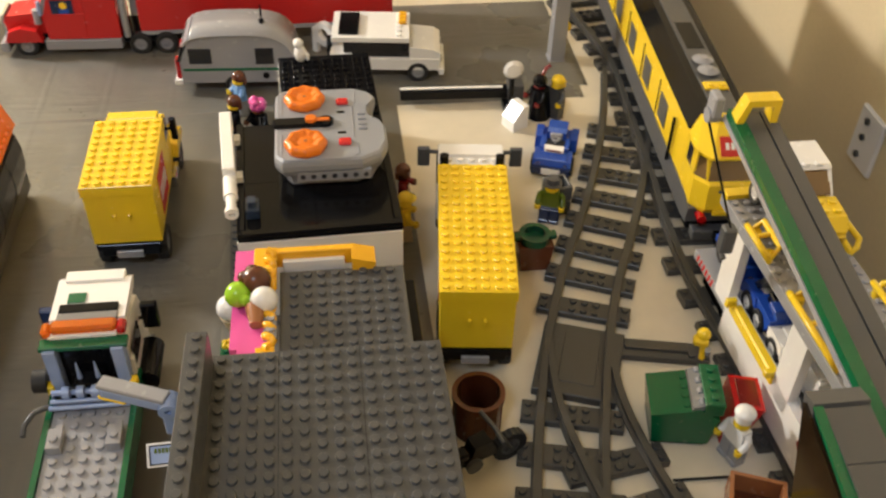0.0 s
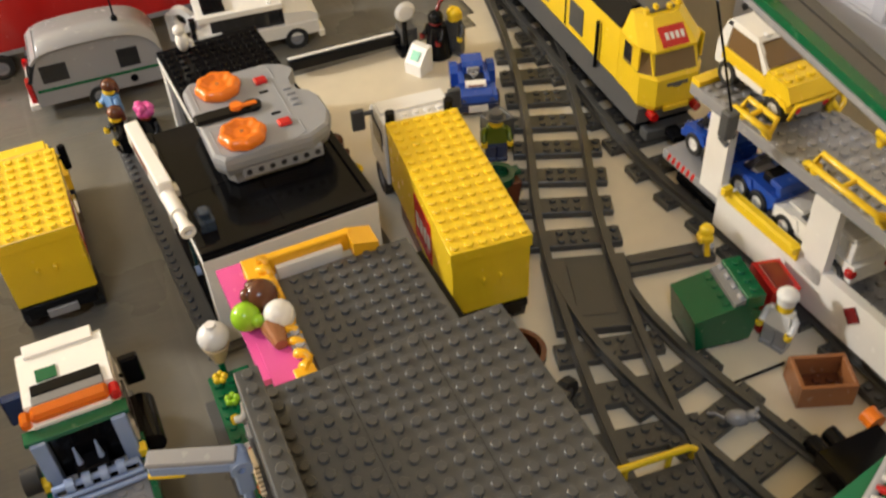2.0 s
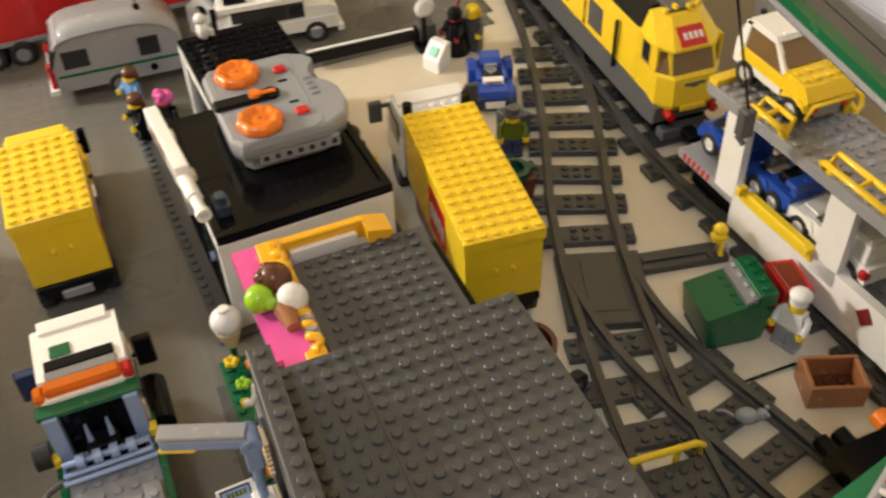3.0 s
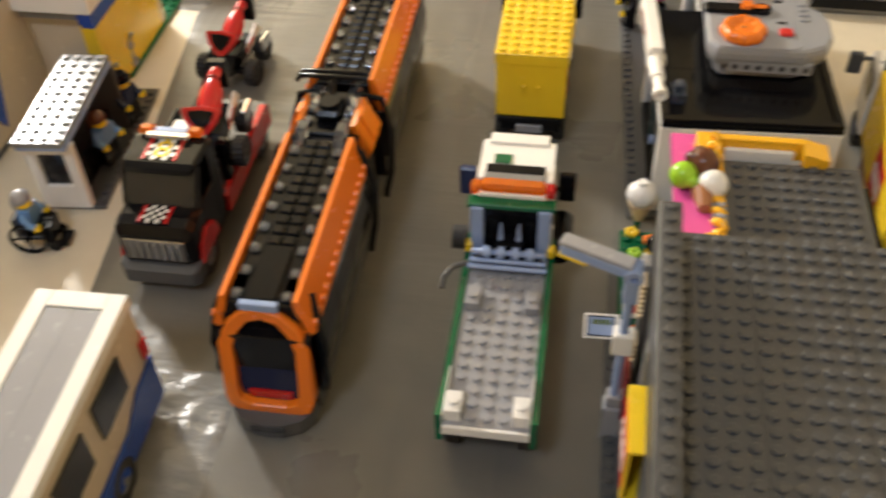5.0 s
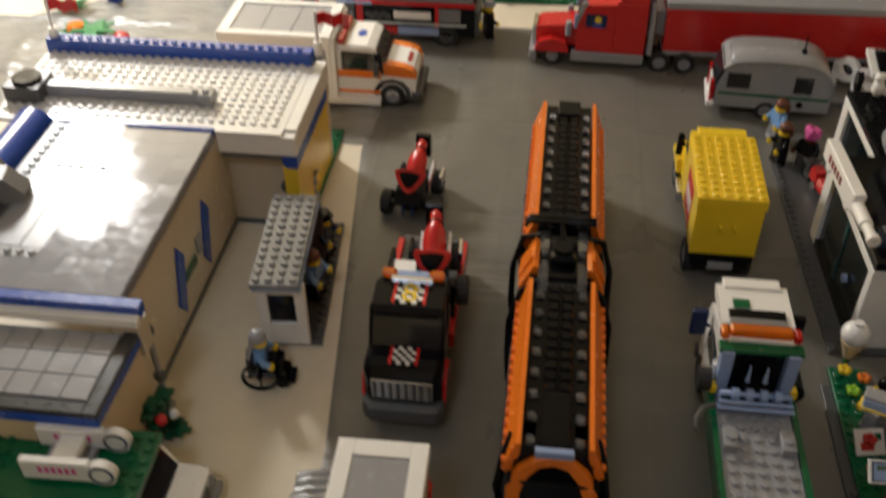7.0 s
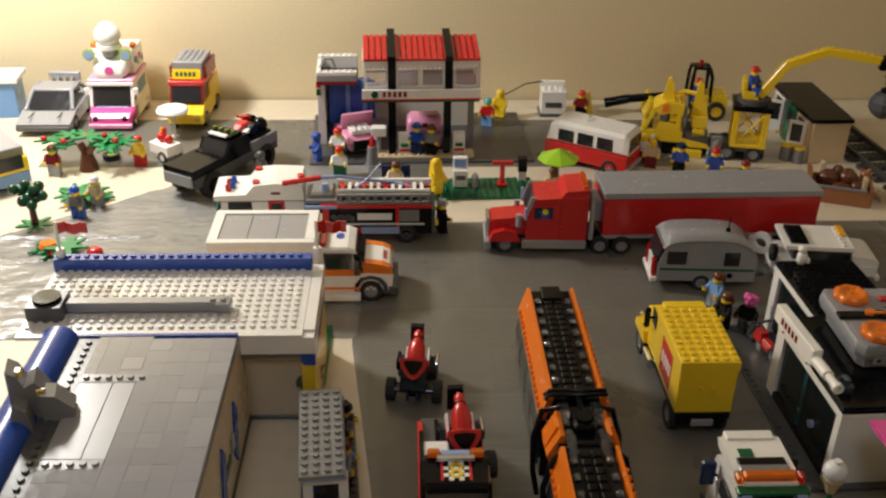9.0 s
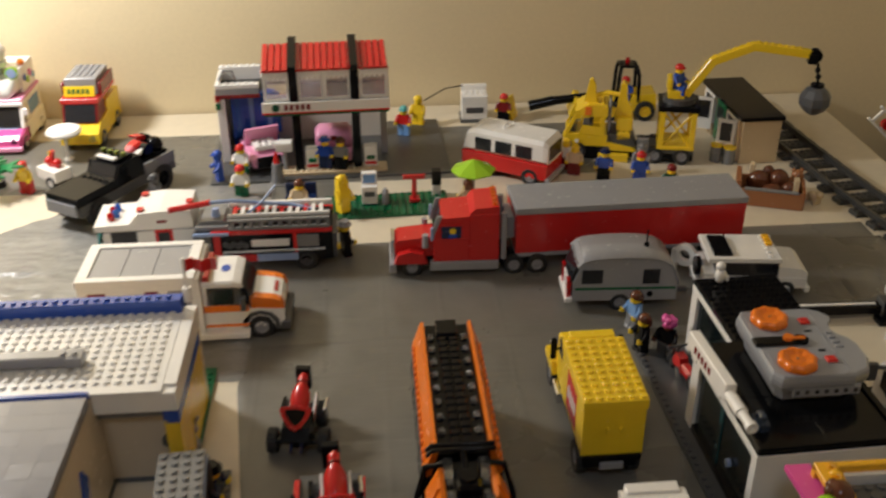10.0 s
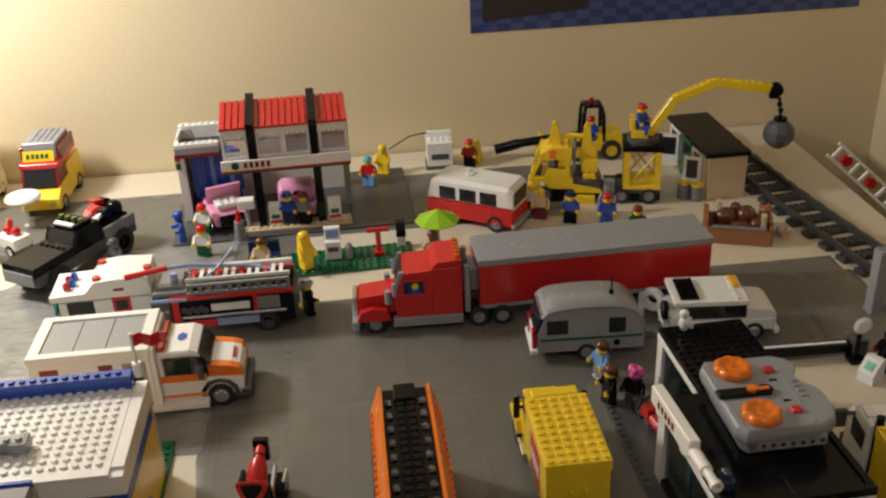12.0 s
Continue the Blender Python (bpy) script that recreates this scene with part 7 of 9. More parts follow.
part("lamp", Form().box(21, -3.9, -6.6, 35.4, 3.9, -4.6, 0.5), YELLOW, v, "yellow lamp glass", at=pose(0, 0, 0.125, 0, 0, 158))
part("clip", Form().box(-5, -4, 68, 5, 4, 82, 0.8), WHITE, v)
v = thing("notice_sign", "small white notice board with a dark frame", "toy sign", -0.0935, 0.3225, 2)
tip = pose(0, 0.0025, 0.0755, 40, 0, 0)
part("board", Form().box(-8.5, -6, -1.2, 8, 6, 1.2, 0.3).box(7, -4, -1.6, 12, 4, 1.6, 0.4), WHITE, v, at=tip)
part("print", Form().box(-6.6, -4.4, 1.2, 5.4, 4.4, 1.4, 0.05), PALE_BLUE, v, "pale printed field", at=tip)
part("print_border", Form().box(-7.2, -5, 1.2, 6, -4.3, 1.6, 0.05).box(-7.2, 4.3, 1.2, 6, 5, 1.6, 0.05).box(-7.2, -4.3, 1.2, -6.5, 4.3, 1.6, 0.05).box(5.3, -4.3, 1.2, 6, 4.3, 1.6, 0.05), BLACK, v, at=tip)
for k in range(5):
    part("print_bar", Form().box(-4.6 + 1.8 * k, 0.8, 1.3, -3.2 + 1.8 * k, 3.2, 1.7, 0.05), OLIVE, v, at=tip)
for px, py, mat, nm in ((-0.0745, 0.455, YELLOW, "yellow"), (-0.0725, 0.437, LIME, "lime green"), (-0.0705, 0.398, RED, "red"), (-0.0725, 0.375, ORANGE, "orange"), (-0.0635, 0.449, ORANGE, "orange")):
    g = Form().cyl((0, 0, 0), 1.2, 7, 2, 8, None, 1)
    for q in range(5):
        g.ball((2.6 * math.cos(q * 1.257), 2.6 * math.sin(q * 1.257), 8), 2.2, 8)
    solo("toy_flower", g, [mat, GREEN], nm + " toy flower in the green strip", "toy flower", pose(px, py, 0.008), "parlour flowers")
figure(-0.0640, 0.417, 140, WHITE, LIGHT_GREY, BLACK, z=0.0083, label="figure in white before the parlour", hat_kind="hair")
solo("menu_board", Form().box(-9, -1, 0, 9, 1, 16, 0.4).box(-6, -1.4, 3, 2, -1, 8, 0.05, 1).box(3, -1.4, 9, 7, -1, 13, 0.05, 2), [WHITE, RED, GREEN], "white menu board with red and green print", "toy sign", pose(-0.0690, 0.392, 0.0083, -50, 0, 10))
# beside the shop
figure(-0.0765, 0.750, 200, SKY_BLUE, MID_GREY, BROWN, label="figure with brown hair and blue shirt on the road", hat_kind="hair")
figure(-0.0585, 0.704, 220, BLACK, DARK_GREY, PINK, label="figure in black with a big pink hairdo", hat_kind="bush", head=BROWN)
figure(-0.0790, 0.712, 190, BLACK, BLACK, BROWN, label="figure in black with brown hair beside the shop", hat_kind="hair")
f = Form().ball((0, 0, 8), 5.5, 12, 0, (0.9, 0.9, 1.4)).ball((1, 0, 17), 4.2, 12).box(-6, -5.5, 3, -3, 5.5, 9, 1.0)
solo("toy_owl", f, WHITE, "small white toy owl perched on the black roof", "toy animal", pose(-0.0205, 0.700, 0.0771, 0, 0, 200))
figure(0.053, 0.605, -10, DARK_RED, DARK_RED, BROWN, label="figure in a dark red suit beside the shop", hat_kind="hair", head=BROWN)
figure(0.051, 0.570, 0, YELLOW, CREAM, YELLOW, label="small yellow figure beside the shop")

# ---- the cross road ----
def semi():
    v = thing("semi_truck", "red toy lorry with a sleeper cab and grey bumper", "toy truck", -0.295, 0.884, 178)
    # local x runs back from the nose after the half turn, so build with the nose at +x
    v.matrix_world = pose(-0.2425, 0.884, 0, 0, 0, 178)
    part("chassis", Form().box(-100, -17, 10, 50, 17, 20, 0.5), BLACK, v)
    part("hood", Form().side([(10, 20), (50, 20), (52, 34), (48, 38), (10, 42)], -15, 15), RED, v)
    part("cab", Form().box(-24, -24, 18, 12, 24, 44, 0.6).side([(-24, 44), (12, 44), (4, 66), (-24, 68)], -23, 23), RED, v)
    part("sleeper", Form().box(-54, -24, 18, -24, 24, 70, 0.6).side([(-54, 70), (-24, 70), (-30, 76), (-54, 78)], -23, 23), RED, v, "red sleeper box")
    part("windscreen", Form().side([(12.4, 45), (5, 65), (4, 65), (11.4, 45)], -19, 19), GLASS_SMOKE, v)
    for y in (-21, 21):
        part("screen_post", Form().side([(10, 44), (15, 44), (8, 68), (3, 68)], y - 1.6, y + 1.6), LIGHT_GREY, v)
    part("grille", Form().box(51, -13, 12, 55, 13, 38, 0.6), CHROME, v)
    part("bumper", Form().box(50, -25, 6, 57, 25, 16, 0.8), LIGHT_GREY, v)
    for s in (-1, 1):
        dw = part("door_window", Form().box(-16, s * 23.4 - 0.6, 44, 4, s * 23.4 + 0.6, 58, 0.2), DARK_BLUE, v)
        part("driver_shape", Form().box(-12, s * 24 - 0.5, 44.4, -3, s * 24 + 0.5, 49, 0.3).cyl((-7.5, s * 24 - 0.5, 52.4), 3.4, 1.0, 1, 14, None, 1), [BLUE, YELLOW], dw, "seated driver in blue")
        part("window_frame", Form().box(-17, s * 24 - 0.7, 42.6, 5, s * 24 + 0.9, 44, 0.2).box(-17, s * 24 - 0.7, 58, 5, s * 24 + 0.9, 59.4, 0.2), RED, dw)
        part("fender", Form().side([(18, 16), (22, 27), (36, 30), (48, 26), (52, 16)], s * 20 - 5, s * 20 + 5), RED, v)
        part("side_step", Form().box(-54, s * 22 - 4, 8, 16, s * 22 + 4, 18, 0.8), LIGHT_GREY, v)
        part("exhaust", Form().cyl((-59, s * 20, 18), 3, 52, 2, 12), LIGHT_GREY, v)
        part("mirror", Form().box(12, s * 26 - 2, 44, 15, s * 26 + 2, 58, 0.6), PALE_BLUE, v)
        part("air_horn", Form().cyl((20, s * 18, 32), 3.2, 14, 2, 12), LIGHT_GREY, v)
    for q in range(5):
        part("roof_lamp", Form().cyl((-50, -17 + 8.5 * q, 77.5), 2.6, 3.6, 2, 10), GLASS_AMBER, v, "orange roof lamp")
    axles(v, (34, -70, -94), 19, 10.5, 8, LIGHT_GREY)
    t = thing("box_trailer", "long red box trailer with a grey roof", "toy trailer", -0.1715, 0.8625, 1.5)
    L = 238
    part("body", Form().box(0, 0, 22, L, 56, 66, 0.5), RED, t)
    part("roof", Form().box(-1, -1, 66, L + 1, 57, 73, 0.6), LIGHT_GREY, t, "plain grey roof")
    part("bottom_rail", Form().box(0, -0.5, 18, L, 56.5, 22, 0.3), LIGHT_GREY, t)
    part("front_unit", Form().box(-8, 12, 34, 0, 44, 58, 0.6), LIGHT_GREY, t)
    part("leg", Form().box(60, 8, 0, 66, 14, 18, 0.3), DARK_GREY, t)
    part("leg", Form().box(60, 42, 0, 66, 48, 18, 0.3), DARK_GREY, t)
    for x in (184, 210):
        for y in (8, 48):
            wheel(t, x, y, 10.5, 8, LIGHT_GREY)


semi()


def caravan():
    v = thing("caravan", "light grey caravan with rounded roof and green line", "toy caravan", -0.077, 0.803, -3)
    arc = [(50.5, 30), (50.0, 36), (48.4, 42), (45.4, 47.4), (41.0, 52.0), (35.0, 55.8), (27.0, 58.4), (17.0, 59.8), (4.0, 60.2), (-14.0, 60.0), (-30.0, 58.8), (-38.0, 57.0), (-42.0, 54.4)]
    part("body", Form().side([(-50, 12), (50, 12)] + [(x * 0.985, z - 1.4) for x, z in arc] + [(-50, 32)], -22, 22), LIGHT_GREY, v)
    roof = Form()
    top = [[(x, -24, z), (x, 24, z), (x * 0.985, 24, z - 1.6), (x * 0.985, -24, z - 1.6)] for x, z in arc]
    part("roof", roof.skin(top, 0, True), LIGHT_GREY, v, "curved grey roof shell")
    part("roof_lip", Form().side([(-41, 56), (-47, 50), (-45.6, 48.6), (-40, 53.8)], -24, 24), LIGHT_GREY, v)
    for s in (-1, 1):
        part("green_line", Form().box(-48, s * 22 - 0.3, 24, 48, s * 22 + 0.5, 26.5, 0.1), GREEN, v)
        part("window", Form().box(-42, s * 22 - 0.5, 31, -22, s * 22 + 0.7, 46, 0.3), GLASS_DARK, v)
        part("window", Form().box(16, s * 22 - 0.5, 30, 32, s * 22 + 0.7, 46, 0.3), GLASS_DARK, v)
        part("door_knob", Form().cyl((24, s * 22, 19), 3, s * 1.2, 1, 12), BLACK, v)
        wheel(v, -4, s * 19, 9.5, 7, LIGHT_GREY)
        part("tail_lamp", Form().box(-55, s * 15 - 4, 14, -51, s * 15 + 4, 34, 0.6), GLASS_RED, v)
    part("front_window", Form().side([(-50, 32), (-44, 51), (-46, 51.6), (-53, 32.6)], -20, 20), GLASS_DARK, v, "smoked sloping front window")
    part("bumper", Form().box(-57, -22, 10, -50, 22, 15, 0.6), WHITE, v)
    part("tail_board", Form().box(-54, -10.8, 15, -50.2, 10.8, 31, 0.5), WHITE, v)
    part("aerial", Form().cyl((22, 0, 59), 2.5, 3, 2, 10).cyl((22, 0, 62), 0.8, 14, 2, 8), BLACK, v)
    part("tow_bar", Form().box(50, -3, 8, 66, 3, 12, 0.5), DARK_GREY, v)


caravan()


def white_pickup():
    v = thing("patrol_car", "white toy car with a black louvred roof vent", "toy car", 0.0555, 0.814, -6)
    part("body", Form().box(-50, -23, 12, 50, 23, 24, 0.6).side([(22, 24), (50, 24), (50, 29), (44, 33), (22, 35)], -22, 22).box(-50, -22, 24, -30, 22, 28, 0.8), WHITE, v)
    part("cabin", Form().box(-38, -20, 24, 22, 20, 40, 0.6), GLASS_DARK, v)
    part("roof", Form().box(-48, -25, 41, 22, 25, 46, 0.5).studs(8, -24, 46, 1, 6), WHITE, v)
    part("roof_vent", Form().box(-42, -20, 46, -24, 18, 48.5, 0.4), BLACK, v)
    for k in range(3):
        part("roof_lamp", Form().box(12, 0 + 7 * k, 46.2, 19, 5.4 + 7 * k, 50, 0.8), PALE_YELLOW, v, "pale yellow roof lamp")
    g = Form()
    for k in range(5):
        g.box(-41 + 3.6 * k, -19, 48, -39.4 + 3.6 * k, 17, 50, 0.2)
    part("vent_rib", g, BLACK, v)
    part("spare_wheel", Form().cyl((-54, 0, 24), 9.5, 5, 0, 20), BLACK, v)
    part("bumper", Form().box(49, -24, 8, 54, 24, 14, 0.6), WHITE, v)
    part("bumper", Form().box(-54, -24, 8, -49, 24, 14, 0.6), WHITE, v)
    for s in (-1, 1):
        part("headlight", Form().cyl((49, s * 16, 22), 3, 3, 0, 12), GLASS_CLEAR, v)
    axles(v, (30, -30), 20, 10, 7, LIGHT_GREY)
    t = thing("toy_bracket", "white curved bracket standing behind the caravan", "toy part", 0.0, 0.845, -40)
    part("bracket", Form().box(-14, -3, 0, -8, 3, 26, 0.6).box(8, -3, 0, 14, 3, 20, 0.6).ring((0, -3, 22), 12, 6, 6, 1, 20), WHITE, t)


white_pickup()


def ambulance():
    v = thing("ambulance", "white and orange ambulance with grey roof panel", "toy ambulance", -0.577, 0.7915, 0)
    part("rear_body", Form().box(0, -34, 12, 102, 34, 66, 0.5), WHITE, v)
    part("roof_rim", Form().box(-1, -35, 66, 103, -27, 73, 0.5).box(-1, 27, 66, 103, 35, 73, 0.5).box(-1, -27, 66, 9, 27, 73, 0.5).box(93, -27, 66, 103, 27, 73, 0.5), WHITE, v)
    for k in range(3):
        part("roof_panel", Form().box(9.2 + 28 * k, -26.8, 66, 36.8 + 28 * k, 26.8, 71.5, 0.3), LIGHT_GREY, v)
    part("front_wall", Form().box(101, -33, 12, 106, 33, 70, 0.4), WHITE, v)
    part("cab", Form().box(106, -26, 12, 146, 26, 32, 0.6).box(106, -26, 32, 110, 26, 56, 0.4), WHITE, v)
    part("cab_roof", Form().loft([(106, 25, 54, 61), (134, 25, 54, 61), (141, 24, 53, 58), (143, 23, 53, 55)], 0, False, 0.5), WHITE, v, "white rounded cab roof")
    part("tan_strip", Form().box(112, -24, 61, 115, 24, 62, 0.2), CREAM, v)
    part("star", Form().box(122, -4, 61, 130, 4, 61.5, 0.05).box(124, -6, 61.1, 128, 6, 61.6, 0.05), BLUE, v, "blue printed star")
    part("red_beacon", Form().box(107, -24, 61, 113, -2, 66, 0.8), GLASS_RED, v)
    part("red_beacon", Form().box(107, 2, 61, 113, 24, 66, 0.8), GLASS_RED, v)
    part("windscreen", Form().side([(143, 33), (151, 43), (150, 46), (142, 57), (138, 55)], -23, 23), GLASS_DARK, v)
    part("hood", Form().side([(148, 12), (176, 12), (178, 32), (175, 38), (168, 41), (148, 44)], -15, 15), WHITE, v)
    part("hood_print", stripes(-9, 9, 0, 0, 4, 5, 0), RED, v, "red bars of lettering", at=pose(0.172, 0, 0.0398, 0, 0, 90) @ pose(0, 0, 0, -70, 0, 0))
    part("hood_edge", Form().side([(148, 12), (176, 12), (178, 32), (175, 38), (168, 41), (148, 44)], -24, -15.1), ORANGE, v, "orange bonnet side")
    part("hood_edge", Form().side([(148, 12), (176, 12), (178, 32), (175, 38), (168, 41), (148, 44)], 15.1, 24), ORANGE, v, "orange bonnet side")
    for s in (-1, 1):
        part("orange_band", Form().box(106, s * 26 - 0.4, 30, 146, s * 26 + 0.7, 37, 0.2).box(106, s * 26 - 0.4, 14, 146, s * 26 + 0.7, 17, 0.1), ORANGE, v, "orange band")
        part("white_side", Form().side([(146, 12), (177, 12), (178.6, 30), (146, 32)], s * 24.4 - 0.6, s * 24.4 + 0.8), WHITE, v)
        part("side_window", Form().box(112, s * 25.6 - 0.6, 38, 134, s * 25.6 + 0.8, 54, 0.2), GLASS_DARK, v)
        part("door_frame", Form().box(78, s * 34 - 0.4, 14, 98, s * 34 + 0.8, 60, 0.3), LIGHT_GREY, v)
        part("door_glass", Form().box(82, s * 34 - 0.4, 36, 94, s * 34 + 1.2, 56, 0.2), GLASS_DARK, v)
        part("red_window", Form().box(8, s * 34 - 0.5, 52, 24, s * 34 + 0.7, 60, 0.2), DARK_RED, v)
        part("red_window", Form().box(58, s * 34 - 0.5, 50, 70, s * 34 + 0.7, 60, 0.2), DARK_RED, v)
        part("fender", Form().side([(139, 9), (140, 20), (146, 27), (156, 29.5), (166, 27), (172, 20), (174, 9), (169, 9), (168, 18), (163, 24), (156, 26), (149, 24), (144, 18), (143, 9)], s * 24 - 2, s * 24 + 4), DARK_GREY, v, "dark grey wheel arch")
        part("mirror", Form().box(140, s * 30 - 3, 34, 145, s * 30 + 3, 48, 0.8), DARK_GREY, v)
    part("bumper", Form().box(174, -26, 8, 183, 26, 17, 0.8), DARK_GREY, v)
    part("sill", Form().box(0, -35, 6, 146, 35, 12, 0.4), WHITE, v)
    axles(v, (156, 26), 23, 12, 8, LIGHT_GREY)


ambulance()


def fire_truck():
    v = thing("fire_engine", "black and red fire engine with grey ladder on top", "toy fire engine", -0.497, 0.913, 0)
    part("body", Form().box(0, -26, 12, 140, 26, 44, 0.5), BLACK, v)
    for s in (-1, 1):
        f = lambda x0, y0, z0, x1, y1, z1, c: Form().box(x0, min(s * y0, s * y1), z0, x1, max(s * y0, s * y1), z1, c)
        part("red_rail", f(18, 22, 44, 140, 27, 48, 0.3), RED, v)
        part("red_post", f(20, 26, 14, 27, 27.4, 44, 0.2), RED, v)
        part("pump_panel", f(0, 26, 14, 18, 27, 44, 0.3), DARK_GREY, v, "dark grey pump panel")
        for k in range(3):
            part("gauge", Form().cyl((5 + 5 * k, s * 27, 34 - 7 * (k % 2)), 2.0, s * 1.2, 1, 10), LIGHT_GREY, v)
        part("grey_step", f(0, 25, 44, 36, 28, 47.5, 0.5), PALE_BLUE, v)
        part("side_bar", f(28, 26, 23.5, 132, 28, 26.5, 0.5), CHROME, v, "silver side bar")
        part("label", f(58, 26, 30, 96, 27, 38, 0.1), WHITE, v, "white printed panel")
        part("low_stripe", f(34, 26, 13, 62, 27.2, 21, 0.1), RED, v)
        for k in range(6):
            part("hose_coil", Form().cyl((32 + 4 * k, s * 26, 34 - 2 * (k % 2)), 3.2, s * 2, 1, 12), DARK_GREY, v)
        part("low_stripe", f(62.2, 26, 13, 104, 27.2, 21, 0.1), PALE_BLUE, v)
        part("red_post", f(100, 26, 22, 104, 27.6, 44, 0.2), RED, v)
        part("shutter", f(104, 26, 28, 126, 27, 42, 0.2), MID_GREY, v)
    part("tank_block", Form().box(2, -22, 47, 36, 22, 52, 0.6).side([(4, 52), (34, 52), (30, 56), (8, 56)], -16, 16), MID_GREY, v)
    part("tank_lamp", Form().cyl((22, -4, 56), 4.5, 8, 2, 14, 3.5), PALE_BLUE, v, "pale blue roof lamp")
    lad = part("ladder", Form().box(34, -12, 56, 138, -9, 60, 0.4).box(34, 11, 56, 140, 15, 62, 0.4), WHITE, v, "white ladder")
    for k in range(12):
        part("rung", Form().box(39 + 8 * k, -9, 56.4, 43 + 8 * k, 11, 58.6, 0.3), WHITE if k % 3 else RED, lad)
    g = Form().box(36, -25, 57, 138, -21, 60, 0.4).box(36, -25, 48, 138, -21, 51, 0.4)
    for k in range(11):
        g.box(38 + 9.6 * k, -24, 51, 42 + 9.6 * k, -22, 57, 0.3)
    part("ladder_base", g, MID_GREY, v, "grey lattice side of the ladder bed")
    part("bed_floor", Form().box(36, -20, 47, 138, 20, 50, 0.4), BLACK, v)
    part("red_pipe", Form().rod([(-24, -8, 66), (18, -6, 72)], 3.2), RED, v, "red water cannon pipe")
    part("hose", Form().rod([(18, -6, 72), (40, -4, 72), (66, 2, 66), (96, 8, 60), (120, 2, 56)], 2.0).rod([(50, -10, 56), (70, -4, 70), (84, 4, 84)], 1.3), PALE_BLUE, v, "grey hose and prop")
    part("rear_box", Form().box(128, -24, 12, 144, 24, 40, 0.6), DARK_GREY, v)
    for y in (-18, 18):
        part("tail_lamp", Form().cyl((144, y, 22), 3.4, 3, 0, 12), YELLOW, v)
    axles(v, (24, 112), 23, 12, 8, DARK_GREY)


fire_truck()
figure(-0.345, 0.915, 20, BLACK, BLACK, LIGHT_GREY, label="fireman figure in black with pale helmet behind the engine", hat_kind="flat")


def rescue_van():
    v = thing("rescue_van", "white van with red roof knobs and coloured beacons", "toy van", -0.597, 0.927, 2)
    part("body", Form().box(6, -25, 12, 98, 25, 44, 0.5).box(0, -24, 12, 8, 24, 30, 0.6), WHITE, v)
    part("roof", Form().side([(-1, 52), (34, 53), (44, 64), (66, 66), (96, 64), (98, 52), (98, 46), (-1, 46)], -26, 26), WHITE, v)
    part("windscreen", Form().side([(-0.5, 30), (1, 30), (4, 46), (1, 46)], -22, 22), TEAL, v)
    for s in (-1, 1):
        part("window", Form().box(14, s * 25 - 0.5, 28, 40, s * 25 + 0.7, 44, 0.3), GLASS_DARK, v)
        red = part("red_window", Form().box(58, s * 25 - 0.5, 28, 76, s * 25 + 0.7, 45, 0.3), RED, v, "red window frame")
        part("pane", Form().box(61, s * 25 - 0.6, 31, 73, s * 25 + 1.1, 42, 0.2), GLASS_DARK, red)
        part("roof_mark", Form().box(62, s * 26 - 0.4, 53, 72, s * 26 + 0.5, 56, 0.1), DARK_RED, v)
    for k, m in enumerate((GLASS_RED, GLASS_BLUE, GLASS_RED, GLASS_BLUE)):
        part("beacon", Form().cyl((14 + 4 * (k % 2), -12 + 7 * k, 52.5), 3.6, 5, 2, 12).ball((14 + 4 * (k % 2), -12 + 7 * k, 57.5), 3.4, 10), m, v)
    for x, y in ((46, 18), (46, -18), (94, -4)):
        part("roof_knob", Form().cyl((x, y, 62), 4, 5, 2, 14), RED, v)
    axles(v, (24, 80), 23, 10, 7, DARK_GREY)


rescue_van()


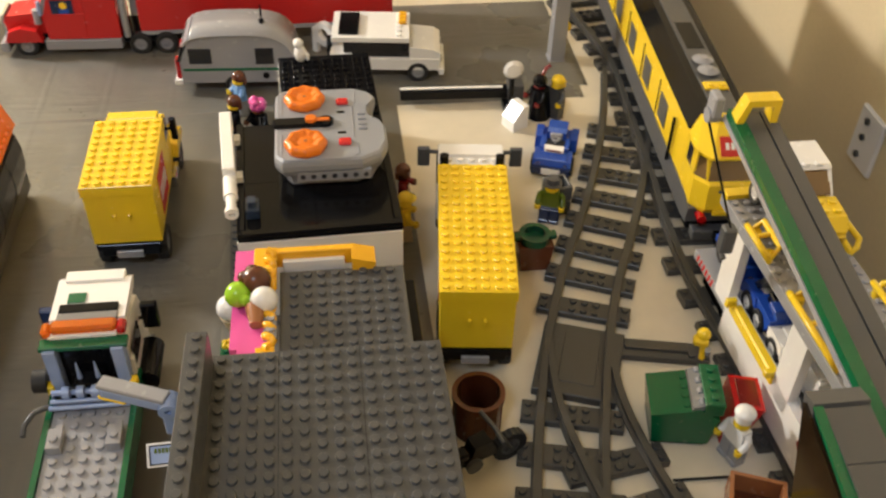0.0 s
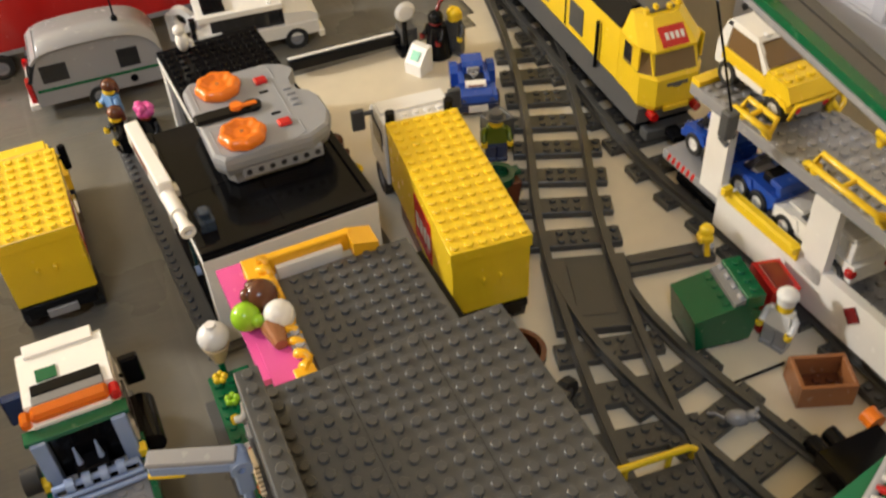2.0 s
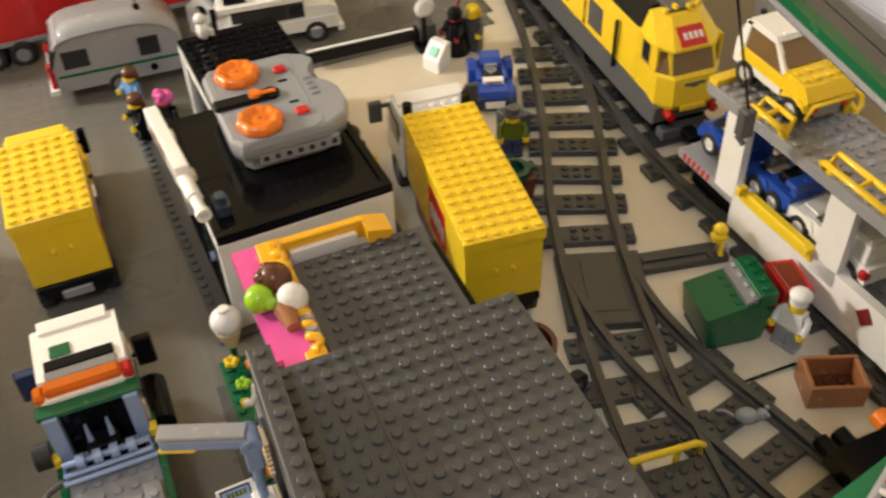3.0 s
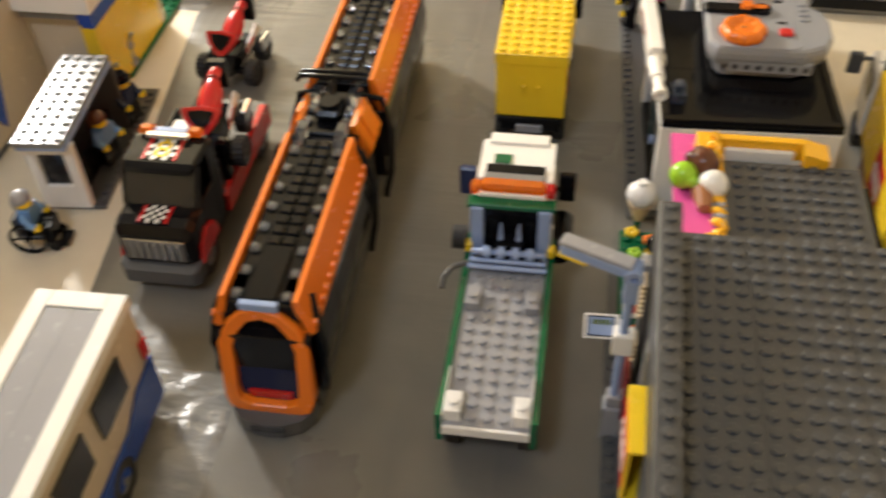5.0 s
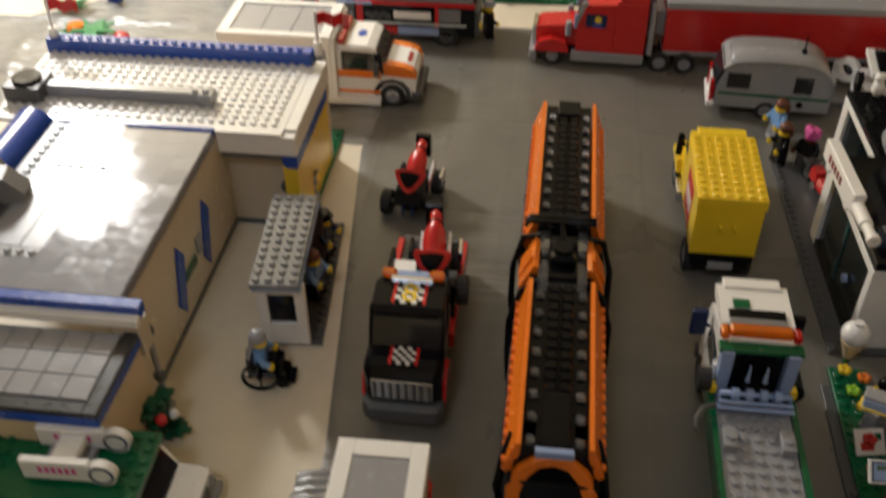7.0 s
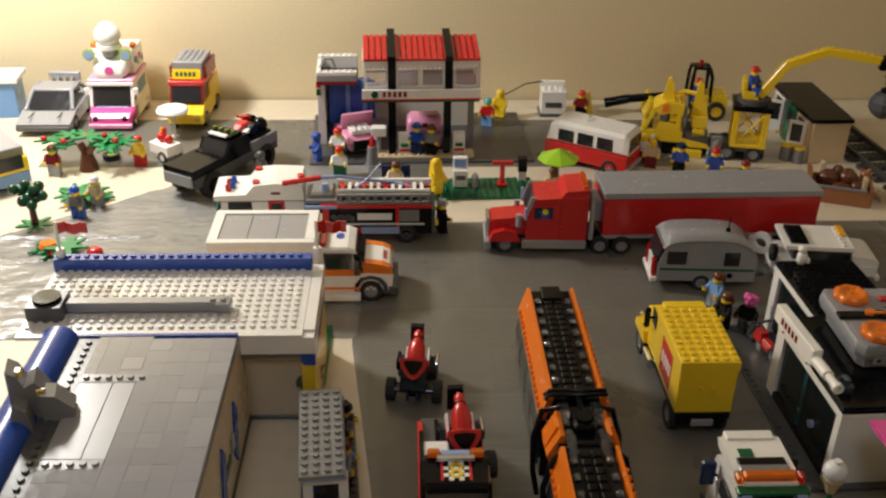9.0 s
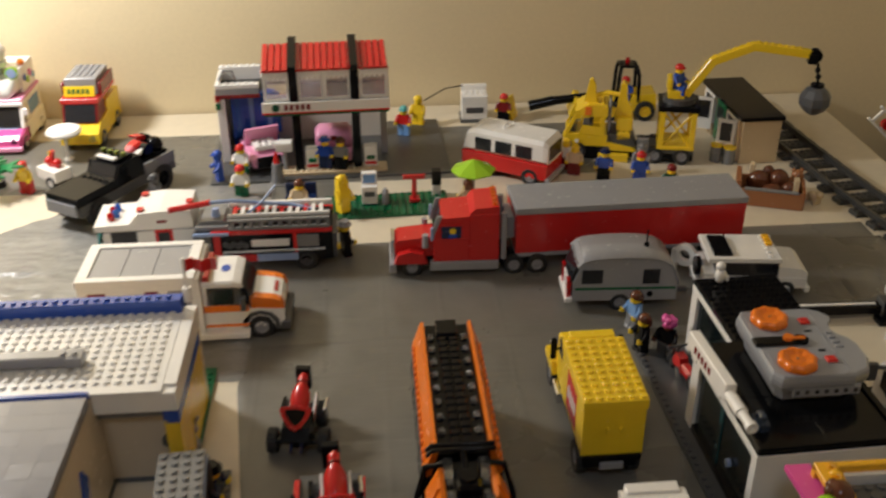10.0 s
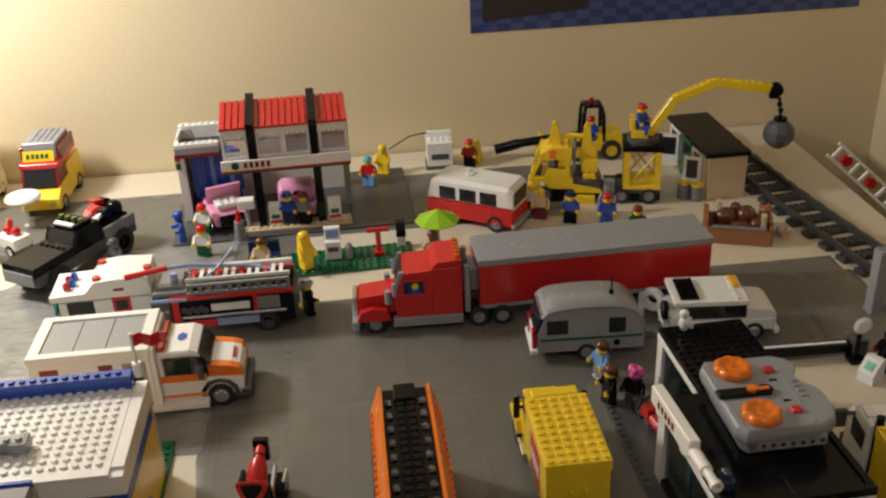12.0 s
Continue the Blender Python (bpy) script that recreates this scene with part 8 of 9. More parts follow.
def black_pickup():
    v = thing("muscle_pickup", "black and grey pick-up with red gear in the back", "toy truck", -0.612, 1.067, -122, 0.0)
    part("body", Form().box(-72, -25, 10, 82, 25, 22, 0.6), DARK_GREY, v)
    part("hood", Form().box(22, -24, 22, 84, 24, 33, 1.0).studs(28, -20, 33, 1, 5), BLACK, v)
    part("grille", Form().box(83, -22, 12, 86, 22, 26, 0.4), LIGHT_GREY, v)
    part("cab", Form().side([(-22, 22), (26, 22), (14, 46), (-18, 48)], -23, 23), BLACK, v)
    part("windscreen", Form().side([(26.6, 24), (15, 45), (14, 45), (25.6, 24)], -19, 19), GLASS_DARK, v)
    part("roof_plate", Form().box(-14, -18, 47.5, 10, 18, 51, 0.5), BLACK, v)
    part("light_bar", Form().box(6, -14, 49, 12, 14, 52, 0.5), WHITE, v)
    for k in range(4):
        part("roof_lamp", Form().cyl((-2, -15 + 10 * k, 51), 3, 4, 2, 10), OLIVE, v, "olive clear roof lamp")
    for s in (-1, 1):
        part("bed_side", Form().box(-72, s * 24 - 2, 20, -22, s * 24 + 2, 34, 0.5), MID_GREY, v)
    part("bed_load", Form().box(-68, -19, 22, -26, 19, 36, 0.8).rod([(-64, -14, 40), (-34, 12, 44)], 5).ball((-60, 8, 42), 10, 12, 0, (1, 1, 1)).cyl((-62, -16, 42), 9, 10, 1, 16).cyl((-40, 8, 44), 7, 9, 1, 14), BLACK, v)
    part("red_gear", Form().loft([(-52, 6, 36, 46), (-40, 9, 38, 53), (-28, 7, 40, 51), (-20, 3, 38, 45)], 0, False, 0.4), RED, v)
    part("red_fender", Form().side([(-58, 46), (-44, 52), (-42, 56), (-58, 52)], -16, -4), RED, v)
    part("striped_flap", Form().side([(-38, 44), (-24, 40), (-23, 43), (-37, 48)], 4, 14), WHITE, v)
    for ob in list(v.children):
        ob.matrix_basis = pose(0, 0, 0.010)
    axles(v, (54, -46), 23, 17, 11, BLACK)


black_pickup()


# ---- the filling station street ----
def filling_station():
    v = thing("filling_station", "white filling station with red sloped roof and black pillars", "toy building", -0.4375, 1.108, 2)
    # local x to the right along the canopy, y back
    W = 147
    part("baseplate", Form().box(-74, -7, 0, 222, 169, 3.2, 0.3), DARK_GREY, v)
    part("island", Form().box(7, 3, 3.2, 143, 27, 6.6, 0.3).studs(9, 5, 6.6, 16, 1), CREAM, v)
    part("canopy", Form().box(34, -2, 84, W, 70, 92, 0.4).box(-2, -2, 84, 33.9, 26, 92, 0.4), GREEN, v, "green canopy underside")
    part("fascia", Form().box(-3, -5, 88, W + 1, -1, 102, 0.4), WHITE, v, "white sign band")
    part("red_line", Form().box(-3, -5.5, 88, W + 1, -5, 90, 0.1), RED, v)
    part("mark", Form().cyl((13, -6.2, 96), 4.6, 1.2, 1, 16), DARK_GREEN, v, "round brand shape")
    part("name_bars", stripes(23, 56, -5.4, 92.5, 99.5, 5, 0), DARK_RED, v, "dark red bars of a brand name")
    # upper storey windows and the red roof
    for x0, x1 in ((0, 30), (40, 71), (71, 102), (113, W - 1)):
        fr = part("window_frame", Form().box(x0, 0, 102, x0 + 3, 4, 138, 0.3).box(x1 - 3, 0, 102, x1, 4, 138, 0.3).box(x0 + 3, 0, 102, x1 - 3, 4, 105, 0.3).box(x0 + 3, 0, 135, x1 - 3, 4, 138, 0.3), WHITE, v)
        part("pane", Form().box(x0 + 3, 3.0, 105, x1 - 3, 3.8, 135, 0.1), GLASS_PALE, fr).visible_shadow = False
        g = Form().box(x0 + 3.1, 0.6, 130.5, x1 - 3.1, 2.8, 134.8, 0.2)
        for q in range(int((x1 - x0 - 6) / 6)):
            g.cyl((x0 + 6.2 + 6 * q, 0.2, 129.6), 2.1, 2.4, 1, 10)
        part("blind", g, WHITE, fr, "white scalloped blind")
    part("storey_floor", Form().box(34, 4, 98, W, 70, 102, 0.3).box(0, 4, 98, 33.9, 26, 102, 0.3), LIGHT_GREY, v)
    part("storey_back", Form().box(0, 62, 102, W, 66, 106, 0.3).box(0, 62, 134, W, 66, 138, 0.3).box(34, 62, 106, 38, 66, 134, 0.3).box(106, 62, 106, 110, 66, 134, 0.3), WHITE, v)
    part("storey_side", Form().box(-2, 4, 132, 2, 62, 138, 0.3).box(-2, 58, 102, 2, 62, 132, 0.3), WHITE, v)
    part("storey_side", Form().box(W - 2, 4, 102, W + 1, 62, 138, 0.3), WHITE, v)
    for k in range(19):
        x = -1 + 7.8 * k
        part("roof_rib", Form().side([(x, 0), (x + 7.7, 0), (x + 6.6, 3), (x + 1.1, 3)], 0, 64), RED, v, at=pose(0, -0.002, 0.1385, 11.5, 0, 0))
    for x in (30, 102):
        part("roof_band", Form().box(x, -4, 102, x + 10, 0, 142, 0.4), BLACK, v)
        part("roof_strap", Form().box(x, -4, 0, x + 10, 70, 8, 0.4), BLACK, v, at=pose(0, -0.002, 0.139, 11.5, 0, 0))
        part("pillar", Form().box(x, 12, 3.2, x + 10, 22, 86, 0.4), BLACK, v)
    for x in (43, 115):
        p = part("fuel_pump", Form().box(x, 12, 6.6, x + 16, 24, 34, 0.5), WHITE, v)
        part("pump_stripe", Form().box(x + 1, 11.5, 10, x + 15, 12.2, 14, 0.1), RED, p)
        part("nozzle", Form().box(x + 3, 8, 18, x + 13, 12, 22, 0.5), GREEN, p)
    # car wash on the left with blue rollers
    wash = pose(-0.008, -0.003, 0)
    part("wash_column", Form().box(-55, 60, 3.2, -45, 70, 90, 0.4), WHITE, v, "white corner column", at=wash)
    part("wash_column", Form().box(-55, 150, 3.2, -47, 160, 98, 0.4), WHITE, v, "white corner column", at=wash)
    part("wash_back", Form().box(-47, 152, 3.2, -2, 160, 98, 0.4), MID_GREY, v, at=wash)
    part("wash_side", Form().box(-55, 70, 3.2, -52, 150, 40, 0.3).box(-55, 70, 86, -52, 150, 98, 0.3), MID_GREY, v, at=wash)
    part("wash_glass", Form().box(-54, 70, 40, -53, 150, 86, 0.2), GLASS_DARK, v, at=wash)
    part("wash_lintel", Form().box(-55, 60, 92, -2, 70, 100, 0.4), LIGHT_GREY, v, at=wash)
    # charcoal slab below the rims stands for the shade inside the open hall
    part("wash_floor", Form().box(-52, 72, 88, -4, 152, 91, 0.3), CHARCOAL, v, at=wash)
    part("wash_trim", Form().box(-55, 58, 88, -1, 61, 92, 0.2), DARK_RED, v, at=pose(-0.008, -0.003, 0))
    part("wash_rim", Form().box(-55, 60, 100, -2, 69, 105, 0.4).studs(-54, 60.5, 105, 6, 1).box(-55, 120, 91, -2, 129, 108, 0.4).studs(-54, 120.5, 108, 6, 1).box(-55, 69, 98, -50, 120, 105, 0.4), WHITE, v, "white studded rim", at=wash)
    part("wash_hose", Form().rod([(-50, 64, 110), (-44, 70, 120), (-34, 74, 118), (-28, 74, 100)], 1.6), LIGHT_GREY, v, at=pose(-0.008, -0.003, 0))
    for k in range(11):
        part("curtain_strip", Form().box(-40 + 5.6 * k, 76 + 1.2 * (k % 2), 28 + 3 * ((k * 5) % 4), -34.6 + 5.6 * k, 78 + 1.2 * (k % 2), 88, 0.3), SKY_BLUE if k in (4, 8) else (GLASS_BLUE if k % 3 == 1 else BLUE), v, "blue washing curtain strip", at=wash)
    for x in (-32, 6):
        part("blue_roller", Form().cyl((x, 92, 8), 10, 76, 2, 20), BLUE, v, "blue washing roller", at=wash)
    part("wash_lamp", Form().box(-56, 58, 84, -50, 62, 92, 0.4), RED, v, at=pose(-0.008, -0.003, 0))
    part("wash_lamp", Form().box(-56, 58, 74, -50, 62, 82, 0.4), GREEN, v, at=pose(-0.008, -0.003, 0))
    part("rear_wall", Form().box(-2, 120, 3.2, W, 126, 60, 0.4), WHITE, v)
    part("rear_post", Form().box(W - 8, 60, 3.2, W, 70, 84, 0.4), LIGHT_GREY, v)


filling_station()
def pink_car(x, y, turn, label, hatch):
    v = thing("toy_car", label, "toy car", x, y, turn, 0.0032, group="pink cars")
    part("chassis", Form().box(-32, -16, 5, 32, 16, 10, 0.5), DARK_GREY, v)
    part("body", Form().loft([(-34, 22, 9, 24), (-20, 23, 9, 27), (18, 23, 9, 27), (34, 21, 9, 20)], 0, False, 0.3), LIGHT_PINK, v)
    if hatch:
        part("hatch", Form().side([(-4, 27), (0, 27), (10, 50), (6, 51)], -21, 21), LIGHT_PINK, v, "raised pink bonnet")
        part("front_grille", Form().box(30, -15, 8, 35.4, 15, 21, 0.6), BLACK, v)
        part("engine_block", Form().box(2, -14, 27, 26, 14, 33, 0.5).studs(2, -12, 33, 3, 3), WHITE, v)
    else:
        part("hood", Form().loft([(-6, 22, 26, 44), (4, 23, 26, 49), (16, 23, 26, 46), (26, 23, 24, 38)], 0, True, 0.5), LIGHT_PINK, v, "rounded pink roof")
        part("badge", Form().box(25, -4, 34, 27.4, 4, 40, 0.4), DARK_RED, v)
    part("windscreen", Form().side([(-18, 27), (-14, 27), (-8, 42), (-12, 42)], -19, 19), GLASS_DARK, v)
    for s in (-1, 1):
        part("headlight", Form().cyl((33, s * 15, 15), 2.6, 2.5, 0, 12), GLASS_CLEAR, v)
    axles(v, (-20, 20), 20, 9, 7, WHITE)


pink_car(-0.452, 1.158, -70, "light pink toy car with its bonnet raised", True)
pink_car(-0.361, 1.166, -88, "light pink toy car with rounded roof under the canopy", False)
FOLK = "figures at the filling station"
figure(-0.501, 1.112, 200, BLUE, BLUE, BLUE, head=BLUE, label="plain blue figure beside the car wash", hat_kind="cap", group=FOLK)
figure(-0.474, 1.122, 250, WHITE, GREEN, RED, label="pump attendant figure with red cap", group=FOLK, z=0.0032)
figure(-0.4695, 1.068, 260, WHITE, GREEN, RED, label="attendant figure in white with red cap on the road", group=FOLK)
figure(-0.371, 1.124, 260, BLUE, DARK_BLUE, BLUE, z=0.0085, label="figure in blue overalls by the pumps", group=FOLK, hat_kind="flat")
figure(-0.352, 1.120, 250, MID_GREY, BLACK, BROWN, z=0.0085, label="figure in a grey suit by the pumps", group=FOLK, hat_kind="hair")
figure(-0.398, 1.020, 250, CREAM, DARK_BLUE, BROWN, label="figure with brown hair seated on a blue bench", group=FOLK, hat_kind="hair")
solo("bench", Form().box(-18, -8, 0, 18, 8, 9, 0.5).box(-18, 8, 0, 18, 12, 22, 0.5), DARK_BLUE, "dark blue toy bench on the grey road", "toy bench", pose(-0.398, 1.040, 0.001))
figure(-0.566, 1.052, 230, MID_GREY, DARK_GREY, DARK_GREY, label="grey figure standing behind the rescue van", hat_kind="cap", head=MID_GREY)
figure(-0.269, 1.232, 250, RED, SKY_BLUE, TEAL, z=0.0032, label="figure with a teal cap and red top", hat_kind="cap")
figure(-0.248, 1.268, 250, YELLOW, YELLOW, YELLOW, z=0.0032, label="plain yellow figure by the wall", hat_kind="hair")
v = thing("air_pump", "grey pump stand with red top", "toy pump", -0.429, 1.098)
part("column", Form().cyl((0, 0, 0), 8, 28, 2, 14, 6).box(-10, -10, 0, 10, 10, 3, 0.4), MID_GREY, v)
part("top", Form().cyl((0, 0, 28), 4, 14, 2, 12, 2), RED, v)
v = thing("service_robot", "white toy post with grey camera head", "toy post", -0.421, 1.128, 0, 0.0032)
part("stem", Form().cyl((0, 0, 0), 3, 28, 2, 10), LIGHT_GREY, v)
part("head", Form().box(-10, -7, 28, 10, 7, 40, 0.8), WHITE, v)
# green square with machines
v = thing("green_plate", "green studded base plate with vending machines", "toy baseplate", -0.2985, 1.0245, 2)
part("plate", Form().box(-72, -28, 0, 72, 28, 3.2, 0.3).studs(-72, -28, 3.2, 18, 7), GREEN, v)
f = Form().side([(-6, 0), (6, 0), (8, 20), (4, 40), (-3, 44), (-7, 24)], -6, 6).rod([(0, 7, 26), (10, 9, 16)], 3).rod([(0, -7, 26), (10, -9, 16)], 3).ball((0, 0, 40), 6, 12)
solo("banana_figure", f, YELLOW, "plain yellow costume figure on the green plate", "toy figure", pose(-0.349, 1.008, 0.0049, 0, 0, -60))
v = thing("vending_machine", "white vending machine with dark screen", "toy machine", -0.318, 1.030, 0, 0.0049)
part("case", Form().box(-9, -8, 0, 9, 8, 22, 0.5).box(-9, 0, 22, 9, 8, 36, 0.5), WHITE, v)
part("screen", Form().box(-7, -0.8, 24, 7, 0.2, 34, 0.2), SKY_BLUE, v)
part("slot", Form().box(-6, -8.6, 10, 6, -7.8, 16, 0.2), DARK_GREY, v)
v = thing("gas_bottle", "clear grey bottle standing on the green plate", "toy bottle", -0.300, 1.024, 0, 0.0049)
part("bottle", Form().cyl((0, 0, 0), 4.5, 14, 2, 14).cyl((0, 0, 14), 4.5, 5, 2, 14, 1.5), LIGHT_GREY, v)
v = thing("hand_pump", "red hand pump with a cross bar", "toy pump", -0.266, 1.028, 0, 0.0049)
part("column", Form().cyl((0, 0, 0), 3, 30, 2, 12).box(-6, -6, 0, 6, 6, 4, 0.4), RED, v)
part("cross_bar", Form().box(-13, -2.5, 28, 13, 2.5, 33, 0.8), RED, v)
v = thing("marker_post", "black and white marker post", "toy post", -0.239, 1.048)
part("foot", Form().box(-5, -5, 0, 5, 5, 16, 0.4), WHITE, v)
part("top", Form().box(-5.5, -5.5, 16, 5.5, 5.5, 34, 0.4), BLACK, v)
v = thing("parasol", "lime green toy parasol over a small table", "toy parasol", -0.197, 1.030)
part("pole", Form().cyl((0, 0, 0), 1.8, 46, 2, 10).cyl((0, 0, 0), 7, 3, 2, 16), LIGHT_GREY, v)
g = Form()
for k in range(8):
    a, b = 2 * math.pi * k / 8, 2 * math.pi * (k + 1) / 8
    g.add([(0, 0, 54), (26 * math.cos(a), 26 * math.sin(a), 41), (26 * math.cos(b), 26 * math.sin(b), 41), (0, 0, 51), (26 * math.cos(a), 26 * math.sin(a), 39.4), (26 * math.cos(b), 26 * math.sin(b), 39.4)],
          [(0, 1, 2), (3, 5, 4), (1, 4, 5, 2)])
part("canopy", g, LIME, v)
figure(-0.205, 1.012, 100, CREAM, RED, BROWN, label="figure seated under the parasol", seated=True, z=0.006, hat_kind="hair")


figure(-0.072, 1.112, 230, WHITE, DARK_RED, None, label="small figure in white standing beside the minibus", z=0.0)
figure(-0.064, 1.094, 250, CREAM, DARK_RED, None, label="small bald figure in cream beside the minibus", z=0.0)


def mini_bus():
    v = thing("minibus", "white over red minibus with rounded roof", "toy bus", -0.140, 1.104, 147)
    part("lower_body", Form().box(-56, -25, 10, 58, 25, 30, 0.8), RED, v, "red lower body")
    part("upper_body", Form().loft([(-56, 23, 30, 54), (-50, 24.4, 30, 59), (42, 24.4, 30, 59.5), (52, 23.6, 30, 55), (57, 22, 30, 34)], 0, False, 0.3), WHITE, v)
    for s in (-1, 1):
        for k in range(3):
            part("side_window", Form().box(-36 + 27 * k, s * 24 - 0.4, 34, -14 + 27 * k, s * 24 + 0.7, 50, 0.3), GLASS_DARK, v)
        part("wheel_arch", Form().side([(24, 10), (28, 21), (38, 23), (48, 20), (52, 10)], s * 25 - 1, s * 25 + 1.6), RED, v)
    part("windscreen", Form().side([(56.6, 32), (51.4, 50), (50.6, 50), (55.6, 32)], -19, 19), GLASS_DARK, v)
    part("rear_window", Form().box(-57, -18, 34, -55.6, 18, 52, 0.3), GLASS_DARK, v)
    part("bumper", Form().box(57, -26, 8, 62, 26, 14, 0.8), LIGHT_GREY, v)
    part("bumper", Form().box(-60, -26, 8, -55, 26, 14, 0.8), LIGHT_GREY, v)
    part("roof_handle", Form().rod([(10, -6, 58), (10, -6, 63), (10, 6, 63), (10, 6, 58)], 1.3), WHITE, v)
    axles(v, (36, -34), 22, 11, 7, LIGHT_GREY)


mini_bus()


def crane_lorry():
    v = thing("wrecking_crane", "yellow wrecking crane lorry with lattice tower", "toy crane", 0.013, 1.146, -14)
    part("chassis", Form().box(-72, -20, 12, 84, 20, 22, 0.6), BLACK, v)
    part("front_body", Form().box(-78, -22, 26, -24, 22, 42, 0.8), YELLOW, v)
    part("black_band", Form().box(-79, -22.6, 10, -20, 22.6, 26, 0.4), BLACK, v)
    part("cab_step", Form().box(-82, -20, 4, -74, 20, 18, 0.6), YELLOW, v)
    for s in (-1, 1):
        part("cab_pillar", Form().side([(-78, 42), (-73, 42), (-62, 68), (-67, 68)], s * 20 - 2, s * 20 + 2), YELLOW, v)
        part("cab_door", Form().side([(-60, 42), (-28, 42), (-28, 52), (-56, 54)], s * 21 - 1.2, s * 21 + 1.2), YELLOW, v)
        part("rear_pillar", Form().box(-34, s * 20 - 2, 42, -28, s * 20 + 2, 66, 0.4), YELLOW, v)
    part("seat", Form().box(-56, -10, 42, -44, 10, 52, 0.8).box(-48, -10, 50, -43, 10, 62, 0.8), DARK_GREY, v)
    part("dashboard", Form().side([(-74, 42), (-64, 42), (-66, 48), (-72, 50)], -15, 15), CHARCOAL, v)
    part("cab_roof", Form().side([(-66, 66), (-26, 66), (-26, 80), (-50, 82), (-66, 72)], -22, 22), YELLOW, v, "yellow sloping cab roof")
    part("roof_studs", Form().studs(-44, -16, 80.6, 2, 4, 0, 10), YELLOW, v)
    part("print_panel", Form().box(-54, -22.8, 68, -46, -21.8, 79, 0.1), ORANGE, v, "orange printed patch")
    part("fin", Form().side([(-56, 82), (-40, 81), (-43, 104), (-47, 112), (-51, 110)], -12, -4), YELLOW, v, "tall yellow fin")
    part("roof_rod", Form().rod([(-44, -6, 88), (-28, -7, 94), (-12, -8, 92)], 3.2), YELLOW, v, "yellow bar between the fins")
    arc = [(-19, 32), (-20, 56), (-17, 74), (-10, 84), (0, 88), (10, 84), (17, 74), (20, 56), (19, 32)]
    part("curved_screen", Form().prism([(y, z) for y, z in arc], 0, -24.5, -21.5), GLASS_SMOKE, v, "grey smoked curved screen")
    part("screen_rim", Form().rod([(-23, y, z) for y, z in arc], 1.8), MID_GREY, v)
    part("rear_block", Form().box(-14, -18, 48, 6, 18, 64, 0.6).box(-12, -20, 36, 4, 14, 46, 0.5).studs(-12, -20, 46, 2, 1), YELLOW, v)
    part("fin", Form().side([(-17, 56), (4, 56), (3, 78), (-2, 84), (-4, 106), (-9, 110), (-12, 104)], -11, -2), YELLOW, v, "tall yellow fin")
    part("dark_slope", Form().side([(-22, 28), (12, 28), (8, 38), (-22, 44)], -20, 20), DARK_GREY, v)
    part("side_slope", Form().side([(-24, 22), (14, 22), (10, 27), (-24, 33)], -23, -20), YELLOW, v)
    part("side_tank", Form().box(-34, -27, 8, 4, -20, 19, 1.0), YELLOW, v)
    part("side_tank", Form().box(-34, 20, 8, 4, 27, 19, 1.0), YELLOW, v)
    part("grey_box", Form().box(14, -24, 16, 28, -16, 40, 0.6), MID_GREY, v)
    part("rear_light", Form().cyl((-62, -23.8, 33), 2.6, 1.4, 1, 12), WHITE, v)
    part("deck", Form().box(14, -22, 22, 84, 22, 28, 0.4).studs(16, -20, 28, 2, 5), DARK_GREY, v)
    for x in (42, 80):
        for y in (-20, 20):
            part("tower_post", Form().box(x - 3.5, y - 3.5, 28, x + 3.5, y + 3.5, 78, 0.4), YELLOW, v)
    for y in (-20, 20):
        part("lattice", Form().rod([(44, y, 32), (78, y, 75)], 1.4).rod([(44, y, 75), (78, y, 32)], 1.4), YELLOW, v)
    part("tower_frame", Form().box(38, -24, 28, 84, 24, 33, 0.4), YELLOW, v)
    part("tower_top", Form().box(36, -24, 78, 86, 24, 85, 0.4), BLACK, v)
    part("turntable", Form().cyl((61, 0, 85), 20, 7, 2, 28), DARK_GREY, v)
    part("seat_block", Form().box(46, -14, 92, 66, 14, 102, 0.6).box(44, -12, 102, 50, 12, 116, 0.6), YELLOW, v)
    boom = [(68, -8, 98), (95, -8, 141), (141, -6, 161), (204, -4, 154)]
    for a, b in zip(boom, boom[1:]):
        p, q = Vector(a), Vector(b)
        ln = (q - p).length
        m = Matrix.Translation(p * 0.001) @ (q - p).to_track_quat("X", "Z").to_matrix().to_4x4()
        part("boom", Form().box(-2, -5, -5, ln + 2, 5, 5, 0.6).studs(0, -4, 5, int(ln / 8), 1), YELLOW, v, at=m)
    part("boom_end", Form().cyl((212, -9, 152), 8, 10, 1, 14).box(204, -10, 142, 216, 2, 155, 1.2), BLACK, v)
    part("chain", Form().rod([(217, -4, 142), (221, -4, 116)], 1.8).ball((218, -4, 134), 3.6, 8).ball((220, -4, 126), 3.6, 8).cyl((221, -4, 113), 8, 4, 2, 12), BLACK, v)
    g = Form()
    n = 10
    rings = [(0, 6), (-5, 13), (-13, 18.5), (-23, 18.5), (-31, 13), (-36, 6)]
    lv = [[(221 + r * math.cos(2 * math.pi * i / n), -4 + r * math.sin(2 * math.pi * i / n), 115 + z) for i in range(n)] for z, r in rings]
    for a, b in zip(lv, lv[1:]):
        g.add(b + a, [(i, (i + 1) % n, n + (i + 1) % n, n + i) for i in range(n)])
    g.add(lv[0], [list(range(n))]).add(lv[-1], [list(range(n))[::-1]])
    part("wrecking_ball", g, ROCK, v, "faceted dark grey wrecking ball")
    for ob in list(v.children):
        ob.matrix_basis = pose(0, 0, -0.008) @ ob.matrix_basis
    axles(v, (-60, 36, 70), 20, 11, 8, LIGHT_GREY)


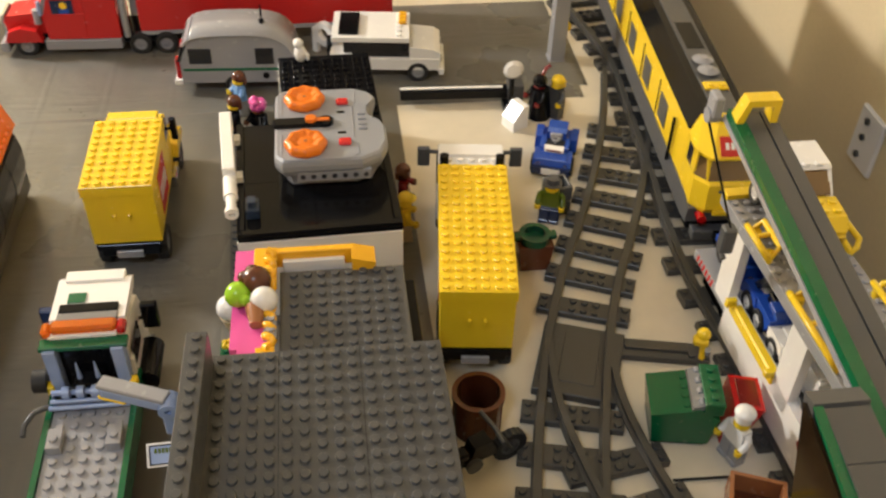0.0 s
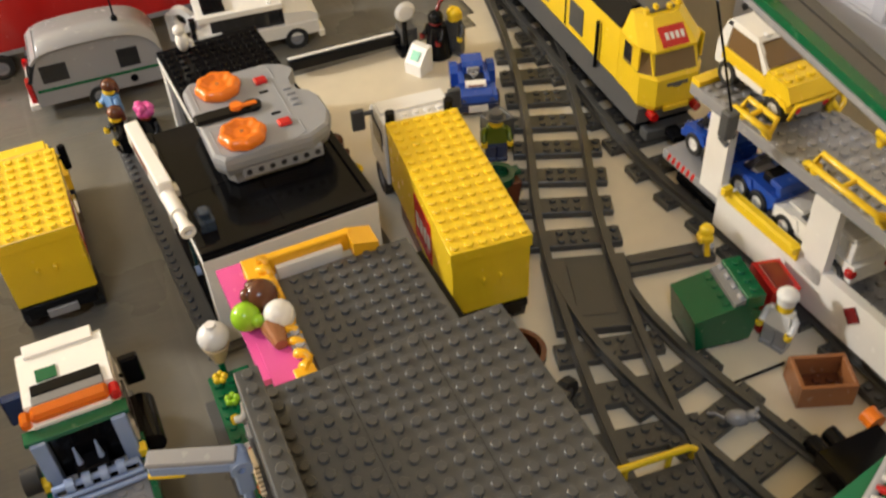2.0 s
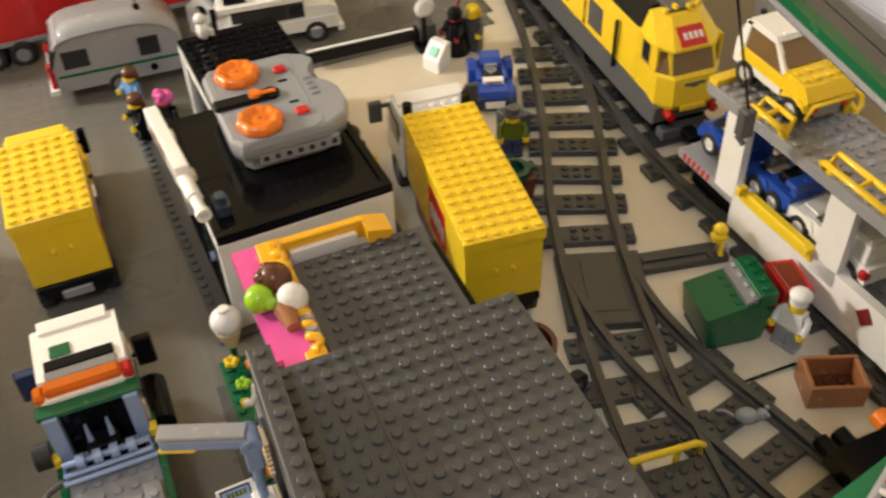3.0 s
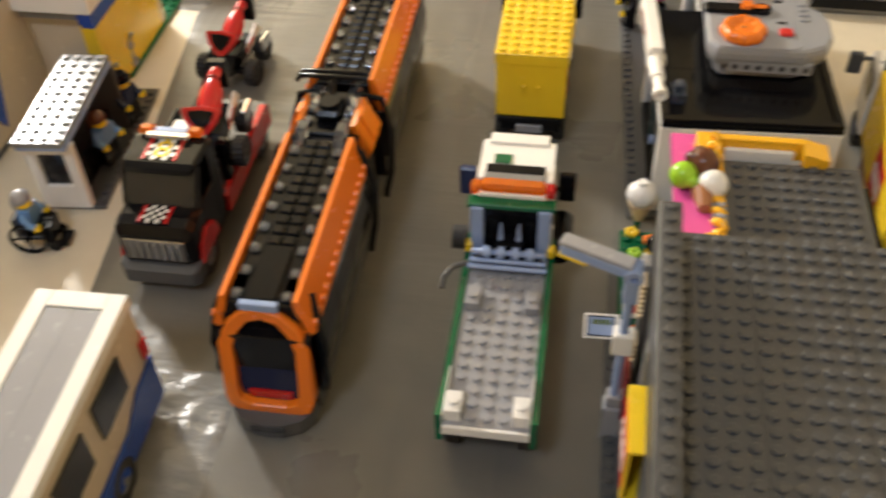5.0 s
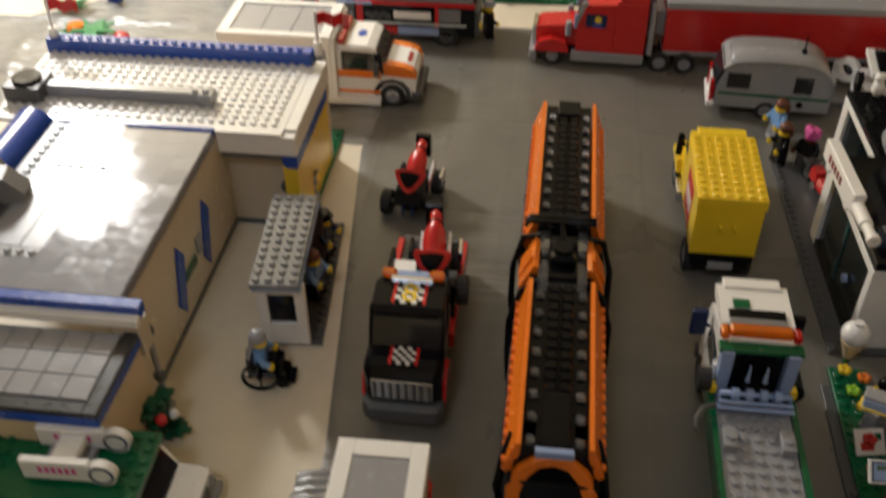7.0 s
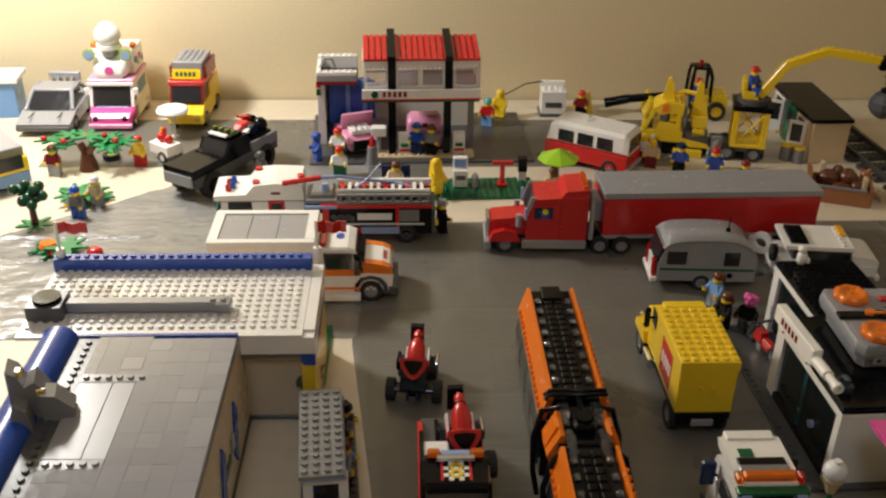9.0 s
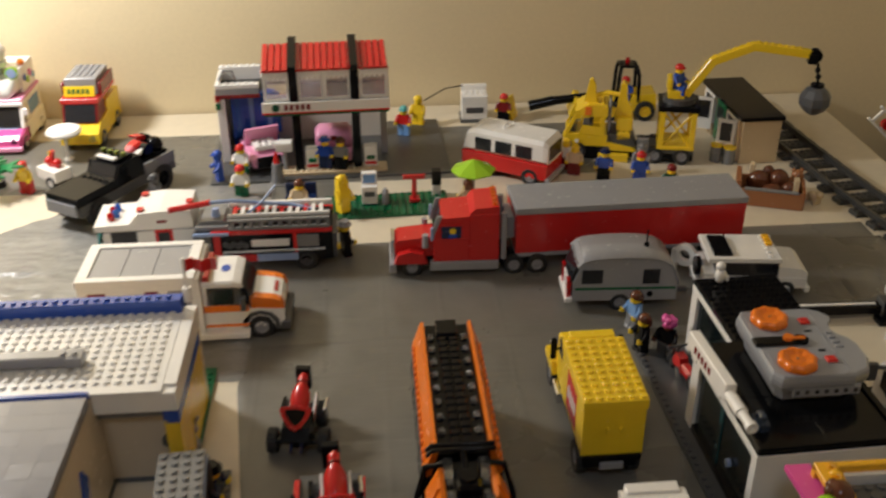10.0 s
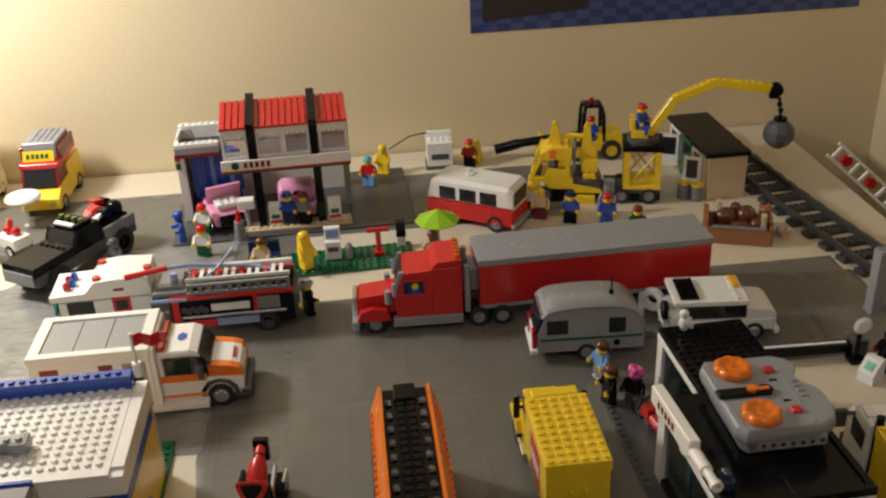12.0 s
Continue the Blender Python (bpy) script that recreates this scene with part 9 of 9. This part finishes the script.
crane_lorry()
WORK = "building site figures"
figure(0.068, 1.131, -50, BLUE, BLUE, RED, z=0.0942, label="crane driver figure with red helmet", seated=True, group=WORK)
figure(-0.031, 1.076, 250, BLUE, BLACK, DARK_BLUE, label="officer figure in blue with a dark cap", group=WORK, hat_kind="flat")
figure(0.010, 1.062, 260, BLUE, BLUE, RED, label="worker figure in blue with red helmet", group=WORK)
figure(0.036, 1.022, 250, DARK_GREEN, BROWN, DARK_RED, label="worker figure with dark red cap", group=WORK)
figure(0.018, 1.088, 250, MID_GREY, MID_GREY, None, head=MID_GREY, label="plain grey figure by the crane", group=WORK)
figure(-0.064, 1.148, 200, CREAM, RED, None, label="seated pale figure with red legs", group=WORK, seated=True, z=0.0062)
figure(-0.128, 1.274, 250, DARK_RED, BLACK, RED, label="worker figure with red cap by the wall", group=WORK)
v = thing("excavator", "yellow digger with a black roll cage", "toy digger", 0.040, 1.282, 175)
part("body", Form().box(-46, -18, 12, 30, 18, 26, 0.8).side([(-46, 26), (-10, 26), (-14, 36), (-44, 38)], -18, 18), YELLOW, v)
part("roll_cage", Form().rod([(-20, -16, 26), (-19, -16, 64), (-16, -13, 74), (-14, 0, 77), (-16, 13, 74), (-19, 16, 64), (-20, 16, 26)], 2.8).rod([(10, -16, 26), (8, -16, 64), (6, -13, 74), (4, 0, 77), (6, 13, 74), (8, 16, 64), (10, 16, 26)], 2.8).box(-16, -12, 73, 6, 12, 77, 0.6), BLACK, v)
part("beacon", Form().cyl((-4, 0, 77), 3, 7, 2, 10), GLASS_RED, v)
part("bucket_arm", Form().box(28, -14, 16, 60, -8, 24, 0.8).box(28, 8, 16, 60, 14, 24, 0.8), YELLOW, v)
part("bucket", Form().side([(58, 4), (74, 4), (66, 30), (58, 28)], -24, 24), YELLOW, v)
part("rear_arm", Form().rod([(44, 0, 28), (96, 0, 22), (128, 0, 16)], 6.5).rod([(96, 0, 22), (130, 0, 14)], 7.5), BLACK, v)
axles(v, (-30, 16), 20, 14, 9, YELLOW)
figure(0.0445, 1.282, 250, BLUE, BLUE, RED, z=0.0262, label="digger driver figure with red helmet", seated=True, group=WORK)
f = Form().side([(-2, 0), (2, 0), (10, 30), (6, 32)], -10, 10)
solo("shovel_blade", f, YELLOW, "loose yellow digger blade standing by the wall", "toy part", pose(-0.112, 1.285, 0, 0, 0, 150))
v = thing("white_cart", "white toy box cart with dark slots", "toy cart", -0.168, 1.290, -92)
part("body", Form().box(-16, -18, 4, 16, 18, 38, 0.8).box(-16, -18, 38, -8, 18, 46, 0.6).studs(-8, -16, 38, 2, 4), WHITE, v)
part("slot", Form().box(15.6, -12, 14, 16.6, 12, 22, 0.3), DARK_GREY, v)
part("rim", Form().box(-18, -20, 0, 18, 20, 4, 0.5), DARK_GREY, v)
part("cable", Form().rod([(-8, -16, 46), (-14, -40, 40), (-10, -70, 24)], 0.9), BLACK, v)


def hut():
    v = thing("site_hut", "cream site hut with black roof and green door", "toy hut", 0.170, 1.172, 1)
    part("near_wall", Form().box(-22, -68, 0, 27, -62, 58, 0.4), CREAM, v)
    part("side_wall", Form().box(21, -62, 0, 27, 66, 58, 0.4), CREAM, v)
    part("far_wall", Form().box(-24, 66, 0, 27, 72, 58, 0.4), CREAM, v)
    part("roof", Form().box(-28, -72, 58, 29, 76, 63, 0.5), BLACK, v)
    part("door", Form().box(-26, -14, 2, -22, 18, 56, 0.4), GREEN, v, "green door")
    part("door_glass", Form().box(-26.6, -8, 30, -25.8, 12, 50, 0.2), GLASS_DARK, v)
    part("post", Form().box(-26, -62, 0, -20, -56, 58, 0.4), CREAM, v)
    for y0, y1 in ((-56, -20), (26, 62)):
        fr = part("window_frame", Form().box(-27, y0, 18, -22, y0 + 4, 56, 0.3).box(-27, y1 - 4, 18, -22, y1, 56, 0.3).box(-27, y0 + 4, 18, -22, y1 - 4, 22, 0.3).box(-27, y0 + 4, 52, -22, y1 - 4, 56, 0.3), WHITE, v)
        part("pane", Form().box(-25.4, y0 + 4, 22, -24.4, y1 - 4, 52, 0.1), GLASS_DARK, fr)
        part("wall_panel", Form().box(-26, y0, 0, -21, y1, 18, 0.3), CREAM, v)
    part("shutter", Form().box(-3, 0, 10, 0, 26, 54, 0.4).box(-3.6, 4, 26, -2.9, 22, 50, 0.2, 1), [WHITE, GLASS_DARK], v, "open white framed window wing", at=pose(-0.027, 0.026, 0, 0, 0, 62))
    part("shutter", Form().box(-3, 0, 10, 0, 22, 54, 0.4).box(-3.6, 4, 26, -2.9, 18, 50, 0.2, 1), [WHITE, GLASS_DARK], v, "open white framed window wing", at=pose(-0.027, -0.056, 0, 0, 0, 58))


hut()
for bx, by in ((0.124, 1.118), (0.137, 1.108)):
    b = thing("oil_drum", "grey toy drum with yellow lid", "toy drum", bx, by, group="drums by the hut")
    part("drum", Form().cyl((0, 0, 0), 7.5, 20, 2, 18).ring((0, 0, 9), 8.2, 7, 2, 2, 18), MID_GREY, b)
    part("lid", Form().cyl((0, 0, 20), 8, 2.4, 2, 18), YELLOW, b, "yellow lid")
v = thing("crate_boat", "brown crate wagon filled with brown toy animals", "toy wagon", 0.150, 1.002, -20)
part("hull", Form().box(-36, -23, 0, 36, -19, 20, 0.6).box(-36, 19, 0, 36, 23, 20, 0.6).box(-40, -21, 0, -34, 21, 30, 0.6).box(34, -21, 0, 38, 21, 22, 0.6).box(-34, -19, 0, 34, 19, 5, 0.4), NOUGAT, v)
part("grey_rim", Form().box(-30, -24, 20, 30, -18, 22, 0.4), MID_GREY, v)
part("seat_back", Form().box(-26, 6, 18, -20, 16, 40, 0.8), CREAM, v)
part("seat_back", Form().box(24, -14, 18, 30, -4, 34, 0.8), CREAM, v)
part("load", Form().ball((-14, 6, 20), 12, 12, 0, (1.2, 0.9, 1.1)).ball((8, 8, 24), 12, 12).ball((2, -8, 16), 10, 12, 0, (1.3, 1, 0.8)).ball((20, -4, 18), 9, 12).ball((-4, 14, 30), 7, 10).box(-20, -4, 14, -4, 8, 28, 2.0), BROWN, v)
solo("toy_bear", Form().ball((0, 0, 10), 10, 12, 0, (1, 0.9, 1.1)).ball((4, 0, 23), 7.5, 12).ball((2, 5, 29), 2.6, 8).ball((2, -5, 29), 2.6, 8), NOUGAT, "brown toy bear beside the crate wagon", "toy animal", pose(0.187, 1.020, 0, 0, 0, -90))
solo("toy_dog", Form().ball((0, 0, 8), 6, 10, 0, (1.5, 0.9, 1)).ball((9, 0, 13), 4.5, 10).box(-8, -5, 0, -5, 5, 7, 0.5).box(5, -5, 0, 8, 5, 7, 0.5), CREAM, "cream toy animal beside the crate wagon", "toy animal", pose(0.198, 0.990, 0, 0, 0, -70))

# ---- far left corner ----
def cab_lorry(x, y):
    v = thing("cab_over_lorry", "yellow and red lorry with grey roof box", "toy truck", x, y, -92)
    part("nose", Form().side([(-20, 10), (36, 10), (36, 24), (20, 34), (-20, 36)], -25, 25), YELLOW, v)
    part("lower_body", Form().box(-80, -25, 10, -20, 25, 50, 0.6), YELLOW, v)
    part("cab", Form().side([(-20, 36), (22, 34), (10, 58), (-20, 60)], -23, 23), DARK_RED, v)
    part("windscreen", Form().side([(22.6, 36), (11, 56), (10, 56), (21.6, 36)], -20, 20), GLASS_DARK, v)
    part("roof", Form().box(-70, -25, 57, 12, 25, 64, 0.8), RED, v, "red roof")
    part("banner", Form().box(0, -20, 0, 2, 20, 14, 0.3), YELLOW, v, "yellow banner", at=pose(0.004, 0, 0.0645, 0, -18, 0))
    part("banner_bars", stripes(-15, 15, 2.4, 4, 10, 5, 0, 1), GREEN, v, at=pose(0.004, 0, 0.0645, 0, -18, 0))
    part("roof_box", Form().box(-64, -21, 64, -6, 21, 86, 1.0).studs(-62, -16, 86, 6, 4), LIGHT_GREY, v, "light grey roof box")
    for s in (-1, 1):
        part("headlight", Form().cyl((35, s * 17, 18), 4, 3, 0, 14), GLASS_CLEAR, v)
        part("roof_side", Form().box(-66, s * 24 - 2, 64, -6, s * 24 + 2, 80, 0.6), DARK_RED, v)
    axles(v, (14, -58), 22, 11, 8, LIGHT_GREY)


cab_lorry(-0.692, 1.256)


def ice_van(x, y):
    v = thing("ice_cream_van", "pink and white ice cream van with a giant scoop", "toy van", x, y, -90)
    part("lower_body", Form().box(-70, -31, 8, 8, 31, 32, 0.8), WHITE, v)
    part("hood", Form().loft([(0, 31, 9, 30), (18, 31, 9, 28), (30, 29, 9, 24), (36, 26, 9, 19)], 0, False, 0.25), PINK, v, "pink bonnet")
    part("hood_panel", Form().side([(4, 29.8), (18, 27.9), (18, 28.9), (4, 30.8)], -22, 22), PALE_BLUE, v)
    part("bumper", Form().box(34, -30, 5, 40, 30, 11, 0.8), LIGHT_PINK, v)
    part("windscreen", Form().side([(12, 29), (16, 29), (6, 58), (2, 58)], -27, 27), GLASS_SMOKE, v)
    part("roof_trim", Form().box(-68, -32, 62, 10, 32, 66, 0.6), LIGHT_PINK, v)
    part("roof_band", Form().box(-68, -32, 57, 11, 32, 62, 0.6), WHITE, v)
    part("upper_body", Form().box(-68, -30, 32, -2, 30, 57, 0.6), WHITE, v)
    part("rear_hall", Form().box(-68, -29, 66, -16, 29, 100, 1.0), WHITE, v)
    part("front_dome", Form().loft([(-18, 26, 66, 96), (-6, 25, 66, 94), (4, 21, 66, 86), (8, 16, 66, 76)], 0, True, 0.5), WHITE, v, "white rounded front dome")
    part("badge", Form().cyl((7, 0, 78), 6, 2, 0, 18), PINK, v, "round pink badge")
    part("giant_scoop", Form().ball((-10, 0, 124), 18, 22, 0, (1, 1, 0.92)).ball((-10, 0, 134), 12, 16, 0, (1, 1, 0.7)), WHITE, v, "giant white ice cream scoop")
    part("cone", Form().cyl((-10, 0, 94), 8, 16, 2, 20, 15), LIGHT_GREY, v)
    part("swirl", Form().ring((-10, 0, 106), 17, 12, 6, 2, 22), WHITE, v)
    for s in (-1, 1):
        part("pillar", Form().side([(11, 29), (17, 29), (7, 60), (1, 60)], s * 28.5 - 2, s * 28.5 + 2), WHITE, v)
        part("loudspeaker", Form().cyl((-6, s * 25, 100), 5, 12, 0, 16, 8.5), LIME, v)
        part("speaker_disc", Form().cyl((6, s * 25, 100), 6.5, 0.8, 0, 16), PALE_BLUE, v)
        part("headlight", Form().cyl((33, s * 20, 18), 4, 3, 0, 14), GLASS_CLEAR, v)
        part("orange_knob", Form().ball((-30, s * 27, 104), 5, 10), ORANGE, v)
        for k, m in enumerate((BLUE, LIME, PINK, SKY_BLUE)):
            part("disc", Form().cyl((-26 - 11 * k, s * 29, 84 - 6 * (k % 2)), 4.5, s * 1.5, 1, 16), m, v, "coloured sweet disc")
        part("side_hatch", Form().box(-58, s * 30 - 0.6, 36, -16, s * 30 + 0.8, 54, 0.3), SKY_BLUE, v)
        part("mirror", Form().box(8, s * 34 - 3, 44, 11, s * 34 + 3, 54, 0.6), WHITE, v)
    axles(v, (18, -52), 27, 10, 8, WHITE)


ice_van(-0.797, 1.255)


def wedge_car(x, y):
    v = thing("sports_car", "silver grey wedge shaped sports car", "toy car", x, y, -90)
    part("body", Form().side([(-60, 10), (56, 10), (58, 18), (26, 26), (-60, 30)], -37, 37), LIGHT_GREY, v)
    part("windscreen", Form().side([(26, 26), (22, 27), (-2, 46), (2, 46)], -27, 27), GLASS_DARK, v)
    part("roof", Form().box(-34, -25, 44, 2, 25, 49, 0.8), LIGHT_GREY, v)
    for s in (-1, 1):
        part("door_frame", Form().rod([(24, s * 32, 26), (0, s * 27, 47), (-34, s * 27, 47), (-50, s * 32, 30)], 3), LIGHT_GREY, v)
    part("bumper", Form().box(55, -37, 8, 60, 37, 15, 0.8), DARK_GREY, v)
    part("tail_gear", Form().box(-58, -20, 30, -36, 20, 42, 1.0), DARK_GREY, v)
    for k in range(4):
        part("tail_pipe", Form().rod([(-58, -15 + 10 * k, 40), (-46, -15 + 10 * k, 50), (-34, -13 + 9 * k, 44)], 2.4), MID_GREY if k % 2 else CHROME, v)
    part("tail_vent", Form().box(-64, -22, 40, -56, 22, 54, 1.0), LIGHT_GREY, v)
    part("hood_line", Form().box(28, -20, 25, 54, -18.6, 26, 0.1), DARK_GREY, v)
    part("hood_line", Form().box(28, 18.6, 25, 54, 20, 26, 0.1), DARK_GREY, v)
    axles(v, (32, -40), 33, 11, 9, LIGHT_GREY)


wedge_car(-0.883, 1.256)


def blue_bus(x, y):
    v = thing("camper_van", "yellow and blue camper van", "toy van", x, y, -50)
    part("lower_body", Form().box(-50, -26, 8, 46, 26, 24, 0.8), SKY_BLUE, v)
    part("band", Form().box(-50, -26.5, 24, 46, 26.5, 42, 0.6), YELLOW, v)
    part("roof", Form().box(-50, -25, 42, 40, 25, 54, 1.2), LIGHT_GREY, v)
    part("windscreen", Form().box(45, -20, 28, 47, 20, 46, 0.5), GLASS_DARK, v)
    axles(v, (28, -30), 22, 10, 7, LIGHT_GREY)


blue_bus(-0.895, 1.055)
v = thing("cargo_tray", "white topped tray on a blue base", "toy trailer", -0.977, 1.29, 5)
part("tray", Form().box(-40, -26, 52, 40, 26, 59, 0.6), WHITE, v)
part("base", Form().box(-34, -22, 0, 34, 22, 52, 0.8), SKY_BLUE, v)


def leaf_plate(r, n, seed):
    g = Form()
    random.seed(seed)
    for k in range(n):
        a = 2 * math.pi * k / n + random.uniform(-0.2, 0.2)
        for q in range(3):
            rr = r * (0.35 + 0.28 * q)
            s0 = len(g.v)
            w = 4.2 - 0.6 * q
            g.add([(rr - 5, -w, 0), (rr + 4, -w * 0.8, 0.6), (rr + 8, 0, 0), (rr + 4, w * 0.8, 0.6), (rr - 5, w, 0), (rr - 5, -w, 2), (rr + 4, -w * 0.8, 2.6), (rr + 8, 0, 2), (rr + 4, w * 0.8, 2.6), (rr - 5, w, 2)],
                  [(4, 3, 2, 1, 0), (5, 6, 7, 8, 9), (0, 1, 6, 5), (1, 2, 7, 6), (2, 3, 8, 7), (3, 4, 9, 8), (4, 0, 5, 9)])
            g.moved(Matrix.Rotation(a, 4, "Z"), s0)
    return g.cyl((0, 0, 0), r * 0.3, 2.4, 2, 12)


v = thing("toy_tree", "brown trunk toy tree with flat green leaves and red flowers", "toy tree", -0.792, 1.090)
part("trunk", Form().cyl((0, 0, 0), 13, 24, 2, 12, 7).rod([(0, 0, 20), (-8, 4, 34)], 5).rod([(0, 0, 20), (10, -2, 34)], 5), BROWN, v)
random.seed(3)
for k, (x, y, z) in enumerate(((-44, 8, 36), (-20, 14, 40), (4, 6, 42), (26, 10, 38), (46, 6, 36), (-30, -6, 33), (30, -8, 34))):
    part("leaf_clump", leaf_plate(15, 7, k), LEAF, v, at=pose(x * 0.001, y * 0.001, z * 0.001, 8 * (k % 3 - 1), 6 * (k % 2), 40 * k))
for x, y in ((-50, 0), (-24, -8), (40, -6), (22, 12), (0, 8)):
    part("flower", Form().ball((x, y, 42), 4, 8), RED, v)
v = thing("toy_tree", "small dark green toy tree on a green foot", "toy tree", -0.810, 0.935)
part("trunk", Form().cyl((0, 0, 0), 4.5, 34, 2, 10, 3.5), BROWN, v)
part("foot", leaf_plate(15, 7, 21), LEAF, v)
for k in range(14):
    a, r = 2.4 * k, 5 + 1.0 * k
    part("leaf_clump", Form().ball((r * math.cos(a) * 0.9, r * math.sin(a) * 0.9, 40 + 9 * math.sin(k * 1.7)), 6.5, 8), DARK_GREEN, v)
v = thing("toy_bush", "low green leaf bush with a red flower", "toy plant", -0.772, 1.000)
for k in range(5):
    part("leaf_clump", leaf_plate(16, 7, 30 + k), LEAF, v, at=pose(0.014 * math.cos(1.3 * k), 0.014 * math.sin(1.3 * k), 0.002 + 0.003 * k, 0, 0, 33 * k))
part("flower", Form().ball((22, -4, 10), 4, 8), RED, v)
PARK = "figures in the park corner"
figure(-0.765, 0.952, 250, MID_GREY, BLUE, BLUE, label="figure in grey with blue cap and trousers", group=PARK)
figure(-0.751, 0.980, 240, CREAM, MID_GREY, WHITE, label="figure in tan with a white cap", group=PARK)
figure(-0.829, 1.072, 260, DARK_RED, LIGHT_GREY, BROWN, label="figure with long brown hair in red", group=PARK, hat_kind="hair")
figure(-0.729, 1.102, 250, YELLOW, RED, RED, label="figure in yellow with a red cap", group=PARK)
v = thing("snack_cart", "white snack cart with red and yellow goods", "toy cart", -0.700, 1.122, -40)
part("box", Form().box(-18, -12, 10, 18, 12, 24, 0.6), WHITE, v)
part("goods", Form().ball((-6, 0, 30), 6, 10).ball((6, 2, 29), 6, 10).rod([(-2, 0, 24), (0, 2, 44)], 3.0), RED, v)
part("mustard", Form().cyl((-10, 5, 24), 3.5, 16, 2, 12, 2), YELLOW, v)
for y in (-12, 12):
    wheel(v, 8, y, 8, 4, WHITE)
v = thing("parasol_table", "white round parasol on a thin pole", "toy parasol", -0.704, 1.196)
part("pole", Form().cyl((0, 0, 0), 1.8, 40, 2, 10).cyl((0, 0, 0), 6, 2.5, 2, 14), WHITE, v)
part("canopy", Form().cyl((0, 0, 40), 22, 3, 2, 28, 20).cyl((0, 0, 37), 21, 3, 2, 28, 22), WHITE, v)
v = thing("toy_bush", "green leaf bush with orange and red flowers", "toy plant", -0.772, 0.872)
for k in range(3):
    part("leaf_clump", leaf_plate(18, 7, 50 + k), LEAF, v, at=pose(0.010 * k, -0.004 * k, 0.003 + 0.003 * k, 0, 0, 20 * k))
part("flower", Form().cyl((-2, 0, 8), 11, 4, 2, 16, 8), ORANGE, v)
part("flower", Form().cyl((4, -8, 5), 9, 4, 2, 16, 6), RED, v)
solo("toy_flower", Form().ball((0, 0, 5), 9, 12, 0, (1, 1, 0.6)), RED, "round red toy flower cap", "toy flower", pose(-0.722, 0.862, 0.0))
solo("loose_tyre", Form().ring((0, 0, 0), 11, 6, 8, 2, 20).cyl((0, 0, 0), 6, 6, 2, 16, None, 1), [RUBBER, LIME], "loose black tyre with lime green rim", "toy tyre", pose(-0.772, 1.122, 0))
g = Form().side([(-16, 0), (8, 0), (9, 18), (2, 30), (-5, 26), (-9, 36), (-15, 40)], -10, 8)
g.side([(4, 0), (24, 0), (25, 8), (14, 20), (4, 22)], -16, 0)
g.side([(-17, 0), (-2, 0), (-4, 16), (-12, 22)], -24, -8)
g.box(-10, -6, 33, -6, 0, 37, 0.5, 1).box(2, -11, 18, 8, -9, 24, 0.5, 1)
solo("grotto_block", g, [MID_GREY, YELLOW], "grey angular block with yellow dirt on the station roof", "toy part", pose(-0.6400, 0.4780, 0.0940, 0, 0, 12))
